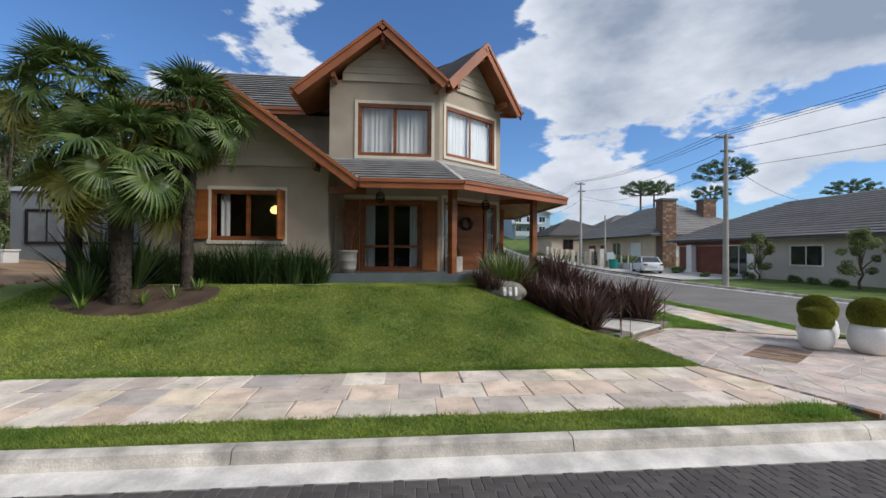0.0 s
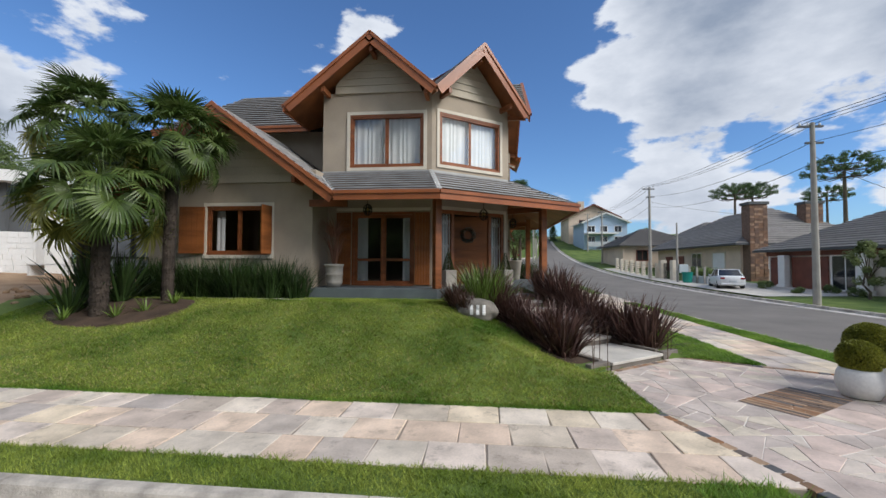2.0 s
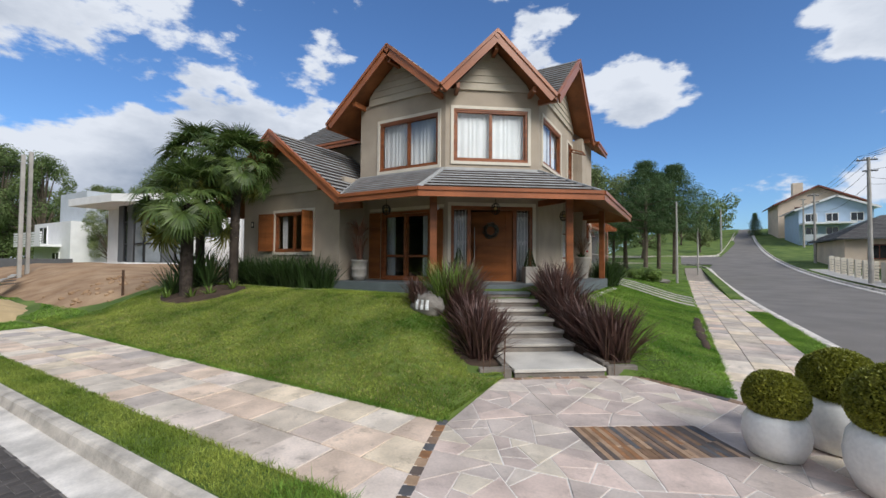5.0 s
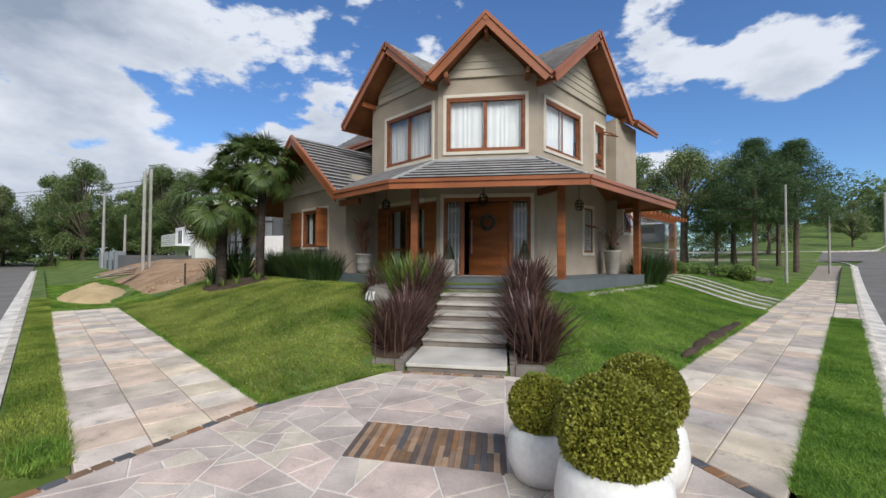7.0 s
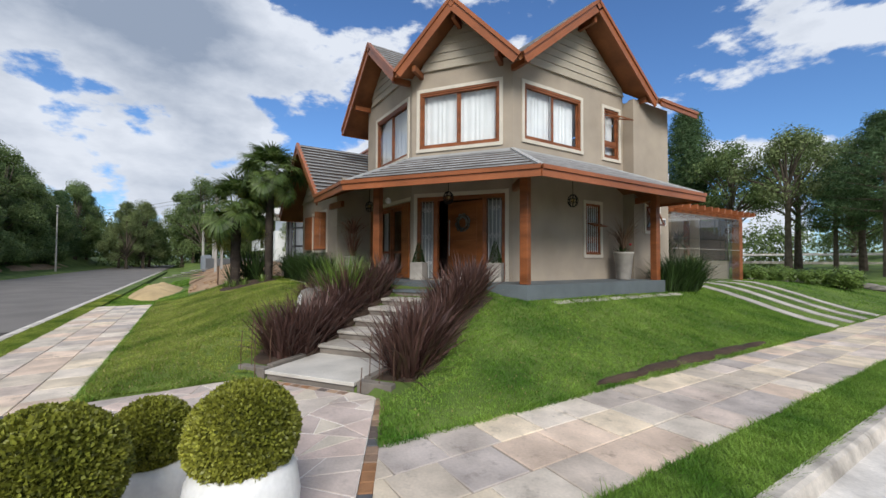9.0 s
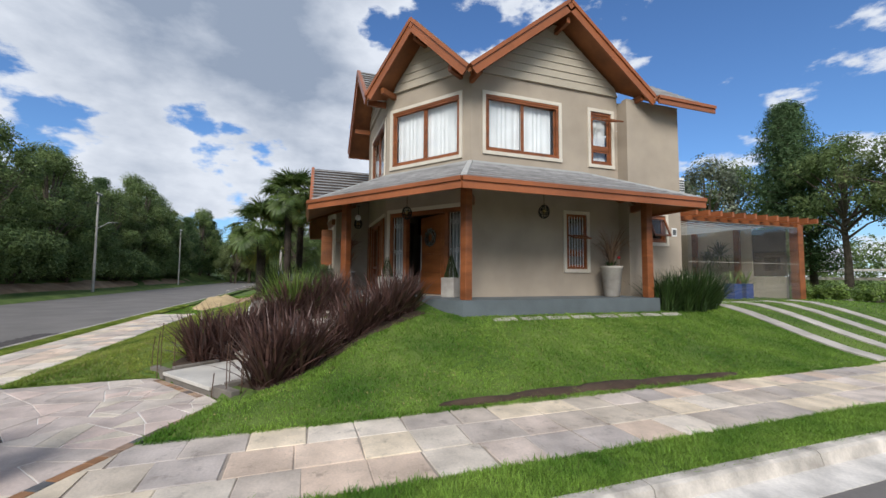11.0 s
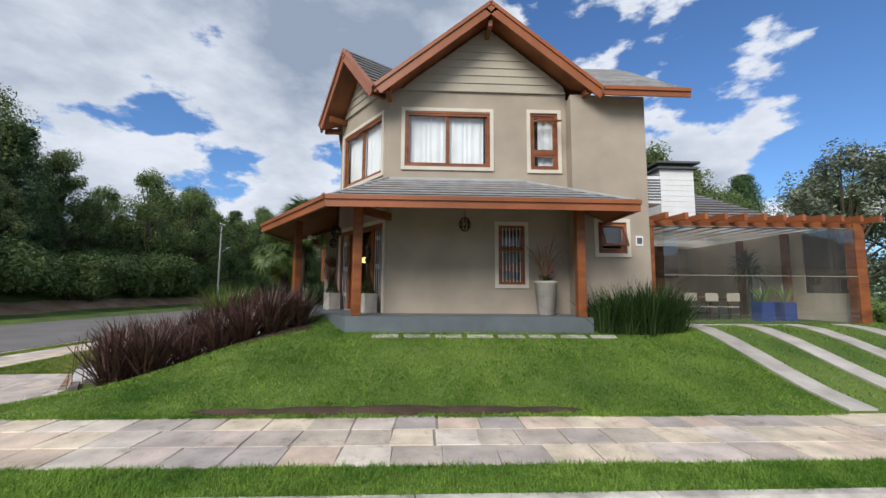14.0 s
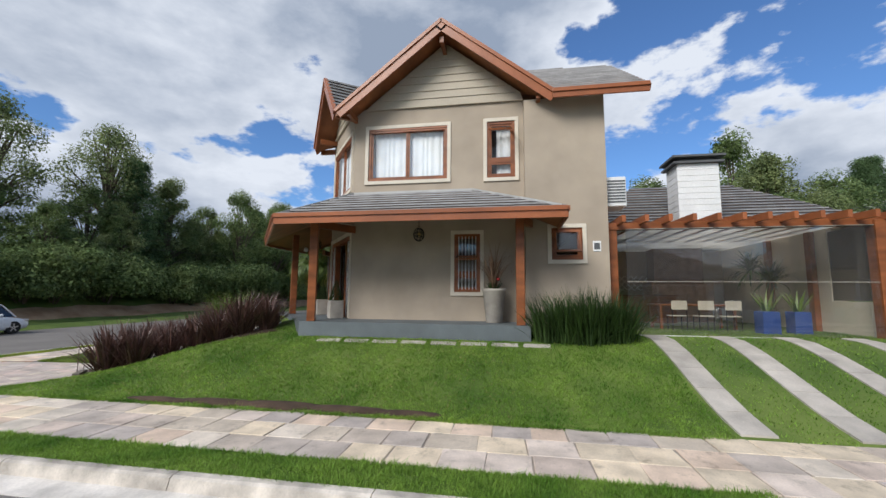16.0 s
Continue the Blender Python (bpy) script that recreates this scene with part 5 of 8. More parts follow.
# beds of bare soil
def bed(name, pts, label):
    """A thin mound of soil that follows the ground."""
    bm = bmesh.new()
    cx_, cy_ = sum(p[0] for p in pts) / len(pts), sum(p[1] for p in pts) / len(pts)
    rings = [[bm.verts.new((cx_ + (p[0] - cx_) * k, cy_ + (p[1] - cy_) * k, land(cx_ + (p[0] - cx_) * k, cy_ + (p[1] - cy_) * k) + 0.05 * (1 - k) + (0.018 if k < 1 else -0.03))) for p in pts] for k in (1, 0.93, 0.75, 0.5, 0.25)]
    n = len(pts)
    for a, b in zip(rings, rings[1:]):
        for i in range(n):
            bm.faces.new((a[i], a[(i + 1) % n], b[(i + 1) % n], b[i]))
    bm.faces.new(rings[-1])
    bmesh.ops.recalc_face_normals(bm, faces=bm.faces)
    return tagged(part(name, bm, SOIL, smooth=True), label, "flower bed", kind="structure")


def ring(cx_, cy_, rx, ry, n=28, seed=0):
    return [(cx_ + rx * (1 + 0.12 * noise.noise((seed, 2 * math.cos(a), 2 * math.sin(a)))) * math.cos(a), cy_ + ry * (1 + 0.12 * noise.noise((seed, 2 * math.cos(a), 2 * math.sin(a)))) * math.sin(a)) for a in (2 * math.pi * i / n for i in range(n))]


bed("bed_palms", ring(-6.0, 9.8, 1.75, 1.1, seed=3), "bed of dark bare soil under the palms")
for s in (-1, 1):
    pts = []
    for u_, v_ in [(s * 0.84, 0.22)] + [(s * 0.84, 0.4 * k) for k in range(1, 12)] + [(s * 1.75, 0.4 * k) for k in range(11, 1, -1)] + [(s * 1.55, 0.35)]:
        p = S0 + U * u_ - N * v_
        pts.append((p.x, p.y))
    bed("bed_steps_" + ("east" if s > 0 else "west"), pts, "bed of dark bare soil beside the steps")
for i, (x, y, rx, ry) in enumerate(((8.14, 13.6, 0.09, 0.7), (8.10, 14.8, 0.13, 0.8), (8.08, 16.0, 0.15, 0.8), (8.10, 17.2, 0.13, 0.8), (8.12, 18.3, 0.10, 0.6))):
    bed("worn_patch_" + "abcde"[i], ring(x, y, rx, ry, seed=9 + i), "worn bare earth at the foot of the lawn")

# palms
rpalm = random.Random(17)


def fan_mesh(name, material, seed, n=40, radius=0.66):
    """A fan leaf: stiff folded rays round the end of the stalk, tips drooping."""
    r = random.Random(seed)
    v, f = [], []
    for i in range(n):
        a = radians(-128 + 256 * i / (n - 1))
        l = radius * (1 - 0.18 * abs(i / (n - 1) - 0.5) * 2) * r.uniform(0.93, 1.05)
        d, s = Vector((math.cos(a), math.sin(a), 0)), Vector((-math.sin(a), math.cos(a), 0))
        s0 = len(v)
        droop = r.uniform(0.25, 1.0)
        for k, w in ((0.03, 0.005), (0.42, 0.018), (0.72, 0.019), (1.0, 0.003)):
            c = d * (l * k) + Vector((0, 0, 0.05 * k + 0.16 * abs(math.sin(a)) * k - droop * max(0, k - 0.45) ** 1.5))
            v += [tuple(c - s * w), tuple(c + Vector((0, 0, 0.012 * (1 - k)))), tuple(c + s * w)]
        for k in range(3):
            b = s0 + 3 * k
            f += [(b, b + 1, b + 4, b + 3), (b + 1, b + 2, b + 5, b + 4)]
    me = bpy.data.meshes.new(name)
    me.from_pydata(v, [], f)
    me.materials.append(material)
    return me


fans = [fan_mesh("frond", PALMM, 100 + i) for i in range(3)] + [fan_mesh("frond", PALMY, 110)]
stalk_mesh = bpy.data.meshes.new("stalk")
bm = tube(bmesh.new(), [(0, 0, 0), (0.5, 0, 0.0), (1, 0, 0)], [0.018, 0.012, 0.009], 5)
bm.to_mesh(stalk_mesh)
bm.free()
stalk_mesh.materials.append(FLAXG)


def palm(x, y, height, r0, n, size, lean=(0, 0)):
    z = land(x, y)
    t = thing("fan_palm", "fan palm with a shaggy fibrous trunk and drooping fronds", "palm", group="palms on the lawn", at=Matrix.Translation((x, y, z)))
    pts, rad = [], []
    k = 40
    for i in range(k + 1):
        q = i / k
        pts.append((lean[0] * q * q, lean[1] * q * q, -0.15 + (height + 0.15) * q))
        rad.append(r0 * (0.95 + 0.05 * (i % 2)) * (1.0 + 0.35 * max(0, q - 0.55)) * (1 - 0.5 * max(0, q - 0.88) / 0.12))
    part("trunk", tube(bmesh.new(), pts, rad, 14), PALMBARK, t, "dark fibrous trunk", smooth=False)
    # shreds of old leaf bases
    bm = bmesh.new()
    for _ in range(900):
        q, a = rpalm.uniform(0.02, 0.97), rpalm.uniform(0, 6.283)
        c = Vector((lean[0] * q * q, lean[1] * q * q, height * q))
        d = Vector((math.cos(a), math.sin(a), 0))
        s = Vector((-d.y, d.x, 0)) * 0.016
        b0 = c + d * r0 * 0.98
        tip = b0 + d * rpalm.uniform(0.02, 0.075) + Vector((0, 0, rpalm.uniform(-0.10, 0.12)))
        bm.faces.new([bm.verts.new(p) for p in (b0 - s, b0 + s, tip)])
    part("trunk_fibre", bm, PALMBARK, t)["kind"] = "stuff"
    top = Vector((lean[0], lean[1], height))
    for i in range(n):
        a = i * 2.39996 + rpalm.uniform(-0.2, 0.2)
        up = 1.3 - 2.0 * (i / n) + rpalm.uniform(-0.12, 0.12)      # upright young fronds, then hanging old ones
        l = size * rpalm.uniform(0.68, 1.0)
        m = Matrix.Translation(top + Vector((0, 0, -0.25 * i / n))) @ Matrix.Rotation(a, 4, "Z") @ Matrix.Rotation(-up, 4, "Y")
        st = share("stalk", stalk_mesh, t, m @ Matrix.Diagonal((l, 1, 1, 1)))
        fm = m @ Matrix.Translation((l, 0, 0)) @ Matrix.Rotation(radians(18 + 42 * (i / n)), 4, "Y") @ Matrix.Rotation(rpalm.uniform(-0.4, 0.4), 4, "X")
        sc = size * rpalm.uniform(0.85, 1.1)
        share("frond", fans[3] if i in (n - 1, n - 2, n - 4, n - 6, n - 9) else fans[i % 3], t, fm @ Matrix.Diagonal((sc, sc, sc, 1)))
    return t


palm(-6.15, 9.31, 3.0, 0.185, 34, 1.2, (0.05, 0.0))
palm(-5.38, 10.43, 4.1, 0.145, 34, 1.05, (0.1, 0.0))
palm(-8.3, 10.9, 4.8, 0.16, 34, 1.2, (-0.15, 0.05))

# ball topiary in white pots
def ball_mesh(name, r, n, seed):
    q = random.Random(seed)
    v, f = [], []
    for i in range(n):
        d = Vector((q.gauss(0, 1), q.gauss(0, 1), q.gauss(0, 1))).normalized()
        if d.z < -0.75:
            continue
        rr2 = r * (1 + 0.045 * noise.noise(d * 3.1 + Vector((seed, 0, 0))) + q.uniform(-0.085, 0.016))
        c = d * rr2
        c.z *= 0.94
        e = (d + Vector((q.gauss(0, 0.7), q.gauss(0, 0.7), q.gauss(0, 0.7)))).normalized()
        s = e.cross(Vector((q.gauss(0, 1), q.gauss(0, 1), q.gauss(0, 1)))).normalized()
        l, w = 0.025 * q.uniform(0.8, 1.3), 0.010
        b = len(v)
        v += [tuple(c - s * w * 0.4), tuple(c + e * l * 0.5 - s * w), tuple(c + e * l), tuple(c + e * l * 0.5 + s * w)]
        f.append((b, b + 1, b + 2, b + 3))
    me = bpy.data.meshes.new(name)
    me.from_pydata(v, [], f)
    me.materials.append(BOXM)
    return me


BOXCORE = mat("box_inner_twigs", (0.06, 0.07, 0.014), 0.95, 0.4, 8, 60, 0.8)


def topiary(x, y, r, pot_r, pot_h, zc):
    t = thing("potted_topiary", "clipped round box bush in a white bowl pot", "topiary", group="topiary balls on the corner", at=Matrix.Translation((x, y, 0.0)))
    part("pot", lathe([(pot_r * 0.55, 0.0), (pot_r * 0.78, 0.02), (pot_r * 0.97, pot_h * 0.35), (pot_r, pot_h * 0.55), (pot_r * 0.93, pot_h * 0.85), (pot_r * 0.80, pot_h), (pot_r * 0.74, pot_h), (pot_r * 0.74, pot_h - 0.05)], 40), POTWHITE, t, "white glazed bowl pot", smooth=True)
    part("soil", lathe([(pot_r * 0.745, pot_h - 0.06), (pot_r * 0.745, pot_h - 0.03)], 24), SOIL, t)
    bm = bmesh.new()
    bmesh.ops.create_icosphere(bm, subdivisions=4, radius=r * 0.94, matrix=Matrix.Translation((0, 0, zc)) @ Matrix.Diagonal((1, 1, 0.94, 1)))
    part("core", bm, BOXCORE, t)
    o = share("foliage", ball_mesh("foliage", r, int(31000 * (r / 0.4) ** 2), int(x * 100)), t, Matrix.Translation((0, 0, zc)))
    o["label"] = "yellow-green clipped leaves"


topiary(8.45, 7.60, 0.265, 0.29, 0.44, 0.60)
topiary(9.22, 7.20, 0.35, 0.37, 0.56, 0.765)
topiary(9.07, 8.13, 0.335, 0.36, 0.55, 0.73)

# boulder with white figures, and a second one behind
def boulder(name, at, size, seed, label):
    bm = bmesh.new()
    bmesh.ops.create_icosphere(bm, subdivisions=4, radius=1.0)
    for v in bm.verts:
        d = v.co.normalized()
        k = 1 + 0.22 * noise.noise(d * 1.4 + Vector((seed, 0, 0))) + 0.08 * noise.noise(d * 4 + Vector((0, seed, 0))) + 0.03 * noise.noise(d * 11)
        v.co = Vector((d.x * size[0], d.y * size[1], d.z * size[2])) * k
    bmesh.ops.transform(bm, matrix=Matrix.Translation(at), verts=bm.verts)
    return tagged(part(name, bm, BOULDER, smooth=True), label, "boulder")


BOULDER = mat("grey_boulder", (0.21, 0.19, 0.165), 0.9, 0.35, 3, 25, 0.8)
rock = boulder("boulder", (2.60, 10.12, 0.92), (0.42, 0.26, 0.32), 2.0, "grey boulder with white painted marks on the lawn")
boulder("boulder", (2.38, 10.42, 1.0), (0.26, 0.2, 0.24), 5.0, "small grey boulder beside the ornamental grass")
def boulder_front(x, z, size, seed):
    """How far the stone's face stands out at a place across it."""
    for i in range(200):
        y = -0.45 + 0.0025 * i
        q = Vector((x / size[0], y / size[1], z / size[2]))
        d = q.normalized()
        if q.length < 1 + 0.22 * noise.noise(d * 1.4 + Vector((seed, 0, 0))) + 0.08 * noise.noise(d * 4 + Vector((0, seed, 0))) + 0.03 * noise.noise(d * 11):
            return y
    return 0.0


for x0 in (-0.17, -0.03, 0.11):
    zs_ = [-0.06 + 0.02 * k for k in range(12)]
    vs_ = [(2.60 + x, 10.12 + boulder_front(x, z, (0.42, 0.26, 0.32), 2.0) + o, 0.92 + z) for o in (-0.008, 0.03) for z in zs_ for x in (x0, x0 + 0.035, x0 + 0.07)]
    fs_ = [(3 * k + c, 3 * k + c + 1, 3 * k + c + 4, 3 * k + c + 3) for k in range(11) for c in (0, 1)]
    rim = [3 * k for k in range(12)][::-1] + [1, 2] + [3 * k + 2 for k in range(1, 12)] + [34]
    fs_ += [(a, b, b + 36, a + 36) for a, b in zip(rim, rim[1:] + rim[:1])]
    part("painted_bar", (vs_, [], fs_), WHITE, rock, "white painted bar")

# iron rods stuck in the ground by the lowest step
for i, (u_, v_, h, lx) in enumerate([(-1.0, -0.02, 0.72, 0.0), (-1.22, 0.12, 0.85, 0.03), (-1.34, 0.02, 0.62, -0.04), (-0.93, 0.22, 0.66, 0.02), (0.95, -0.02, 0.66, 0.0), (1.2, 0.06, 0.74, 0.03), (1.36, 0.2, 0.6, -0.03), (0.93, 0.25, 0.7, 0.02), (1.05, 0.4, 0.62, 0.04)]):
    p = S0 + U * u_ - N * v_
    z = land(p.x, p.y)
    tagged(part("iron_rod", tube(bmesh.new(), [(p.x, p.y, z - 0.15), (p.x + lx * 0.5, p.y, z + h * 0.6), (p.x + lx, p.y + 0.02, z + h)], 0.007, 6), RUST), "thin rusty iron rod stuck in the ground", "rod", "rods by the steps")

# pots on the porch
potA = thing("porch_planter", "ringed clay barrel pot with a dried reddish shrub", "potted plant", at=Matrix.Translation((-1.79, 12.66, FLOOR)))
part("pot", lathe([(0.19, 0), (0.24, 0.12), (0.25, 0.13), (0.25, 0.16), (0.255, 0.35), (0.265, 0.36), (0.265, 0.40), (0.255, 0.41), (0.26, 0.62), (0.29, 0.64), (0.29, 0.70), (0.24, 0.70), (0.24, 0.64)], 28), POTGREY, potA, "weathered clay pot", smooth=True)
share("dried_leaves", strap_mesh("dried_leaves", 60, 0.7, 1.15, 0.016, 0.28, 0.9, 130, REDM, 0.1), potA, Matrix.Translation((0, 0, 0.68)) @ Matrix.Diagonal((0.8, 0.8, 1.2, 1)))
share("dried_top_leaves", strap_mesh("dried_top_leaves", 90, 0.4, 0.75, 0.014, 0.55, 1.5, 133, REDM, 0.1), potA, Matrix.Translation((0, 0, 1.55)) @ Matrix.Diagonal((1.25, 1.25, 1.1, 1)))
bm = bmesh.new()
for i in range(7):
    a = i * 0.9
    tube(bm, [(0.05 * math.cos(a), 0.05 * math.sin(a), 0.6), (0.10 * math.cos(a), 0.10 * math.sin(a), 1.2), (0.14 * math.cos(a), 0.14 * math.sin(a), 1.55)], [0.012, 0.01, 0.007], 5)
part("stems", bm, DRYM, potA)
potC = thing("tall_planter", "tall tapered grey pot with dried fronds and a small green plant", "potted plant", at=Matrix.Translation((4.17, 19.53, FLOOR)))
part("pot", lathe([(0.19, 0), (0.21, 0.02), (0.29, 0.80), (0.31, 0.82), (0.31, 0.88), (0.26, 0.88), (0.25, 0.80)], 28), POTGREY, potC, "tall grey cement pot", smooth=True)
share("dried_fronds", strap_mesh("dried_fronds", 60, 1.1, 1.55, 0.013, 0.14, 1.7, 131, DRYM, 0.05), potC, Matrix.Translation((0, 0, 0.85)))
share("green_leaves", strap_mesh("pot_leaves", 40, 0.2, 0.34, 0.022, 0.7, 0.7, 132, IRISM, 0.12), potC, Matrix.Translation((0, 0, 0.85)))
bm = bmesh.new()
bmesh.ops.create_icosphere(bm, subdivisions=2, radius=0.045, matrix=Matrix.Translation((0.16, 0.12, 1.12)))
part("flower", bm, mat("red_petals", (0.35, 0.02, 0.025), 0.6, 0.3, 20, 60, 0.3), potC, "red flower head")


def cone_mesh(seed):
    q = random.Random(seed)
    v, f = [], []
    for _ in range(2600):
        z = 0.62 * (1 - math.sqrt(q.random()))
        a = q.uniform(0, 6.283)
        r = 0.19 * (1 - z / 0.68) * q.uniform(0.88, 1.03)
        c = Vector((r * math.cos(a), r * math.sin(a), z))
        e = Vector((math.cos(a) + q.gauss(0, 0.5), math.sin(a) + q.gauss(0, 0.5), q.gauss(0.4, 0.5))).normalized()
        s = e.cross(Vector((q.gauss(0, 1), q.gauss(0, 1), q.gauss(0, 1)))).normalized() * 0.008
        b = len(v)
        v += [tuple(c - s), tuple(c + e * 0.03), tuple(c + s)]
        f.append((b, b + 1, b + 2))
    me = bpy.data.meshes.new("cone_foliage")
    me.from_pydata(v, [], f)
    me.materials.append(LEAFDARK)
    return me


cone = cone_mesh(9)
for u_ in (0.42, 2.72):
    p = P0 + U * u_ + N * 0.34
    t = thing("potted_cone", "dark conical shrub in a square grey planter", "potted plant", group="cone shrubs by the door", at=Matrix.Translation((p.x, p.y, FLOOR)) @ Matrix.Rotation(math.atan2(U.y, U.x), 4, "Z"))
    part("planter", boxes(((-0.2, -0.2, 0), (0.2, 0.2, 0.52)), bevel=0.015), POTGREY, t, "square grey zinc planter")
    share("foliage", cone, t, Matrix.Translation((0, 0, 0.5)))

# grass: short blades over the lawn and the strips
NOGRASS = [PORCH, [(-7.8, 11.25), (-2.2, 11.25), (-2.2, 14), (-7.8, 14)]]


def blades(name, n, xr, yr, keep, hmin, hmax, width, label, material=GRASS, seed=1, level=None):
    r = np.random.default_rng(seed)
    px, py = r.uniform(*xr, n), r.uniform(*yr, n)
    ok = np.array([keep(x, y) for x, y in zip(px, py)])
    px, py = px[ok], py[ok]
    m = len(px)
    pz = np.array([level(x, y) for x, y in zip(px, py)])
    a, h, lean = r.uniform(0, 6.283, m), r.uniform(hmin, hmax, m) * 0.56, r.normal(0, 1.1, m)
    tall = np.array([1 + 0.45 * noise.noise((x * 0.9, y * 0.9, 3.0)) + 0.75 * noise.noise((x * 5.5, y * 5.5, 7.0)) for x, y in zip(px, py)])
    h = h * tall
    w = width * r.uniform(0.9, 1.7, m)
    co = np.empty((m, 3, 3), dtype=np.float32)
    dx, dy = np.cos(a), np.sin(a)
    co[:, 0] = np.stack([px - dx * w, py - dy * w, pz - 0.01], 1)
    co[:, 1] = np.stack([px + dx * w, py + dy * w, pz - 0.01], 1)
    co[:, 2] = np.stack([px - dy * lean * h + dx * r.normal(0, 0.8, m) * h, py + dx * lean * h, pz + h], 1)
    me = bpy.data.meshes.new(name)
    me.vertices.add(3 * m), me.loops.add(3 * m), me.polygons.add(m)
    me.vertices.foreach_set("co", co.ravel())
    me.loops.foreach_set("vertex_index", np.arange(3 * m, dtype=np.int32))
    me.polygons.foreach_set("loop_start", np.arange(0, 3 * m, 3, dtype=np.int32))
    me.update(calc_edges=True)
    me.materials.append(material)
    return tagged(new(name, me), label, "grass", kind="stuff")


def on_lawn(x, y):
    if not in_lot(x, y) or any(inside((x, y), q) for q in NOGRASS):
        return False
    s = Vector((x, y, 0)) - S0
    u, v = abs(s.dot(U)), -s.dot(N)
    if (u < 1.6 and -0.05 < v < 5) or math.hypot((x + 6.0) / 1.75, (y - 9.8) / 1.1) < 0.95:
        return False
    if x > 3.9 and any(a < y < b for a, b in ((23.1, 23.7), (24.6, 25.16), (26.0, 26.52), (27.38, 27.92))):
        return False
    if math.hypot((x - 8.1) / 0.17, (y - 16.0) / 3.0) < 1 and noise.noise((x * 9, y * 4, 1)) > -0.12:
        return False
    if x < -8.3 - (y - 6.6) * 0.1 and y > 7.1:
        return False
    return True


flat = lambda x, y: far_rise(y) - 0.005
blades("lawn_grass", 300000, (-9.5, 5.2), (6.55, 11.5), on_lawn, 0.03, 0.085, 0.0046, "short mown lawn grass, yellowed in patches", GRASSDRY, seed=2, level=land)
blades("lawn_grass", 300000, (2.5, 8.4), (9.0, 23.2), on_lawn, 0.03, 0.085, 0.0048, "short mown lawn grass", seed=3, level=land)
blades("lawn_grass", 60000, (1.5, 8.4), (23.2, 44), on_lawn, 0.03, 0.08, 0.009, "short mown lawn grass", seed=4, level=land)
blades("lawn_fringe", 26000, (-8.3, 5.1), (6.52, 6.75), lambda x, y: True, 0.03, 0.10, 0.004, "longer grass along the pavement edge", seed=5, level=lambda x, y: 0.0)
blades("lawn_fringe", 30000, (8.08, 8.32), (9.5, 23), lambda x, y: math.hypot((x - 8.1) / 0.20, (y - 16.0) / 3.0) > 1 or noise.noise((x * 9, y * 4, 1)) < -0.2, 0.03, 0.10, 0.004, "longer grass along the pavement edge", seed=6, level=flat)
blades("verge_grass", 60000, (-14, 5.42), (4.27, 4.82), lambda x, y: True, 0.03, 0.085, 0.0042, "grass on the strip by the kerb", GRASSDRY, seed=7, level=flat)
blades("verge_grass", 75000, (9.95, 10.62), (8.8, 22.6), lambda x, y: y + 0.45 * x > 13.35, 0.03, 0.10, 0.0042, "grass on the strip by the kerb", seed=8, level=flat)
blades("verge_grass", 16000, (9.95, 10.62), (28.6, 44), lambda x, y: True, 0.04, 0.1, 0.008, "grass on the strip by the kerb", seed=9, level=flat)
blades("dry_clippings", 14000, (-8, 5.0), (6.6, 10.5), on_lawn, 0.02, 0.04, 0.006, "dry grass clippings on the lawn", DRYGRASS, 10, lambda x, y: land(x, y) + 0.02)
blades("verge_tuft", 1500, (4.6, 5.5), (4.35, 4.85), lambda x, y: math.hypot((x - 5.05) / 0.42, (y - 4.58) / 0.22) < 1, 0.08, 0.2, 0.005, "tall grass tuft at the end of the strip", seed=12, level=flat)
blades("dry_clippings", 2500, (4.5, 8.2), (10, 20), on_lawn, 0.02, 0.045, 0.006, "dry grass clippings on the lawn", DRYGRASS, 13, lambda x, y: land(x, y) + 0.02)
blades("lawn_tuft", 60000, (-9.0, 8.3), (6.6, 22), lambda x, y: on_lawn(x, y) and noise.noise((x * 1.6, y * 1.6, 11.0)) + 0.6 * noise.noise((x * 6, y * 6, 4.0)) > 0.33, 0.07, 0.13, 0.005, "longer tufts in the lawn", seed=14, level=land)
blades("verge_grass", 60000, (-26, -8.3), (4.4, 7.7), lambda x, y: ((x + 14.4) / 3.5) ** 2 + ((y - 6.45) / 1.35) ** 2 > 1, 0.04, 0.1, 0.008, "rough grass beside the building plot", seed=15, level=land)


# ---- covered terrace beside the house ----
CANVAS = leafy("pale_canvas", (0.68, 0.66, 0.61), (0.74, 0.72, 0.67), 0.8, 0.7)
terrace = thing("pergola_terrace", "timber pergola terrace closed by a clear plastic curtain", "pergola")
part("terrace_floor", boxes(((-4.0, 22.6, 0.7), (3.95, 28.75, 1.0))), CONCRETE, terrace)
part("post", boxes(((3.55, 28.45, 0.98), (3.85, 28.75, 3.85)), bevel=0.01), WOOD, terrace)
part("post", boxes(((3.55, 22.52, 0.98), (3.75, 22.72, 3.85)), bevel=0.01), WOOD, terrace)
part("edge_beam", boxes(((3.58, 22.5, 3.72), (3.78, 28.9, 3.9))), WOOD, terrace)
for i in range(12):
    y = 22.75 + i * 0.54
    part("rafter", beam(bmesh.new(), (-0.5, y, 4.12), (4.35, y, 4.0), 0.09, 0.17), FASCIA, terrace)
part("canvas_ceiling", boxes(((-3.8, 22.6, 3.90), (3.55, 28.7, 3.915))), CANVAS, terrace, "pale canvas ceiling")
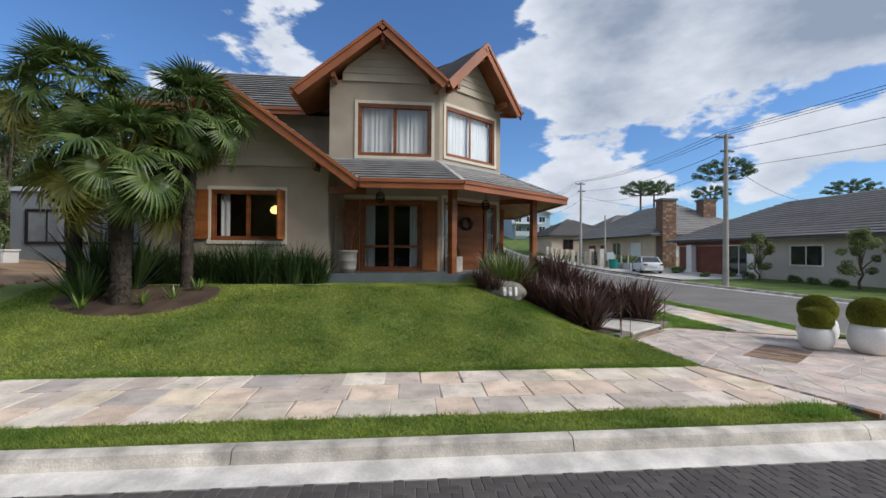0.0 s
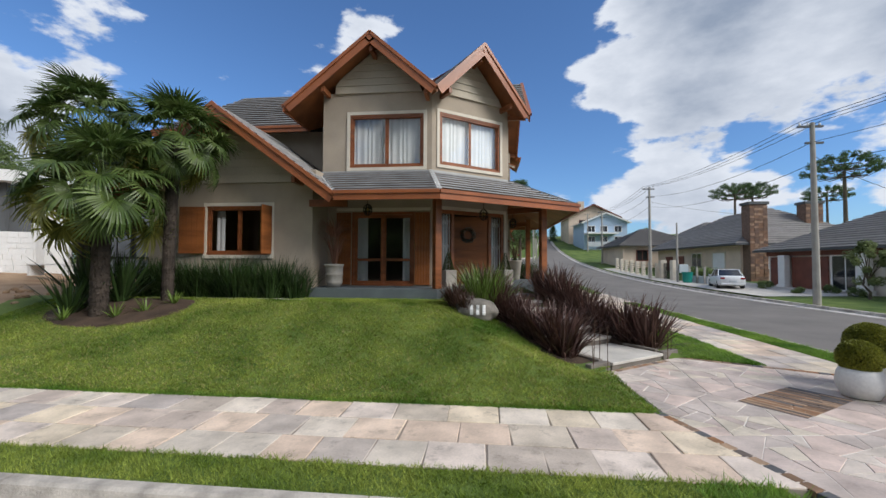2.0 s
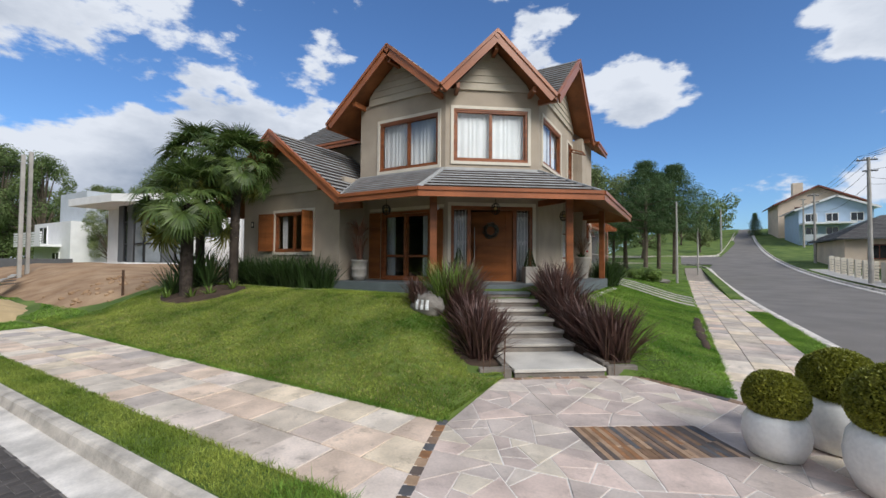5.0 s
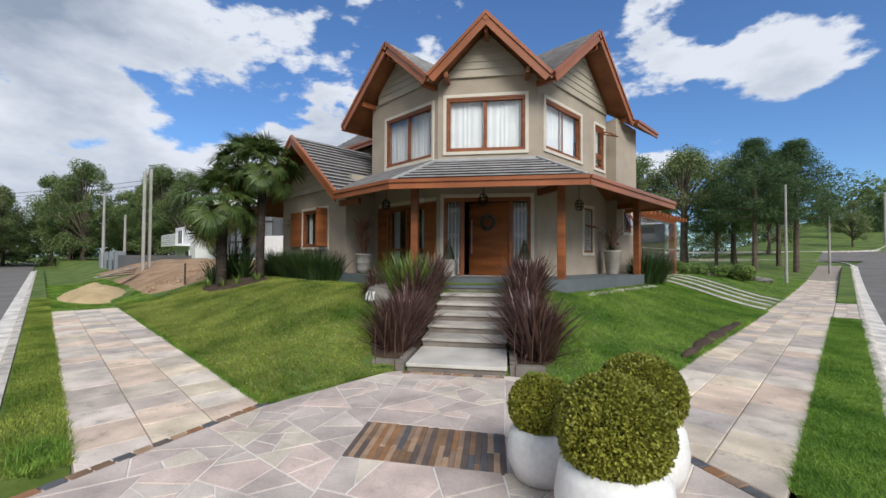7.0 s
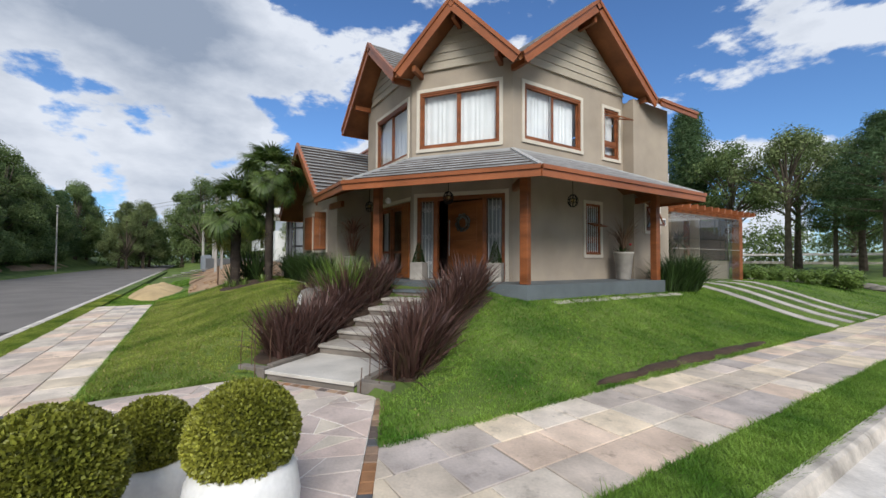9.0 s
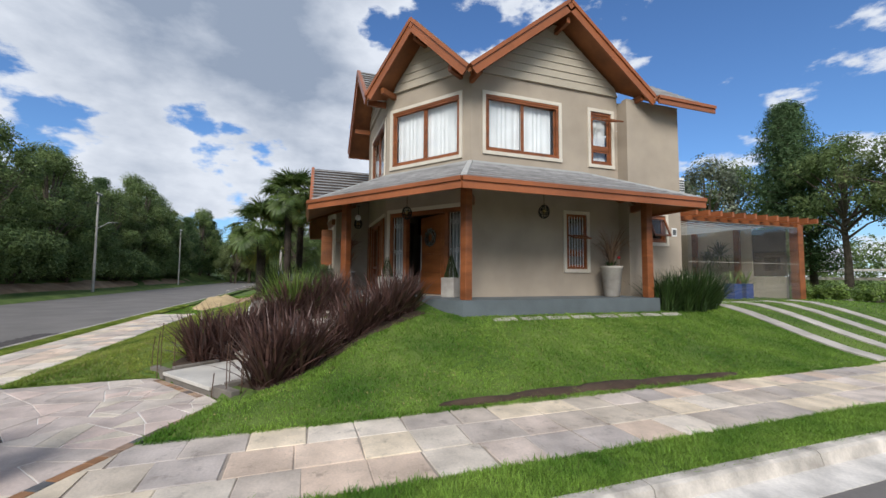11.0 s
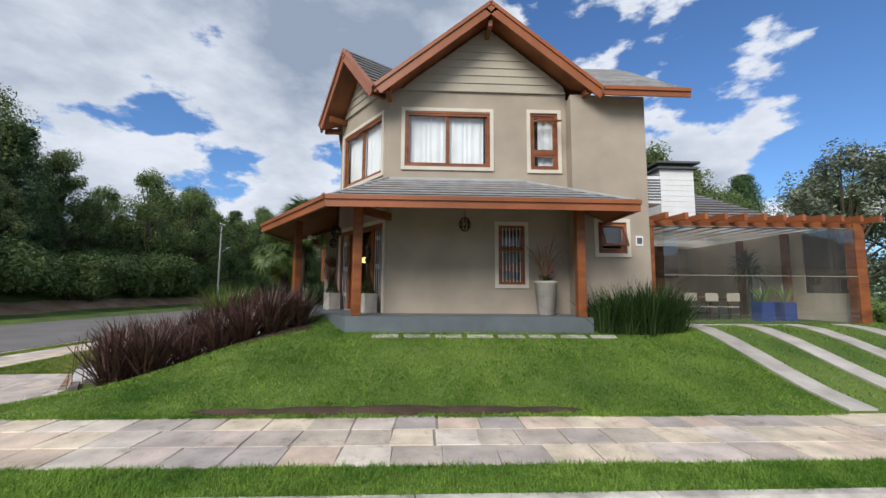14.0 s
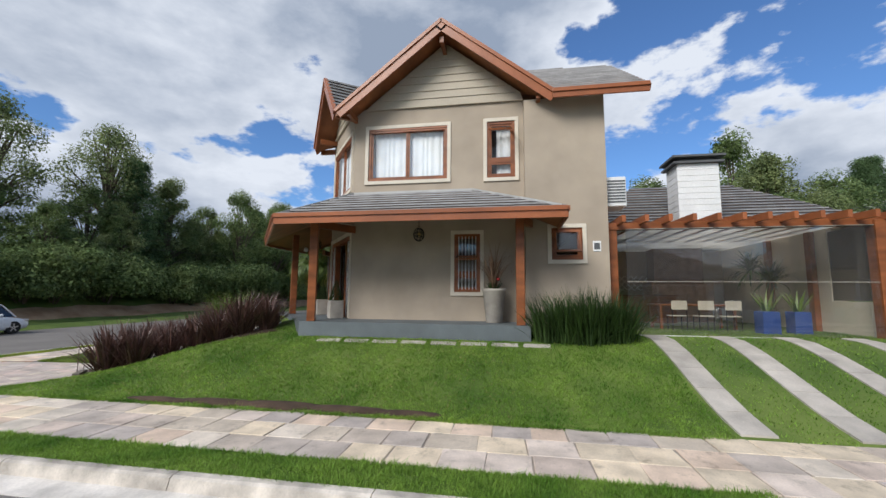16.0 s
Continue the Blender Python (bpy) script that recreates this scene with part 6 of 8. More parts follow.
part("curtain", pleats(frame_of((3.86, 22.9), (0, 1)), 0, 5.5, 1.04, 3.70, 0, 0.0004, 3.6), PLASTIC, terrace, "clear plastic roll-down curtain").visible_shadow = False
for z in (1.02, 2.35, 3.70):
    part("curtain_hem", beam(bmesh.new(), (3.87, 22.9, z + 0.02), (3.87, 28.4, z + 0.02), 0.03, 0.09 if z < 2 else 0.014), WHITE if z < 2 else POTGREY, terrace, "white curtain hem" if z < 2 else "pale curtain seam")
BRICKM = hued("ledge_brick", [(0.27, 0.155, 0.10), (0.20, 0.125, 0.09), (0.34, 0.22, 0.15), (0.17, 0.11, 0.085)], 0.9, 4, 50, 0.4)
part("back_wall", boxes(((-3.8, 23.2, 1.0), (-3.6, 28.7, 4.2))), STUCCO, terrace)
part("side_wall", boxes(((-3.8, 28.6, 1.0), (2.1, 28.74, 3.9)), ((2.1, 28.6, 1.0), (3.3, 28.74, 1.9))), CREAM, terrace)
part("corner_post", boxes(((-0.5, 28.44, 1.0), (-0.28, 28.59, 3.88)), bevel=0.01), WOOD, terrace), part("corner_post", boxes(((1.45, 28.44, 1.0), (1.67, 28.59, 3.88)), bevel=0.01), WOOD, terrace)
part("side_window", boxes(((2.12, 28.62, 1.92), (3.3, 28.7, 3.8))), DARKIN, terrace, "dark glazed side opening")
bar_ = thing("bar_counter", "brown timber bar counter with a lattice wine rack behind", "counter", at=Matrix.Translation((-1.5, 24.2, 1.0)))
part("front", boxes(((-0.25, -0.9, 0), (0.25, 1.7, 1.0)), bevel=0.01), DOORWOOD, bar_), part("worktop", boxes(((-0.32, -0.95, 1.002), (0.32, 1.75, 1.05)), bevel=0.01), WOOD, bar_)
for k in range(9):
    for sgn in (1, -1):
        y0_, y1_ = -0.6 + 0.25 * k, -0.6 + 0.25 * k + 0.6 * sgn
        if -0.9 < y1_ < 2.0:
            part("lattice_strip", beam(bmesh.new(), (-1.95, y0_, 1.25), (-1.95, y1_, 1.85), 0.02, 0.03), CREAM, bar_)
grill = thing("brick_grill", "brick barbecue with a white boarded chimney", "barbecue")
part("hearth", boxes(((-3.4, 25.4, 1.0), (-2.2, 27.6, 2.5)), bevel=0.01), BRICKM, grill)
part("hood", boxes(((-3.4, 25.6, 2.5), (-2.5, 27.4, 4.2)), bevel=0.01), BRICKM, grill)
for i in range(11):
    part("chimney_board", boxes(((-3.05 - 0.0, 26.45, 4.6 + i * 0.235), (-1.95, 27.95, 4.6 + i * 0.235 + 0.228)), bevel=0.008), WHITE, grill, "white painted board")
part("chimney_cap", boxes(((-3.2, 26.3, 7.19), (-1.8, 28.1, 7.27)), ((-2.95, 26.55, 7.27), (-2.05, 27.85, 7.42)), ((-3.25, 26.25, 7.42), (-1.75, 28.15, 7.5))), DARKGREY, grill)
annex = thing("annex", "low rear annex with a grey tiled hipped roof", "annex")
part("annex_wall", boxes(((-9, 23.6, 0.7), (-3.9, 33.2, 4.8))), STUCCO, annex)
roof([(-2.9, 23.0), (-2.9, 33.9), (-6.2, 30.2), (-6.2, 26.0)], (-2.9, 23, 4.9), (-0.742, 0), annex)
roof([(-2.9, 33.9), (-9.8, 33.9), (-6.2, 30.2)], (-2.9, 33.9, 4.9), (0, -0.66), annex)
roof([(-9.8, 33.9), (-9.8, 23), (-6.2, 26.0), (-6.2, 30.2)], (-9.8, 23, 4.9), (0.68, 0), annex)
roof([(-9.8, 23), (-2.9, 23), (-6.2, 26.0)], (-9.8, 23, 4.9), (0, 0.816), annex)
ac = thing("air_conditioner", "white wall-hung air-conditioning unit", "air conditioner")
part("casing", boxes(((3.0, 22.5, 4.35), (3.75, 23.0, 5.15)), bevel=0.02), WHITE, ac)
for i in range(8):
    part("grille_slat", boxes(((3.752, 22.53, 4.45 + i * 0.08), (3.765, 22.97, 4.49 + i * 0.08))), DARKGREY, ac)
table = thing("terrace_table", "long dark timber table on the terrace", "table", at=Matrix.Translation((1.2, 25.4, 1.0)))
part("tabletop", boxes(((-0.5, -1.1, 0.72), (0.5, 1.1, 0.77)), bevel=0.008), DOORWOOD, table)
for x in (-0.42, 0.42):
    for y in (-1.0, 1.0):
        part("leg", boxes(((x - 0.035, y - 0.035, 0), (x + 0.035, y + 0.035, 0.72))), DOORWOOD, table)


def chair(at, turn):
    t = thing("terrace_chair", "plain metal chair at the terrace table", "chair", group="terrace chairs", at=Matrix.Translation(at) @ Matrix.Rotation(turn, 4, "Z"))
    part("seat", boxes(((-0.21, -0.21, 0.43), (0.21, 0.21, 0.46)), bevel=0.01), CREAM, t)
    part("backrest", boxes(((-0.21, 0.19, 0.62), (0.21, 0.215, 0.88)), bevel=0.008), CREAM, t)
    for x in (-0.19, 0.19):
        for y, h in ((-0.19, 0.43), (0.2, 0.88)):
            part("leg", tube(bmesh.new(), [(x, y, 0), (x, y, h)], 0.012, 6), IRON, t)


for y in (24.7, 25.4, 26.1):
    chair((2.0, y, 1.0), -1.57)
BLUE = mat("blue_glazed", (0.02, 0.07, 0.30), 0.35, 0.15, 3, 30, 0.05)
for i, (x, y, s) in enumerate(((2.6, 26.7, 0.42), (2.5, 27.5, 0.40))):
    t = thing("blue_planter", "blue square planter with a leafy plant", "potted plant", group="blue planters", at=Matrix.Translation((x, y, 1.0)))
    part("planter", boxes(((-s / 2, -s / 2, 0), (s / 2, s / 2, 0.62)), bevel=0.015), BLUE, t, "blue painted planter")
    share("leaves", sm, t, Matrix.Translation((0, 0, 0.6)) @ Matrix.Diagonal((1.5, 1.5, 1.5, 1)))
fern = thing("hanging_fern", "drooping green fern on a stand", "potted plant", at=Matrix.Translation((0.8, 27.9, 1.0)))
part("stand", tube(bmesh.new(), [(0, 0, 0), (0, 0, 1.5)], 0.03, 8), IRON, fern)
share("fronds", strap_mesh("fern_fronds", 120, 0.5, 0.9, 0.03, 0.8, 1.2, 140, IRISM, 0.1), fern, Matrix.Translation((0, 0, 1.5)))


# ---- trees ----
TREEG = leafy("tree_leaf", (0.145, 0.22, 0.08), (0.25, 0.32, 0.125), 0.65, 0.45, 0.2)
TREEL = leafy("light_tree_leaf", (0.18, 0.24, 0.10), (0.30, 0.35, 0.15), 0.65, 0.45, 0.2)
PINEG = leafy("pine_needle", (0.085, 0.155, 0.065), (0.15, 0.23, 0.10), 0.65, 0.4, 0.2)
GREYG = leafy("grey_green_leaf", (0.19, 0.225, 0.15), (0.28, 0.31, 0.22), 0.6, 0.3)


def leaf_cloud(centres, per, size, seed, flat_=1.0, aspect=0.5):
    """Many small leaves round the given centres (x, y, z, radius)."""
    r = np.random.default_rng(seed)
    c = np.repeat(np.array(centres, dtype=np.float32), per, axis=0)
    n = len(c)
    d = r.normal(size=(n, 3))
    d /= np.linalg.norm(d, axis=1)[:, None]
    rad = c[:, 3] * (0.55 + 0.5 * r.random(n))
    p = c[:, :3] + d * rad[:, None] * np.array([1, 1, flat_])
    face = d * 0.8 + np.array([0, 0, 0.6]) + r.normal(size=(n, 3)) * 0.45     # leaves turn out and up to the light
    a = np.cross(face, r.normal(size=(n, 3)))
    a /= np.linalg.norm(a, axis=1)[:, None]
    b = np.cross(face, a)
    b /= np.linalg.norm(b, axis=1)[:, None]
    s = size * r.uniform(0.6, 1.4, n)[:, None]
    v = np.stack([p - a * s, p - b * s * aspect, p + a * s, p + b * s * aspect], 1).reshape(-1, 3)
    f = np.arange(4 * n).reshape(-1, 4)
    return v.tolist(), [], f.tolist()


def broad_tree(seed, h, w, leaf=TREEG, trunk_to=0.35, n=30, per=150, lsize=0.125, name="tree", label="broad-leaved tree with a dense dark green crown"):
    r = random.Random(seed)
    t = thing(name, label, "tree", group="woodland trees")
    top = h * 0.72
    bm = bmesh.new()
    pts = [(0, 0, -0.4), (r.uniform(-.1, .1), r.uniform(-.1, .1), h * trunk_to * 0.5), (r.uniform(-.2, .2), r.uniform(-.2, .2), h * trunk_to), (r.uniform(-.4, .4), r.uniform(-.4, .4), top)]
    tube(bm, pts, [0.028 * h, 0.020 * h, 0.016 * h, 0.006 * h], 8)
    cents = []
    for i in range(n):
        a, q = i * 2.4 + r.uniform(-.4, .4), r.random()
        z = h * (trunk_to + 0.05 + (0.93 - trunk_to) * q)
        k = math.sin(math.pi * min(1, 0.26 + 0.70 * q)) * w * r.uniform(0.5, 1.0)
        cents.append((k * math.cos(a), k * math.sin(a), z, h * r.uniform(0.055, 0.105)))
    for cx_, cy_, cz_, cr_ in cents[::2]:
        z0 = h * trunk_to * r.uniform(0.75, 1.0) + (cz_ - h * trunk_to) * 0.3
        tube(bm, [(0, 0, z0), (cx_ * 0.5, cy_ * 0.5, z0 + (cz_ - z0) * 0.62), (cx_, cy_, cz_)], [0.009 * h, 0.006 * h, 0.002 * h], 5)
    part("trunk", bm, BARK, t, "brown trunk with spreading limbs")
    part("crown", leaf_cloud(cents, per, lsize * h / 10, seed), leaf, t)
    return t


def pine_tree(seed, h, w, name="pine_tree", label="dark green pine with layered branches", base=0.25, tiers=11):
    r = random.Random(seed)
    t = thing(name, label, "tree", group="conifers")
    bm = bmesh.new()
    tube(bm, [(0, 0, -0.4), (0.05, 0, h * 0.5), (0, 0.05, h * 0.98)], [0.02 * h, 0.014 * h, 0.003 * h], 8)
    cents = []
    for i in range(tiers):
        q = i / (tiers - 1)
        z = h * (base + (0.97 - base) * q)
        reach = w * (1 - 0.85 * q ** 1.7) * r.uniform(0.8, 1.1)
        for k in range(6):
            a = k * 1.047 + i * 0.6 + r.uniform(-.3, .3)
            l = reach * r.uniform(0.7, 1.1)
            tube(bm, [(0, 0, z), (l * math.cos(a), l * math.sin(a), z + 0.12 * l)], [0.005 * h, 0.0015 * h], 4)
            for s in (0.45, 0.75, 1.0):
                cents.append((l * s * math.cos(a), l * s * math.sin(a), z + 0.12 * l * s, h * 0.066))
    part("trunk", bm, BARK, t, "straight brown trunk")
    part("crown", leaf_cloud(cents, 135, 0.11 * h / 10, seed, 0.7, 0.2), PINEG, t)
    return t


def araucaria(seed, h):
    r = random.Random(seed)
    t = thing("araucaria", "tall umbrella-crowned araucaria pine", "tree", group="conifers")
    bm = bmesh.new()
    tube(bm, [(0, 0, -0.4), (0, 0, h * 0.93)], [0.022 * h, 0.012 * h], 8)
    cents = []
    for z0, reach, m in ((0.80, 0.30, 12), (0.87, 0.26, 11), (0.93, 0.18, 8)):
        for k in range(m):
            a = k * 6.283 / m + r.uniform(-.15, .15)
            l = reach * h * r.uniform(0.8, 1.1)
            tip = (l * math.cos(a), l * math.sin(a), h * z0 + 0.07 * h)
            tube(bm, [(0, 0, h * z0), (tip[0] * 0.6, tip[1] * 0.6, h * z0 - 0.005 * h), tip], [0.005 * h, 0.004 * h, 0.002 * h], 4)
            cents += [(*tip, 0.042 * h), (tip[0] * 0.8, tip[1] * 0.8, tip[2] - 0.015 * h, 0.03 * h)]
    part("trunk", bm, BARK, t, "bare grey-brown trunk")
    part("crown", leaf_cloud(cents, 110, 0.011 * h, seed, 0.6, 0.3), PINEG, t)
    return t


def shrub(seed, w, h, leaf, name="shrub", label="dense rounded green shrub", per=160, n=14, lsize=0.07):
    r = random.Random(seed)
    cents = [(w * 0.6 * math.sqrt(r.random()) * math.cos(i * 2.4), w * 0.6 * math.sqrt(r.random()) * math.sin(i * 2.4), h * r.uniform(0.25, 0.72), 0.34 * w * r.uniform(0.7, 1.1)) for i in range(n)]
    t = thing(name, label, "shrub", group=name + "s")
    part("foliage", leaf_cloud(cents, per, lsize, seed, 0.9), leaf, t)
    bm = bmesh.new()
    for c in cents[::3]:
        tube(bm, [(0, 0, -0.15), (c[0] * 0.5, c[1] * 0.5, c[2] * 0.6), c[:3]], [0.02 * w, 0.015 * w, 0.006 * w], 4)
    part("stem", bm, BARK, t)
    return t


def put(ob, x, y, turn=0.0, s=1.0, z=None):
    return Matrix.Translation((x, y, land(x, y) if z is None else z)) @ Matrix.Rotation(turn, 4, "Z") @ Matrix.Diagonal((s, s, s, 1))


rt = random.Random(29)
kinds = [broad_tree(201, 10, 3.2, TREEG, 0.14, 46, 420, 0.088), broad_tree(202, 10, 2.8, TREEL, 0.16, 40, 420, 0.088), broad_tree(203, 10, 3.8, TREEG, 0.1, 56, 420, 0.088), pine_tree(204, 10, 2.6, base=0.06, tiers=14), broad_tree(205, 10, 3.0, TREEL, 0.12, 46, 420, 0.088)]
first = [(-30, -13.5, 1.25), (-22, -16, 1.1), (-36, -12.5, 1.2), (-17, -15, 1.15), (-44, -14, 1.0)]
for ob, (x, y, s) in zip(kinds, first):
    ob.matrix_world = put(ob, x, y, 0.5, s)
# wooded bank along the south side of the street
woods = []
for i in range(64):
    x = -78 + i * 1.38 + rt.uniform(-0.8, 0.8)
    y = -12.5 - abs(rt.gauss(0, 5.5)) - (3 if x > -6 else 0)
    woods.append((x, y, rt.uniform(0.45, 0.74) if x > -40 else rt.uniform(0.8, 1.15)))
for x in range(-110, -60, 5):
    for y in (-14, -2, 9, 20, 34):
        if x < -75 - (6 if y == -2 else 0) or y > 16 or y < -8:
            woods.append((x + rt.uniform(-2, 2), y + rt.uniform(-3, 3), rt.uniform(1.0, 1.35)))
for i, (x, y, s) in enumerate(woods):
    k = kinds[rt.choice((0, 0, 1, 2, 2, 3, 4, 4))]
    copy_thing(k, put(k, x, y, rt.uniform(0, 6.28), s))
sh0 = shrub(301, 1.6, 1.9, TREEG, "bank_shrub", "tangled green shrub on the wooded bank", 420, 18, 0.05)
sh0.matrix_world = put(sh0, -20, -11, 0, 1.2)
for i in range(60):
    x, y = -75 + i * 1.4 + rt.uniform(-1, 1), -11.3 - rt.uniform(0, 1.8)
    copy_thing(sh0, put(sh0, x, y, rt.uniform(0, 6.28), rt.uniform(1.2, 2.3)))
bank = tagged(part("bank", grid_sheet(steps((-80, 30, 2)), [-11.6, -11.0, -10.4, -9.8, -9.3], lambda x, y: land(x, y) + 0.06 + (0.12 * noise.noise((x * 0.7, y, 2)) if -11.5 < y < -9.4 else -0.1)), DIRT, smooth=True), "eroded bank of bare red-brown earth", "bank", kind="structure")

# trees beyond the garden to the north
bt = [broad_tree(211, 12.5, 4.2, TREEG, 0.42, 40, 240, 0.1), broad_tree(212, 12, 3.6, TREEL, 0.5, 34, 200, 0.1)]
bt[0].matrix_world, bt[1].matrix_world = put(bt[0], -6.5, 53), put(bt[1], -1.5, 51)
for x, y, s, k in ((-11, 57, 1.05, 0), (2, 56, 0.95, 1), (-3.5, 60, 1.1, 0), (-25, 58, 1.1, 0), (-30, 50, 1.0, 1), (-22, 62, 1.25, 0), (-40, 58, 1.3, 0), (-35, 46, 0.9, 1), (-8, 47, 0.5, 1)):
    copy_thing(bt[k], put(bt[k], x, y, x, s))
pn = [pine_tree(221, 11.5, 3.7, base=0.40, tiers=9), pine_tree(222, 18, 4.0, "conifer", "tall dark broad conifer", 0.12, 16)]
pn[0].matrix_world, pn[1].matrix_world = put(pn[0], 4.6, 49), put(pn[1], -11.6, 55)
for x, y, s in ((7.2, 51.5, 1.0), (5.5, 57, 1.0), (1.0, 53, 0.8)):
    copy_thing(pn[0], put(pn[0], x, y, x, s))
copy_thing(pn[1], put(pn[1], -27, 60, 1, 0.8)), copy_thing(pn[1], put(pn[1], -45, 66, 1, 1.1))
dome = broad_tree(231, 11, 5.0, GREYG, 0.12, 60, 170, 0.12, "dome_tree", "broad grey-green tree with a rounded dome crown")
dome.matrix_world = put(dome, -19.5, 54, 0, 1.32)
# tall thin trees over the street
tl = broad_tree(241, 15, 3.9, TREEL, 0.34, 64, 170, 0.085, "tall_tree", "tall open-crowned tree above the woods")
tl.matrix_world = put(tl, -16, -17, 0.3, 0.92)
copy_thing(tl, put(tl, -8, -18, 4.0, 0.95))
ara = araucaria(251, 18)
ara.matrix_world = put(ara, 66, 78, 0, 1.0)
for x, y, s in ((56, 92, 0.8), (62, 96, 0.82), (74, 92, 0.75), (95, 78, 0.8)):
    copy_thing(ara, put(ara, x, y, x, s))
for x, y, s, k in ((38, 92, 0.45, 0), (50, 84, 0.45, 2), (70, 100, 0.5, 2), (15, 118, 0.55, 3), (8, 108, 0.7, 0), (11, 92, 0.7, 4), (24, 128, 0.5, 3), (2, 82, 1.0, 0), (-6, 90, 1.1, 2), (14, 140, 0.6, 2)):
    copy_thing(kinds[k], put(kinds[k], x, y, x, s))
# trees behind the modern house, and woods that close the distance
for x, y, s, k in ((-17, 31, 0.6, 0), (-22, 33, 0.75, 2), (-28, 31, 1.05, 4), (-33, 35, 1.15, 0), (-35, 22, 0.8, 2), (-34.5, 26, 0.9, 0), (-33, 29.5, 0.85, 4), (-41, 28, 1.0, 2), (-47, 28.5, 1.0, 0), (-36, 18, 0.62, 4), (-12, 36, 0.6, 2), (-40, 30, 1.1, 2), (-25, 40, 1.3, 0), (-18, 39, 1.2, 4), (-48, 34, 1.2, 0), (-56, 24, 1.0, 4), (-54, 36, 1.2, 2)):
    copy_thing(kinds[k], put(kinds[k], x, y, x, s))
rw = random.Random(77)


def far_woods(name, label, spots, size, per, seed):
    return tagged(part(name, leaf_cloud(spots, per, size, seed), TREEG), label, "woods", kind="stuff")


spots = []
for i in range(190):
    a = radians(84 + i * 1.15)                  # from the north round by the west to the south
    d = rw.uniform(105, 150)
    x, y = 5 + d * math.cos(a), 5 + d * math.sin(a)
    for k in range(3):
        spots.append((x + rw.uniform(-3, 3), y + rw.uniform(-3, 3), max(0, land(x, y)) + 1.5 + 3.2 * k + rw.uniform(-1, 1), rw.uniform(2.4, 4.0)))
far_woods("far_woods", "distant dark wooded skyline", spots, 0.36, 260, 5)
spots = []
for i in range(40):
    x, y = rw.uniform(62, 120), rw.uniform(85, 120)
    spots.append((x, y, land(x, y) + rw.uniform(0.5, 3.0), rw.uniform(1.4, 2.4)))
far_woods("far_woods_east", "distant trees behind the houses", spots, 0.3, 220, 6)
# clipped bushes at the end of the drive
cb = shrub(311, 0.8, 0.85, FLAXG, "clipped_bush", "low rounded clipped garden bush", 260, 14, 0.045)
cb.matrix_world = put(cb, 3.2, 31.5, 0, 1.0)
for x, y, s in ((4.1, 32.4, 0.9), (4.9, 33.2, 1.0), (5.8, 34.2, 1.35), (2.4, 31.0, 0.8), (3.6, 33.6, 1.1), (5.0, 36.0, 1.2), (2.0, 32.6, 0.9), (1.4, 31.8, 0.8)):
    copy_thing(cb, put(cb, x, y, x, s))
cyc = plant("cycad", strap_mesh("cycad_leaves", 60, 0.8, 1.2, 0.04, 0.6, 0.7, 312, IRISM, 0.08), (5.4, 37.6, land(5.4, 37.6)), 0, 1.0, "small dark cycad among the bushes", "shrub")
for i in range(12):
    x, y = 0.5 + i * 0.55, 38 + 0.6 * math.sin(i)
    boulder("garden_stone", (x, y, land(x, y) + 0.12), (0.3 + 0.1 * (i % 3), 0.25, 0.2), i + 3.0, "grey field stone edging the garden")["group"] = "garden stones"


# ---- poles and wires ----
def pole(x, y, h, r=0.14, arms=True, square=False, label="grey concrete utility pole with crossarms", z=None):
    z = land(x, y) if z is None else z
    t = thing("utility_pole", label, "utility pole", group="utility poles", at=Matrix.Translation((x, y, z)))
    bm = boxes(((-r, -r, -0.4), (r, r, h)), bevel=0.02) if square else lathe([(r * 1.25, -0.4), (r * 0.75, h)], 12)
    part("shaft", bm, POLE, t)
    if arms:
        for k, zz in enumerate((h - 0.25, h - 1.1)):
            part("crossarm", boxes(((-0.7 if k == 0 else -0.35, -0.05, zz), (0.5, 0.05, zz + 0.1))), DARKGREY, t)
            for xx in (-0.6, -0.2, 0.35):
                if k == 0:
                    part("insulator", lathe([(0.04, zz + 0.1), (0.055, zz + 0.16), (0.03, zz + 0.24)], 8, Matrix.Translation((xx, 0, 0))), POTWHITE, t)
    return t


pole(19.5, 23.0, 9.3, z=0.0), pole(20.2, 45.2, 9.7), pole(22.9, 72, 9.0), pole(27.5, 100, 9.0), pole(12.5 + road_bend(95), 95, 8, arms=False)
pole(7.46, 39.9, 6.6, 0.075, False, label="slim grey concrete post"), pole(9.3, 52, 5.0, 0.075, False, label="slim grey concrete post"), pole(20.9, 40.8, 5.6, 0.09, False, label="slim grey concrete post")
pole(-22.6, 9.33, 6.7, 0.085, False, True, "square pale concrete post"), pole(-23.1, 9.75, 6.9, 0.085, False, True, "square pale concrete post")
pole(-33.9, -7.8, 9.6, 0.10), pole(-62, -7.8, 9.0, 0.09), pole(-41.8, 8.9, 7.5, 0.12, False), pole(-33.3, 9.6, 4.5, 0.1, False)


def wire(p, q, sag):
    pts = [Vector(p).lerp(Vector(q), i / 14) - Vector((0, 0, sag * 4 * (i / 14) * (1 - i / 14))) for i in range(15)]
    return tagged(part("overhead_wire", tube(bmesh.new(), pts, 0.014, 4), BLACK), "black overhead power cable between the poles", "cable", "overhead wires")


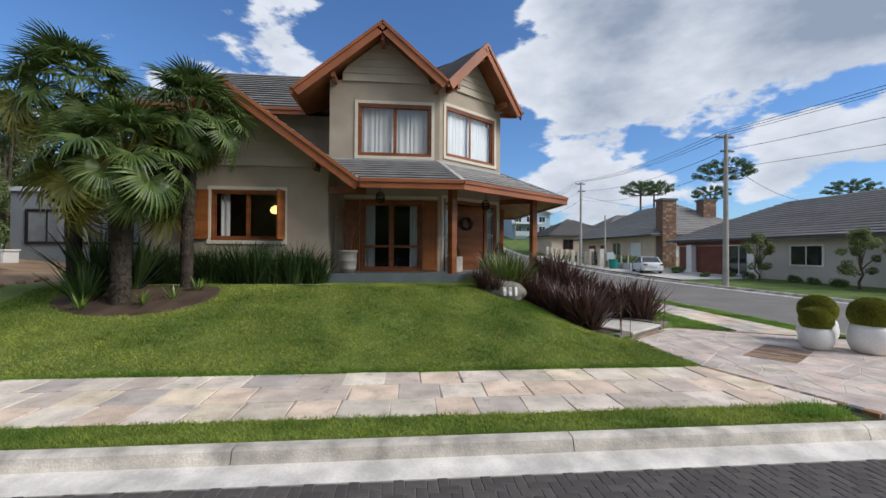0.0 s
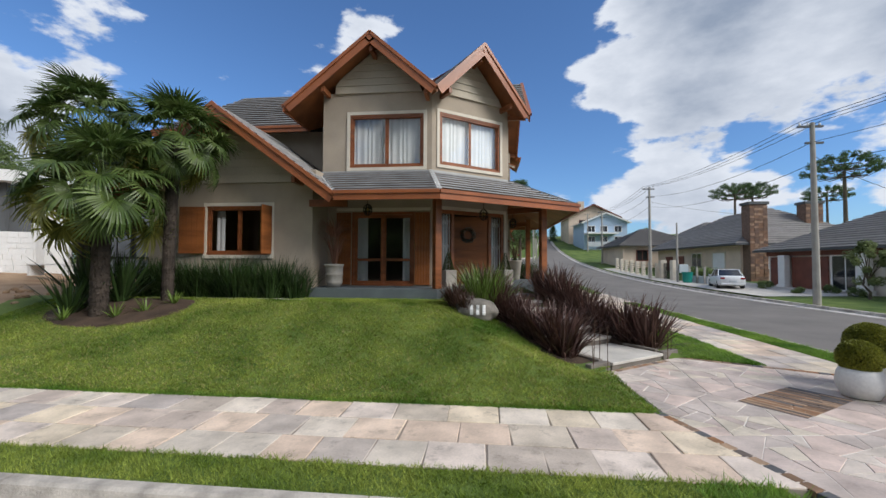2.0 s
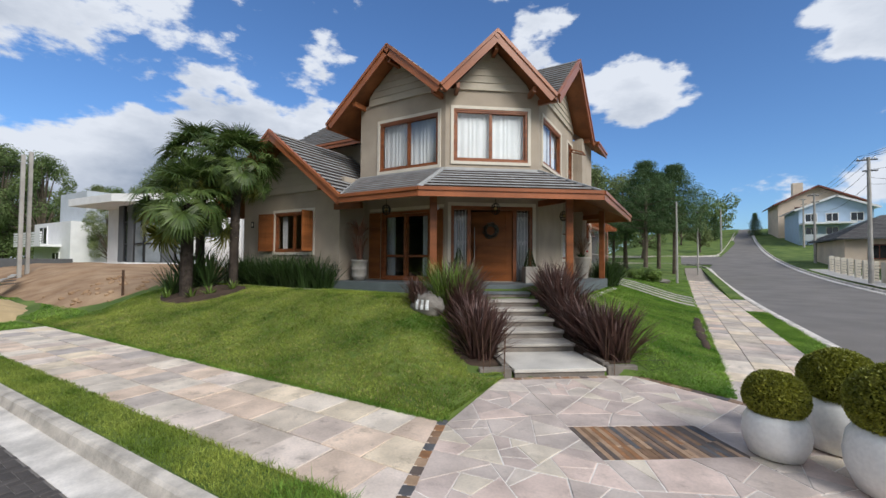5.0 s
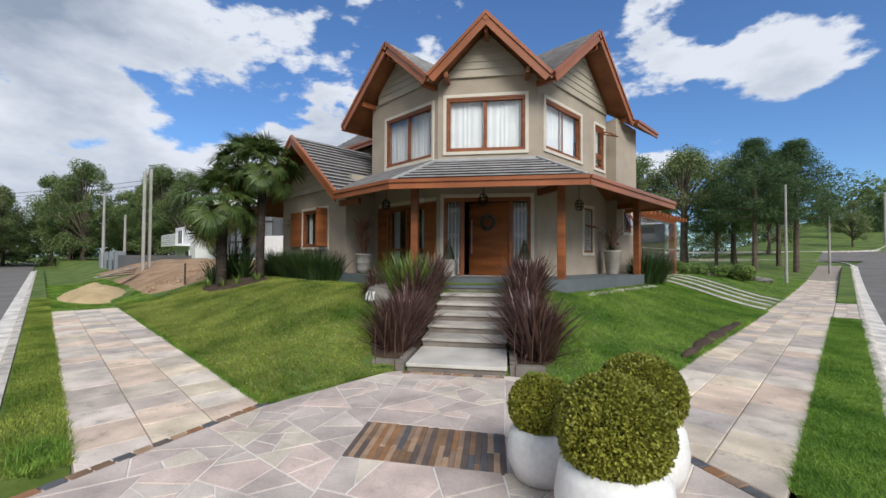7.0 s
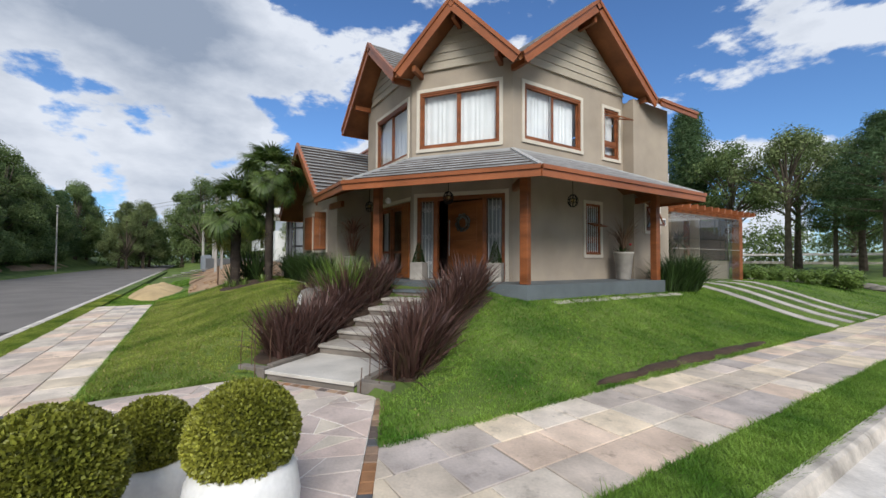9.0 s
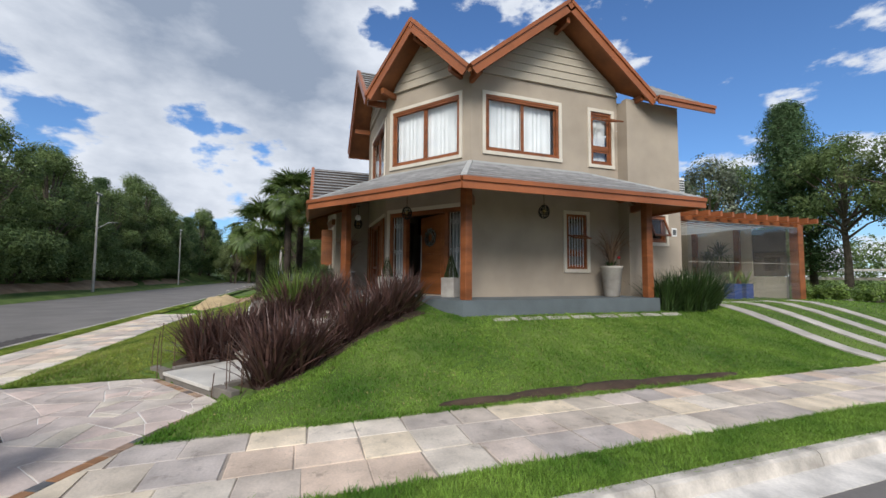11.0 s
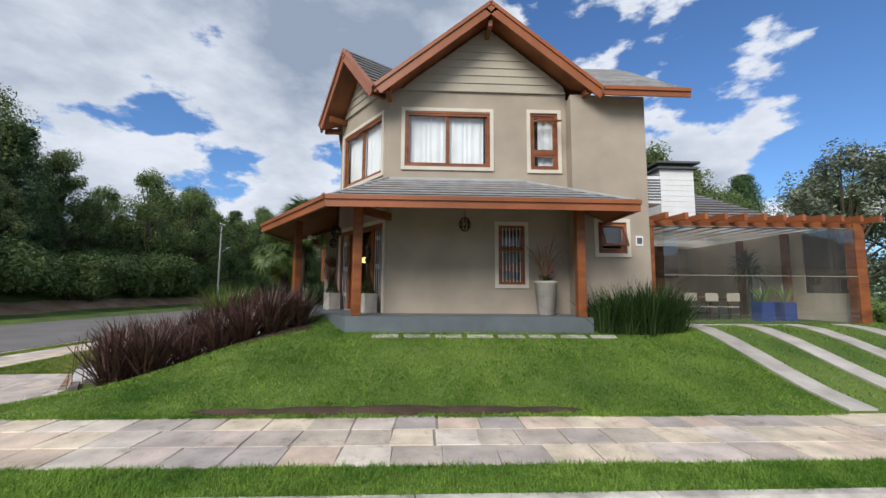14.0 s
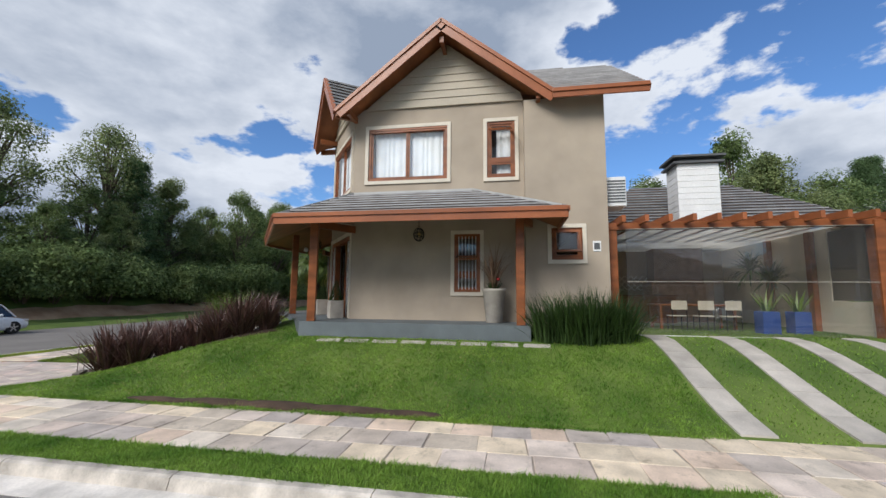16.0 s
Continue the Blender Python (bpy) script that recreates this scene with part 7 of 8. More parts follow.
for dx, z0, s in ((-0.6, 9.75, 0.5), (-0.2, 9.75, 0.55), (0.35, 9.75, 0.5), (0.0, 8.7, 0.7), (0.0, 7.6, 0.8)):
    wire((19.5 + dx, 23.0, z0 - 0.4), (20.2 + dx, 45.2, z0 + 0.5), s)
    wire((19.5 + dx, 23.0, z0 - 0.4), (23.5 + dx, -12, z0 - 0.3), s)
    wire((20.2 + dx, 45.2, z0 + 0.5), (22.9 + dx, 72, z0 + 1.2), s)
wire((20.2, 45.2, 8.6), (40, 50, 7.5), 0.5), wire((19.5, 23.0, 7.6), (33, 31, 6.5), 0.4)
for z in (6.9, 6.6):
    wire((-22.8, 9.4, z), (-62, -7.8, z + 1.5), 0.6)
for z in (9.3, 8.2, 6.0):
    wire((-33.9, -7.8, z + 0.3), (-62, -7.8, z + 0.3), 0.5), wire((-33.9, -7.8, z + 0.3), (15, -9, z + 0.3), 0.9)
arm = tagged(part("street_lamp", tube(bmesh.new(), [(-33.9, -7.7, 6.2), (-33.2, -6.6, 6.7), (-32.8, -6.0, 6.7)], 0.04, 6), METALFLASH), "street lamp arm on the pole", "street lamp")
part("lamp_head", boxes(((-32.95, -6.2, 6.62), (-32.7, -5.75, 6.7)), bevel=0.02), DARKGREY, arm)


# ---- neighbouring houses ----
FARTILE = mat("neighbour_roof_tile", (0.24, 0.225, 0.215), 0.7, 0.18, 0.8, 10, 0.2, each=0.1)
DARKTILE = mat("dark_shingle", (0.070, 0.065, 0.066), 0.75, 0.2, 0.8, 10, 0.2, each=0.1)
GREIGE = mat("greige_render", (0.60, 0.555, 0.50), 0.85, 0.07, 0.8, 30, 0.2)
PALEBLUE = mat("pale_blue_boards", (0.40, 0.52, 0.66), 0.7, 0.06, 1, 20, 0.1)
SALMON = mat("salmon_render", (0.70, 0.57, 0.45), 0.85, 0.07, 0.8, 30, 0.2)
DARKGLASS = mat("dark_glazing", (0.018, 0.022, 0.026), 0.08, 0.2, 1, 10, 0.0, spec=0.8)
REDWOOD = mat("red_brown_boards", (0.17, 0.055, 0.035), 0.6, 0.2, 1.5, 20, 0.1)


def hip_house(name, label, x0, x1, y0, y1, z0, eave, ridge, wallm, roofm, over=0.6, along="y"):
    """A block with a hipped roof over it."""
    t = thing(name, label, "house", group="neighbouring houses")
    part("body", boxes(((x0, y0, z0 - 1.5), (x1, y1, eave))), wallm, t)
    a, b, c, d = x0 - over, x1 + over, y0 - over, y1 + over
    if along == "y":
        h = (b - a) / 2
        r0, r1 = (x0 / 2 + x1 / 2, c + h * 0.9), (x0 / 2 + x1 / 2, d - h * 0.9)
    else:
        h = (d - c) / 2
        r0, r1 = (a + h * 0.9, (c + d) / 2), (b - h * 0.9, (c + d) / 2)
    g = (ridge - eave) / h
    if along == "y":
        polys = [([(a, c), (a, d), r1, r0], (a, c, eave), (g, 0)), ([(b, c), (b, d), r1, r0], (b, c, eave), (-g, 0)), ([(a, c), (b, c), r0], (a, c, eave), (0, g / 0.9)), ([(a, d), (b, d), r1], (a, d, eave), (0, -g / 0.9))]
    else:
        polys = [([(a, c), (b, c), r1, r0], (a, c, eave), (0, g)), ([(a, d), (b, d), r1, r0], (a, d, eave), (0, -g)), ([(a, c), (a, d), r0], (a, c, eave), (g / 0.9, 0)), ([(b, c), (b, d), r1], (b, c, eave), (-g / 0.9, 0))]
    for poly, p, gr in polys:
        roof(ccw(poly), (p[0], p[1], p[2] + 0.1), gr, t, 0.42, 0.12, DARKGREY, roofm)
    part("eave_board", boxes(((a - 0.03, c - 0.03, eave - 0.02), (b + 0.03, c + 0.02, eave + 0.1)), ((a - 0.03, c + 0.02, eave - 0.02), (a + 0.02, d, eave + 0.1))), DARKGREY, t)
    return t


def opening(t, side, at, lo, hi, z0, z1, framem=WHITE, glassm=DARKGLASS, bars=1):
    """A window or glazed door on a wall facing -x ('w'), -y ('s') or +x ('e')."""
    w = hi - lo
    if side == "w":
        m = Matrix.Translation((at, hi, 0)) @ Matrix.Rotation(radians(-90), 4, "Z")
    elif side == "e":
        m = Matrix.Translation((at, lo, 0)) @ Matrix.Rotation(radians(90), 4, "Z")
    else:
        m = Matrix.Translation((lo, at, 0))
    f = min(0.12, w * 0.1)
    k = part("window", boxes(((-f, -0.07, z1), (w + f, 0.04, z1 + f)), ((-f, -0.07, z0 - f), (w + f, 0.04, z0)), ((-f, -0.07, z0), (0, 0.04, z1)), ((w, -0.07, z0), (w + f, 0.04, z1)), m=m), framem, t)
    part("glazing", boxes(((0, -0.03, z0), (w, 0.03, z1)), m=m), glassm, k)
    for i in range(bars):
        x = w * (i + 1) / (bars + 1)
        part("mullion", boxes(((x - 0.035, -0.05, z0), (x + 0.035, 0.0, z1)), m=m), framem, k)


r1 = hip_house("bungalow", "low greige bungalow with a broad grey tiled roof", 26.6, 39, 9.5, 37.2, 0.1, 3.05, 6.4, GREIGE, FARTILE, 0.8)
opening(r1, "w", 26.6, 23.5, 25.6, 1.25, 2.5)
opening(r1, "w", 26.6, 29.0, 31.0, 0.35, 2.6, bars=1)
opening(r1, "w", 26.6, 16.0, 18.2, 1.25, 2.5)
part("garage_door", boxes(((26.5, 31.3, 0.15), (26.62, 34.6, 2.6))), REDWOOD, r1, "red-brown boarded door")
part("garage_door", boxes(((26.5, 35.4, 0.15), (26.62, 36.9, 2.6))), REDWOOD, r1, "red-brown boarded door")
part("lintel", boxes(((26.4, 27.5, 2.7), (26.62, 37.2, 3.03))), REDWOOD, r1)
for y in (28.3, 35.0):
    part("pillar", boxes(((26.0, y - 0.35, 0.0), (26.45, y + 0.35, 2.75)), ((25.92, y - 0.43, 0.0), (26.53, y + 0.43, 0.45)), bevel=0.02), WHITE, r1, "white pillar")
r2 = hip_house("brick_chimney_house", "beige house with grey hipped roof and ledge-stone chimneys", 27.5, 40, 42.5, 61, 0.6, 3.9, 8.1, SALMON, FARTILE, 1.0)
opening(r2, "w", 27.5, 45.0, 47.2, 1.6, 3.2, CREAM, CURTAIN, 0), opening(r2, "w", 27.5, 49.5, 51.5, 1.6, 3.2, CREAM, DARKGLASS, 1), opening(r2, "s", 42.5, 28.6, 30.4, 1.6, 3.2, CREAM, CURTAIN, 0)
part("door", boxes(((27.4, 53.5, 0.6), (27.52, 54.8, 3.0))), REDWOOD, r2), part("door", boxes(((27.4, 56.5, 0.6), (27.52, 58.4, 3.0))), REDWOOD, r2)
for cx_, cy_, wx, top in ((28.5, 42.0, 0.78, 8.1), (36.0, 45.5, 0.8, 8.6)):
    c = part("chimney", boxes(((cx_ - wx, cy_ - 0.6, 0.2), (cx_ + wx, cy_ + 0.6, top - 0.4))), BRICKM, r2, "ledge-stone chimney")
    part("chimney_cap", boxes(((cx_ - wx - 0.12, cy_ - 0.72, top - 0.4), (cx_ + wx + 0.12, cy_ + 0.72, top - 0.15))), DARKGREY, c)
    rq = random.Random(int(cx_))
    for z in np.arange(0.4, top - 0.5, 0.24):
        for k in range(4):
            x = cx_ - wx + 2 * wx * k / 4
            part("ledge_stone", boxes(((x + 0.01, cy_ - 0.6 - rq.uniform(0.02, 0.08), z), (x + wx / 2 - 0.01, cy_ - 0.58, z + 0.22))), BRICKM, c)
r3 = hip_house("dark_roof_house", "cream house with a dark shingled roof", 23.5, 34, 63.5, 74, 1.6, 4.7, 7.6, SALMON, DARKTILE, 0.8, "x")
opening(r3, "s", 63.5, 25.5, 27.0, 2.6, 4.0, REDWOOD, DARKGLASS, 1), opening(r3, "s", 63.5, 30.0, 31.0, 2.6, 4.0, REDWOOD, DARKGLASS, 0)


def gable_house(name, label, x0, x1, y0, y1, z0, eave, ridge, wallm, roofm, edgem, over=0.8):
    t = thing(name, label, "house", group="neighbouring houses")
    xm = (x0 + x1) / 2
    part("body", boxes(((x0, y0, z0 - 2), (x1, y1, eave))), wallm, t)
    bm = bmesh.new()
    g = (ridge - eave) / (xm - x0)
    v = [bm.verts.new(p) for p in ((x0, y0, eave), (x1, y0, eave), (xm, y0, ridge), (x0, y1, eave), (x1, y1, eave), (xm, y1, ridge))]
    for f in ((0, 1, 2), (5, 4, 3), (0, 3, 4, 1), (1, 4, 5, 2), (0, 2, 5, 3)):
        bm.faces.new([v[i] for i in f])
    part("gable", bm, wallm, t)
    for s in (-1, 1):
        xe = xm + s * (xm - x0 + over)
        roof(ccw([(xm, y0 - over), (xe, y0 - over), (xe, y1 + over), (xm, y1 + over)]), (xm, y0, ridge + 0.2), (-s * g, 0), t, 0.6, 0.12, edgem, roofm)
        part("verge_board", beam(bmesh.new(), (xm, y0 - over - 0.03, ridge + 0.25), (xe, y0 - over - 0.03, ridge + 0.25 - g * abs(xe - xm)), 0.06, 0.35), edgem, t)
    return t


r4 = gable_house("blue_house", "pale blue two-storey gabled house on the hill", 27.6, 38.0, 104, 116, 6.0, 12.4, 14.6, PALEBLUE, FARTILE, WHITE)
for x in (28.6, 31.6, 35):
    opening(r4, "s", 104, x, x + 1.6, 10.0, 11.4, WHITE, DARKGLASS, 1)
    opening(r4, "s", 104, x, x + 1.6, 7.2, 8.8, WHITE, DARKGLASS, 1)
part("porch_roof", boxes(((27.6, 101, 9.3), (35, 104, 9.6))), WHITE, r4), part("balcony_front", boxes(((27.6, 101, 6.2), (35, 101.2, 7.4))), LIGHTGREY, r4)
r5 = gable_house("brown_gable_house", "brown gabled house high on the hill", 27.0, 40.5, 119, 131, 9, 15.4, 18.8, SALMON, DARKTILE, REDWOOD, 1.0)
opening(r5, "s", 119, 30, 32, 13, 14.4, REDWOOD, DARKGLASS, 1), opening(r5, "s", 119, 36, 38, 13, 14.4, REDWOOD, DARKGLASS, 1)
part("chimney", boxes(((30.0, 121, 10), (31.8, 122.6, 20.2))), SALMON, r5)
for x, y, z in ((44, 84, 4), (52, 70, 2.5)):
    hip_house("distant_house", "distant house with a grey roof", x, x + 11, y, y + 10, z, z + 3.6, z + 6.6, GREIGE, FARTILE, 0.6, "x")

# fence of white posts, gate and bin on the far pavement
fence = thing("post_fence", "low cream fence posts with dark rails", "fence")
for i in range(8):
    y = 46.0 + i * 2.0
    x = 21.1 + road_bend(y)
    part("fence_post", boxes(((x - 0.2, y - 0.14, land(x, y) - 0.2), (x + 0.2, y + 0.14, land(x, y) + 1.6)), bevel=0.03), CREAM, fence)
    if i < 7:
        for k in range(5):
            part("rail", boxes(((x - 0.02, y + 0.14, land(x, y) + 0.3 + k * 0.25), (x + 0.02, y + 1.86, land(x, y) + 0.33 + k * 0.25))), BLACK, fence)
gate = thing("metal_gate", "dark iron gate between cream pillars", "gate")
for y in (43.0, 45.6):
    part("pillar", boxes(((21.3, y - 0.3, 0.2), (21.9, y + 0.3, 2.4)), bevel=0.03), CREAM, gate)
for k in range(11):
    part("bar", boxes(((21.58, 43.4 + k * 0.185, 0.5), (21.62, 43.44 + k * 0.185, 2.1))), IRON, gate)
hedge = thing("wire_fence", "grey low wall with timber posts", "fence")
part("low_wall", boxes(((22.2, 38.2, -0.1), (22.45, 42.6, 0.95))), LIGHTGREY, hedge)
for k in range(4):
    part("post", boxes(((22.0, 38.3 + k * 1.3, -0.1), (22.14, 38.44 + k * 1.3, 1.8))), POLE, hedge)
hg = shrub(321, 1.0, 1.5, TREEG, "hedge_bush", "clipped green hedge behind the low wall", 150, 14, 0.06)
hg.matrix_world = put(hg, 23.6, 39.5)
for y in (40.8, 42.0, 43.2):
    copy_thing(hg, put(hg, 23.6, y, y, 1.05))
bin_ = thing("waste_bin", "teal plastic waste bin with a grey meter box behind", "bin", at=Matrix.Translation((21.4, 40.0, land(21.4, 40.0))))
TEAL = mat("teal_plastic", (0.01, 0.23, 0.19), 0.45, 0.1, 3, 30, 0.05)
part("tub", lathe([(0.36, 0), (0.45, 0.95)], 20), TEAL, bin_)
part("rim", lathe([(0.48, 0.92), (0.48, 1.0), (0.42, 1.0)], 20), TEAL, bin_)
part("box", boxes(((-0.4, 0.6, 0.9), (0.4, 0.9, 1.7)), bevel=0.02), LIGHTGREY, bin_)
gt = broad_tree(331, 3.0, 1.2, TREEL, 0.25, 24, 170, 0.2, "garden_tree", "small rounded light green garden tree")
gt.matrix_world = put(gt, 24.2, 25.7, 0, 1.05)
copy_thing(gt, put(gt, 24.3, 19.5, 2, 1.0))
gb = shrub(341, 0.6, 0.6, TREEG, "garden_bush", "small dark green garden bush", 160, 12, 0.04)
gb.matrix_world = put(gb, 25.0, 27.3)
for x, y, s in ((25.2, 24.0, 0.9), (25.0, 22.6, 0.8), (24.6, 20.8, 0.9), (25.4, 29.6, 1.0), (24.0, 33.8, 1.1), (23.2, 29.4, 0.8), (25.5, 18, 1), (23.5, 16.5, 1)):
    copy_thing(gb, put(gb, x, y, x, s))


# ---- cars ----
CARWHITE = mat("white_car_paint", (0.72, 0.74, 0.76), 0.25, 0.03, 1, 10, 0.0, spec=0.6)
LAMPRED = mat("red_lamp", (0.25, 0.012, 0.015), 0.25, 0.1, 5, 30, 0.0)
RIM = mat("alloy_rim", (0.5, 0.5, 0.52), 0.3, 0.1, 5, 30, 0.0, metal=0.8)


def car(at, turn, label, length=4.55, width=1.78, roofh=1.45, cabin=(0.30, 0.40, 0.72, 0.90)):
    """A car pointing along +x: rounded body, glasshouse, wheels, lamps, bumpers and plate."""
    t = thing("parked_car", label, "car", group="cars", at=Matrix.Translation(at) @ Matrix.Rotation(turn, 4, "Z"))
    L, W = length, width / 2
    deck = 0.88
    bm = bmesh.new()
    secs = []
    # stations from tail to nose: x, half width, lower edge, shoulder
    for x, w, z0, z1 in ((0.0, 0.78, 0.42, 0.86), (0.12, 0.90, 0.30, 0.95), (0.6, 0.98, 0.22, 0.98), (1.2, 1.0, 0.2, 0.95), (2.4, 1.0, 0.2, 0.92), (3.3, 1.0, 0.2, 0.88), (4.0, 0.95, 0.22, 0.78), (4.4, 0.86, 0.28, 0.68), (4.55, 0.7, 0.38, 0.58)):
        x = x * L / 4.55 - L / 2
        ww = w * W
        ringp = [(-ww * 0.93, z0), (-ww, z0 + 0.15), (-ww, z1 - 0.2), (-ww * 0.94, z1 - 0.04), (-ww * 0.7, z1), (ww * 0.7, z1), (ww * 0.94, z1 - 0.04), (ww, z1 - 0.2), (ww, z0 + 0.15), (ww * 0.93, z0)]
        secs.append([bm.verts.new((x, y, z)) for y, z in ringp])
    for a, b in zip(secs, secs[1:]):
        for i in range(10):
            bm.faces.new((a[i], a[(i + 1) % 10], b[(i + 1) % 10], b[i]))
    bm.faces.new(secs[0]), bm.faces.new(secs[-1][::-1])
    bmesh.ops.recalc_face_normals(bm, faces=bm.faces)
    part("body", bm, CARWHITE, t, "white painted body", smooth=True)
    bm = bmesh.new()
    rows = []
    for x, w, z in ((cabin[0] * 0.35, 0.86, deck), (cabin[0], 0.72, roofh - 0.04), (cabin[1], 0.70, roofh), (0.55, 0.70, roofh - 0.01), (cabin[2] - 0.12, 0.70, roofh - 0.08), (cabin[2] + 0.02, 0.88, deck)):
        x = x * L - L / 2
        rows.append([bm.verts.new((x, -w * W, z)), bm.verts.new((x, w * W, z))])
    base = [[bm.verts.new((r[0].co.x, -0.92 * W, deck - 0.02)), bm.verts.new((r[0].co.x, 0.92 * W, deck - 0.02))] for r in rows]
    for (a, b), (c, d) in zip(zip(rows, base), list(zip(rows, base))[1:]):
        bm.faces.new((a[0], a[1], c[1], c[0])), bm.faces.new((a[0], c[0], d[0], b[0])), bm.faces.new((a[1], b[1], d[1], c[1]))
    bmesh.ops.recalc_face_normals(bm, faces=bm.faces)
    part("glasshouse", bm, DARKGLASS, t, "dark tinted windows")
    xs = [cabin[0] * L - L / 2, cabin[1] * L - L / 2, 0.55 * L - L / 2, (cabin[2] - 0.12) * L - L / 2]
    part("roof", boxes(((xs[0], -0.71 * W, roofh - 0.05), (xs[3], 0.71 * W, roofh + 0.012)), bevel=0.03), CARWHITE, t)
    for s in (-1, 1):
        for x0, x1 in ((cabin[0] * 0.35, cabin[0]), (cabin[2] + 0.02, cabin[2] - 0.12), (0.5, 0.5)):
            part("pillar", beam(bmesh.new(), (x0 * L - L / 2, s * 0.91 * W, deck), (x1 * L - L / 2, s * 0.73 * W, roofh), 0.05, 0.06), CARWHITE, t)
        part("tail_lamp", boxes(((-L / 2 - 0.02, s * 0.55 * W, 0.72), (-L / 2 + 0.2, s * 0.86 * W, 0.86)), bevel=0.02), LAMPRED, t)
        part("headlamp", boxes(((L / 2 - 0.42, s * 0.6 * W, 0.6), (L / 2 - 0.1, s * 0.88 * W, 0.72)), bevel=0.03), RIM, t)
        part("mirror", boxes(((0.12 * L, s * W * 0.98, 0.9), (0.12 * L + 0.12, s * (W * 0.98 + 0.18), 1.02)), bevel=0.03), CARWHITE, t)
        for x in (-0.30 * L, 0.295 * L):
            m = Matrix.Translation((x, s * (W - 0.12), 0.32)) @ Matrix.Rotation(radians(90), 4, "X")
            wh = part("wheel", lathe([(0.20, -0.11), (0.31, -0.11), (0.325, -0.08), (0.325, 0.08), (0.31, 0.11), (0.20, 0.11)], 24, m), BLACK, t, "black tyre")
            part("rim", lathe([(0.2, -0.10), (0.2, 0.10)], 20, m), DARKGREY, wh)
            for k in range(5):
                part("spoke", boxes(((-0.03, 0.02, -0.118), (0.03, 0.2, 0.118)), m=m @ Matrix.Rotation(k * 1.2566, 4, "Z")), RIM, wh)
    part("rear_plate", boxes(((-L / 2 - 0.03, -0.25, 0.5), (-L / 2 + 0.02, 0.25, 0.62))), LIGHTGREY, t, "blank number plate")
    part("rear_bumper", boxes(((-L / 2 - 0.05, -0.85 * W, 0.3), (-L / 2 + 0.15, 0.85 * W, 0.42)), bevel=0.03), CARWHITE, t)
    return t


car((21.9, 35.0, land(21.9, 35.0)), radians(72), "white saloon car parked before the bungalow")
car((-0.75, -5.7, -0.15), radians(180), "small white hatchback at the street side", 3.9, 1.7, 1.48, (0.12, 0.3, 0.80, 0.9))


# ---- building plot and modern house to the west ----
def plot_z(x, y):
    e = min(x + 34, -8.7 - 0.1 * (y - 7) - x, y - 7.3, 22 - y)
    k = max(0.0, min(1.0, e / 0.8))
    return land(x, y) - 0.06 + k * (0.10 + 0.05 * noise.noise((x * 1.3, y * 1.3, 0)) + 0.12 * noise.noise((x * 0.4, y * 0.4, 5))) + 0.55 * max(0, min(1, (-12 - x) / 8)) * max(0, min(1, (y - 8.5) / 4))


tagged(part("bare_plot", grid_sheet(steps((-34, -20, 0.8), (-20, -8.6, 0.3)), steps((7.2, 12, 0.3), (12, 22, 0.8)), plot_z), DIRT, smooth=True), "heaped bare red earth of a building plot", "bare earth", kind="structure")
tagged(part("sand_heap", grid_sheet([-18.4 + 0.2 * i for i in range(41)], [4.9 + 0.15 * i for i in range(22)], lambda x, y: -0.16 + max(0, 0.62 * (1 - ((x + 14.4) / 3.7) ** 2 - ((y - 6.45) / 1.45) ** 2)) * (1 + 0.35 * noise.noise((x * 1.1, y * 1.1, 0)) + 0.2 * noise.noise((x * 3, y * 3, 0)))), SAND, smooth=True), "spread heap of yellow building sand on the verge", "sand heap")
for i in range(70):
    x, y = rt.uniform(-14, -9.2), rt.uniform(7.8, 13)
    s = rt.uniform(0.04, 0.12)
    boulder("clod", (x, y, plot_z(x, y) + s * 0.3), (s, s, s * 0.7), i + 0.5, "clod of red earth on the plot").data.materials[0] = DIRT
for i in range(4):
    tagged(part("plank_board", boxes(((-0.1, -1.8, 0), (0.1, 1.8, 0.04)), m=Matrix.Translation((-17.5 - i * 0.5, 7.4 + 0.3 * i, 0.75 + 0.12 * i)) @ Matrix.Rotation(radians(60 + 5 * i), 4, "Z")), POLE), "weathered loose plank on the plot", "plank", "loose planks")
st = tagged(part("stake", boxes(((-9.45, 8.84, 0.4), (-9.39, 8.90, 1.55))), RUST), "rusty steel stake in the earth", "stake")
# the clouded grey base colour stands in for bright surroundings mirrored in the panes
GREYGLASS = mat("painted_reflection_glazing", (0.20, 0.22, 0.235), 0.06, 0.35, 0.5, 3, 0.0, spec=0.9)
mod = thing("modern_house", "white and anthracite flat-roofed modern house with dark glazing", "house")
part("roof_slab", prism([(-29.6, 13.3), (-23.6, 13.6), (-18.0, 16.6), (-18.6, 20.2), (-29.6, 20.2)], 5.6, 6.1), WHITE, mod, "white flat roof slab")
part("side_wall", boxes(((-29.5, 15.6, 0.5), (-26.4, 15.9, 5.599))), WHITE, mod)
part("plinth", prism([(-27.9, 14.1), (-22.6, 14.0), (-18.4, 16.3), (-18.8, 20), (-27.9, 20)], 0.5, 1.7), WHITE, mod)
part("core", prism([(-26.3, 15.5), (-22.5, 15.5), (-18.7, 17.5), (-18.9, 20), (-26.3, 20)], 1.7, 5.598), DARKGREY, mod)
gm = frame_of((-22.4, 14.9), (0.885, 0.466))
seq = [(0, 1.3, "g"), (1.3, 2.1, "d"), (2.1, 3.5, "g"), (3.5, 4.1, "d")]
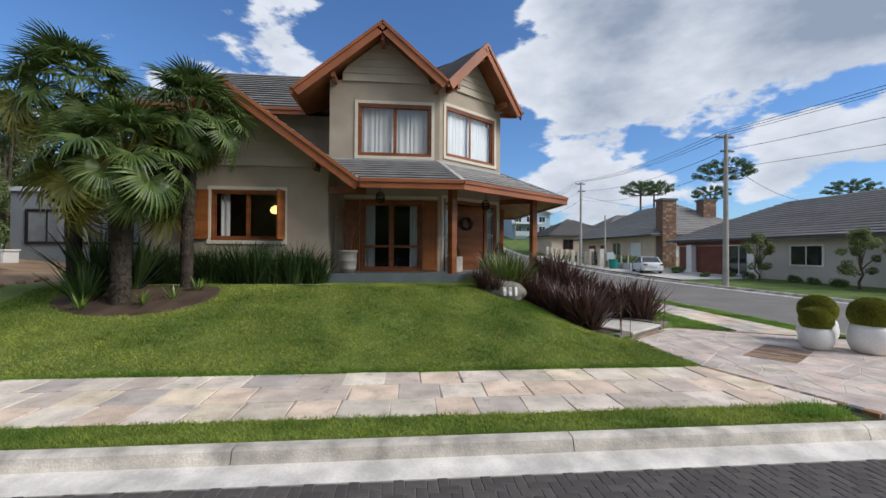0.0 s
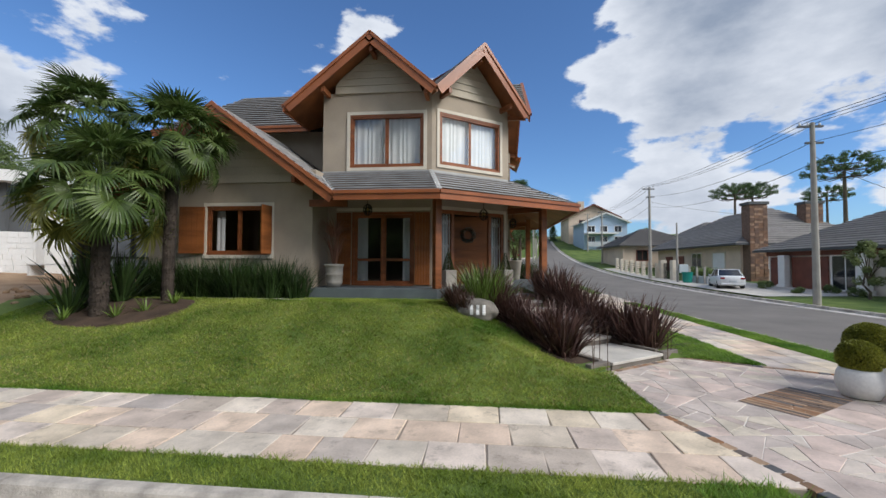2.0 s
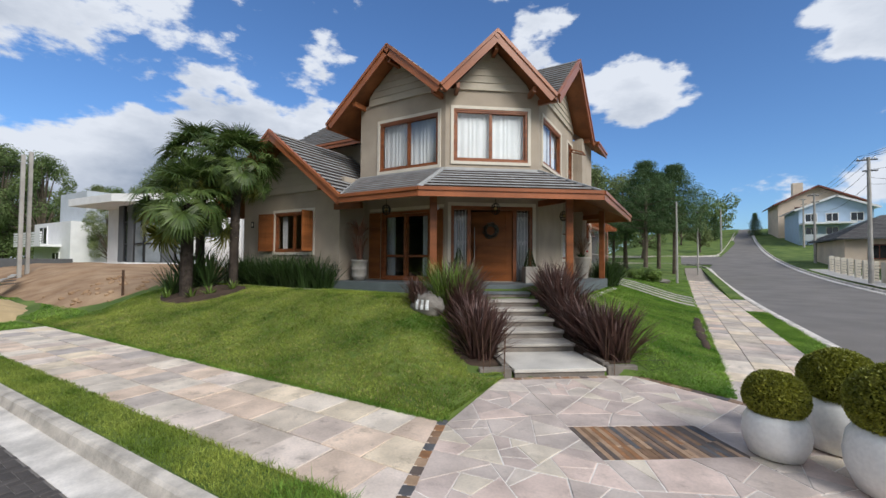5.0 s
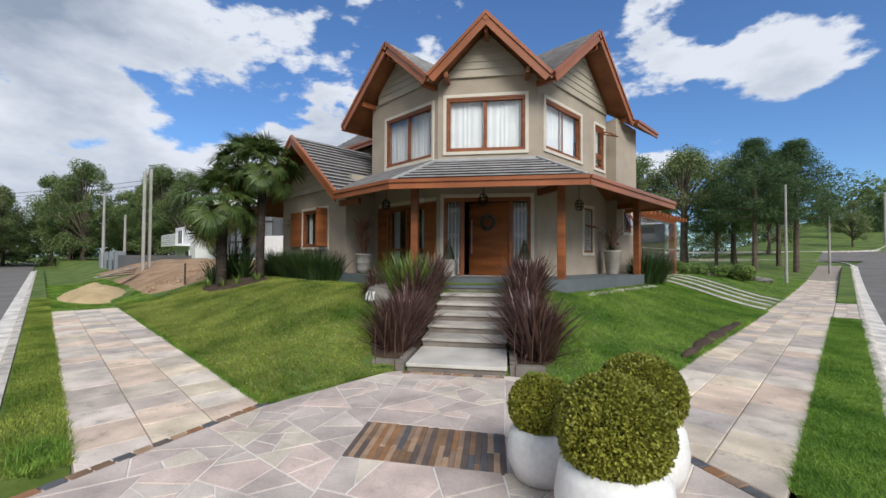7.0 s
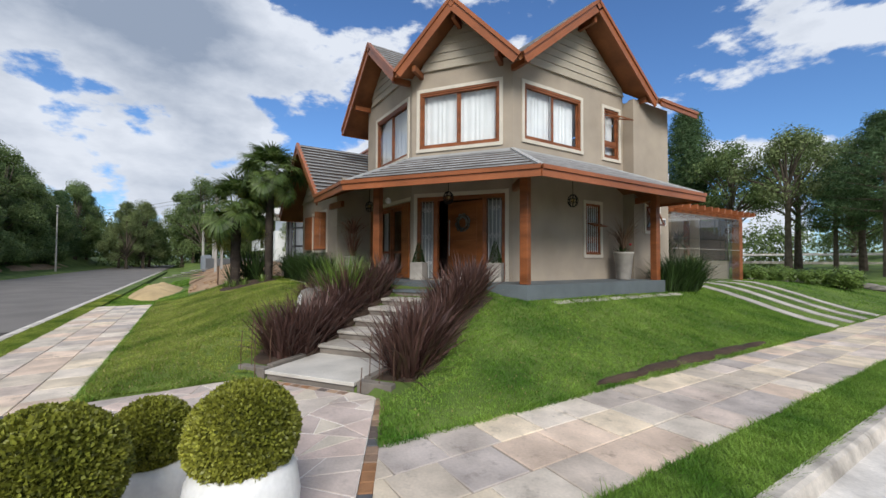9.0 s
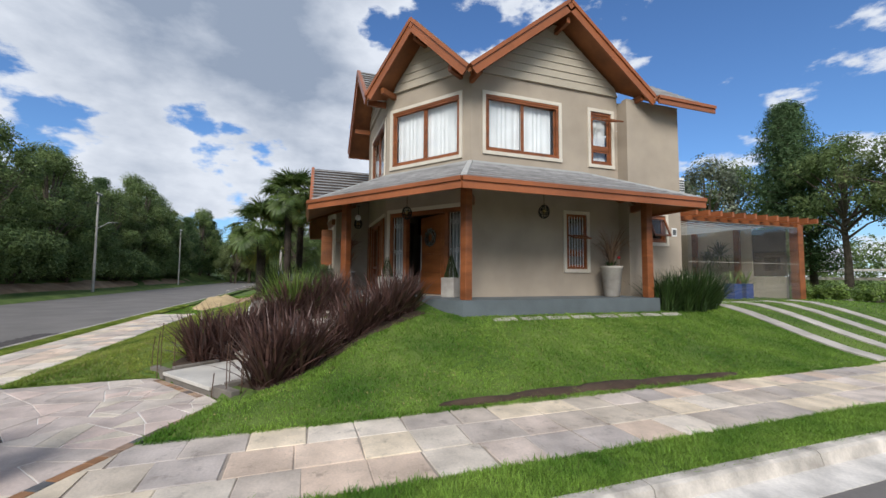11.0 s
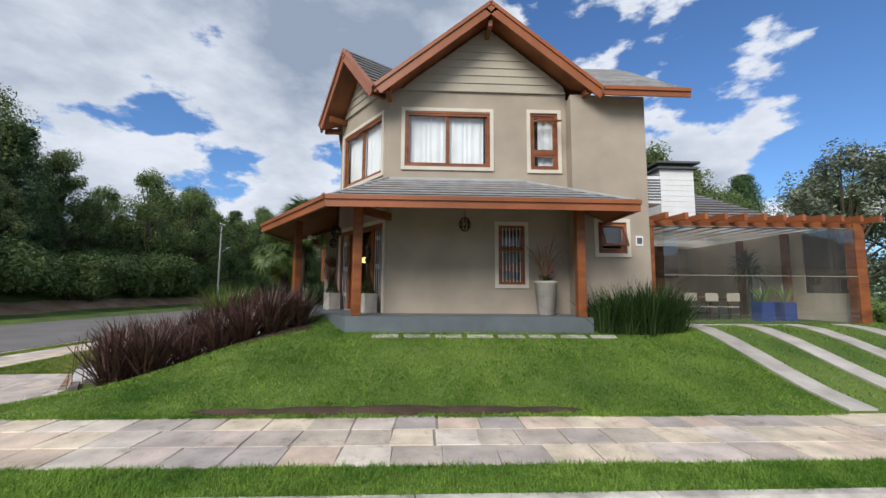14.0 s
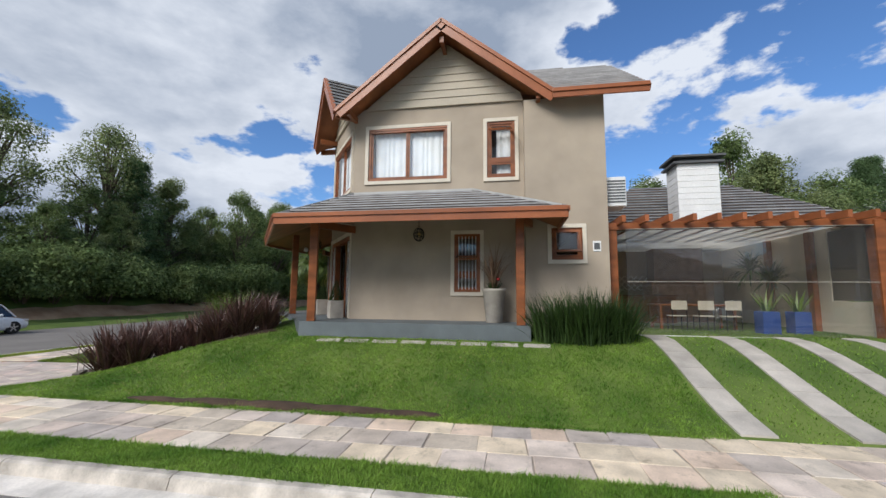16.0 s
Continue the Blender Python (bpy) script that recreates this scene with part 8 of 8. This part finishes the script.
for a, b, k in seq:
    if k == "d":
        part("pier", boxes(((a, 0, 1.75), (b, 0.3, 5.598)), m=gm), DARKGREY, mod, "anthracite pier")
    else:
        w = part("window", boxes(((a, 0.05, 1.75), (a + 0.12, 0.2, 5.7)), ((b - 0.12, 0.05, 1.75), (b, 0.2, 5.7)), ((a + 0.12, 0.05, 2.9), (b - 0.12, 0.2, 3.0)), ((a + 0.12, 0.05, 4.4), (b - 0.12, 0.2, 4.5)), m=gm), BLACK, mod, "black steel window")
        for z0, z1 in ((1.75, 2.9), (3.0, 4.4), (4.5, 5.7)):
            part("pane", boxes(((a + 0.12, 0.1, z0), (b - 0.12, 0.13, z1)), m=gm), GREYGLASS, w)
gl2 = frame_of((-26.2, 15.0), (0.9997, -0.0263))
for k in (0, 2):
    part("pier", boxes(((k * 0.75, 0.0, 1.7), (k * 0.75 + 0.75, 0.3, 5.598)), m=gl2), DARKGREY, mod, "anthracite pier")
for a, b in ((0.75, 1.5), (2.3, 3.8)):
    w = part("window", boxes(((a, 0.05, 1.7), (a + 0.12, 0.2, 5.598)), ((b - 0.12, 0.05, 1.7), (b, 0.2, 5.598)), ((a + 0.12, 0.05, 2.9), (b - 0.12, 0.2, 3.0)), ((a + 0.12, 0.05, 4.4), (b - 0.12, 0.2, 4.5)), m=gl2), BLACK, mod, "black steel window")
    for z0, z1 in ((1.7, 2.9), (3.0, 4.4), (4.5, 5.59)):
        part("pane", boxes(((a + 0.12, 0.1, z0), (b - 0.12, 0.13, z1)), m=gl2), GREYGLASS if a > 1 else DARKGLASS, w)
part("white_wall", boxes(((4.1, 0.9, 0.6), (6.05, 1.2, 5.2)), m=gm), WHITE, mod, "white rendered wall")
part("step", prism([(-26.5, 13.2), (-22.2, 13.0), (-20.2, 14.2), (-20.4, 15.0), (-26.5, 14.6)], 0.5, 1.45), WHITE, mod, "broad white entrance step")
pl = thing("stone_pillar", "white split-stone clad block before the modern house", "wall")
part("block", boxes(((0, 0, 0.4), (2.3, 0.7, 3.35)), m=frame_of((-19.5, 16.0), (0.885, 0.466))), WHITE, pl)
rq = random.Random(8)
for i in range(11):
    x = 0.0
    while x < 2.25:
        w = min(rq.uniform(0.25, 0.6), 2.3 - x)
        part("cladding_stone", boxes(((x + 0.008, -rq.uniform(0.02, 0.06), 0.6 + i * 0.25), (x + w - 0.008, 0.002, 0.6 + i * 0.25 + 0.235)), m=frame_of((-19.5, 16.0), (0.885, 0.466))), WHITE, pl)
        x += w
BLUEGREY = mat("blue_grey_render", (0.20, 0.225, 0.25), 0.8, 0.08, 0.8, 20, 0.1)
low = thing("grey_annex", "light grey rendered annex with a band of windows", "house")
part("body", boxes(((-18.4, 20.5, 0.5), (-11.3, 27, 4.65))), BLUEGREY, low)
part("parapet", boxes(((-18.39, 20.4, 4.65), (-11.1, 27.1, 4.85))), LIGHTGREY, low)
for x in (-17.6, -15.7, -13.8):
    opening(low, "s", 20.5, x, x + 1.6, 2.3, 3.7, BLACK, GREYGLASS, 1)
opening(low, "e", -11.3, 21.2, 23.4, 2.5, 3.75, BLACK, DARKGLASS, 1)
tb = thing("white_bench", "low white slatted bench on the plot", "bench", at=Matrix.Translation((-14.8, 15.6, 1.45)))
part("seat", boxes(((-0.9, -0.3, 0.42), (0.9, 0.3, 0.48))), WHITE, tb)
for x in (-0.8, 0.8):
    part("leg", boxes(((x - 0.05, -0.28, 0), (x + 0.05, 0.28, 0.42))), WHITE, tb)
gw = thing("garden_wall", "dark grey rendered boundary wall with pillars", "wall")
part("wall_panel", boxes(((-45, 8.9, -0.2), (-31.0, 9.15, 1.45))), DARKGREY, gw), part("wall_panel", boxes(((-31.0, 8.9, -0.2), (-30.75, 14, 1.9))), DARKGREY, gw)
for x in (-31.2, -35, -39, -43):
    part("pillar", boxes(((x - 0.35, 8.7, -0.2), (x + 0.35, 9.35, 2.2)), bevel=0.02), BLUEGREY, gw)
wh = thing("white_house", "white cubic house with balconies beyond the plot", "house")
part("body", boxes(((-47, 16, 0), (-38, 25, 5.2))), WHITE, wh), part("upper_body", boxes(((-44, 17, 5.2), (-37.9, 24.9, 8.0))), LIGHTGREY, wh)
for k in range(5):
    part("balcony_rail", boxes(((-47.1, 14.6, 3.2 + k * 0.22), (-40, 14.7, 3.36 + k * 0.22))), WHITE, wh)
part("balcony", boxes(((-47.1, 14.6, 2.95), (-40, 16, 3.15))), WHITE, wh)
opening(wh, "s", 16, -45.5, -43.5, 3.3, 4.8, WHITE, DARKGLASS, 1), opening(wh, "s", 16, -42, -40.4, 0.6, 2.4, WHITE, DARKGLASS, 1)
tagged(part("cross_street", grid_sheet(steps((-34, 11.2, 3), (11.2, 13.6, 1.2)), steps((70.6, 85.2, 2)), lambda x, y: far_rise(y, x) - 0.16), ROADM, smooth=True), "grey side street joining from the west", "road", kind="structure")

# concrete of the far pavement and of the drive before the bungalow
tagged(part("pavement_east", grid_sheet([0.25, 1.0, 2.3], steps((41, 62, 1.5)), lambda x, y: 0.0), CONCRETE), "pale concrete pavement on the far side of the street", "pavement", kind="structure")
pv = bpy.data.objects["pavement_east"].data
for v in pv.vertices:
    x, y = 19.4 + road_bend(v.co.y) + v.co.x, v.co.y
    v.co = (x, y, land(x, y) + 0.03)
tagged(part("driveway_east", grid_sheet([19.75, 21, 23, 25, 26.55], steps((27.3, 41, 0.9)), lambda x, y: land(x, y) + 0.03), CONCRETE), "grey concrete drive before the bungalow", "driveway", kind="structure")
fern = plant("hanging_fern", strap_mesh("fern_fronds", 90, 0.5, 0.85, 0.03, 1.0, 1.1, 401, IRISM, 0.06), (2.2, 26.6, 2.75), 0.3, 0.9, "bushy green fern hanging under the pergola", "fern")
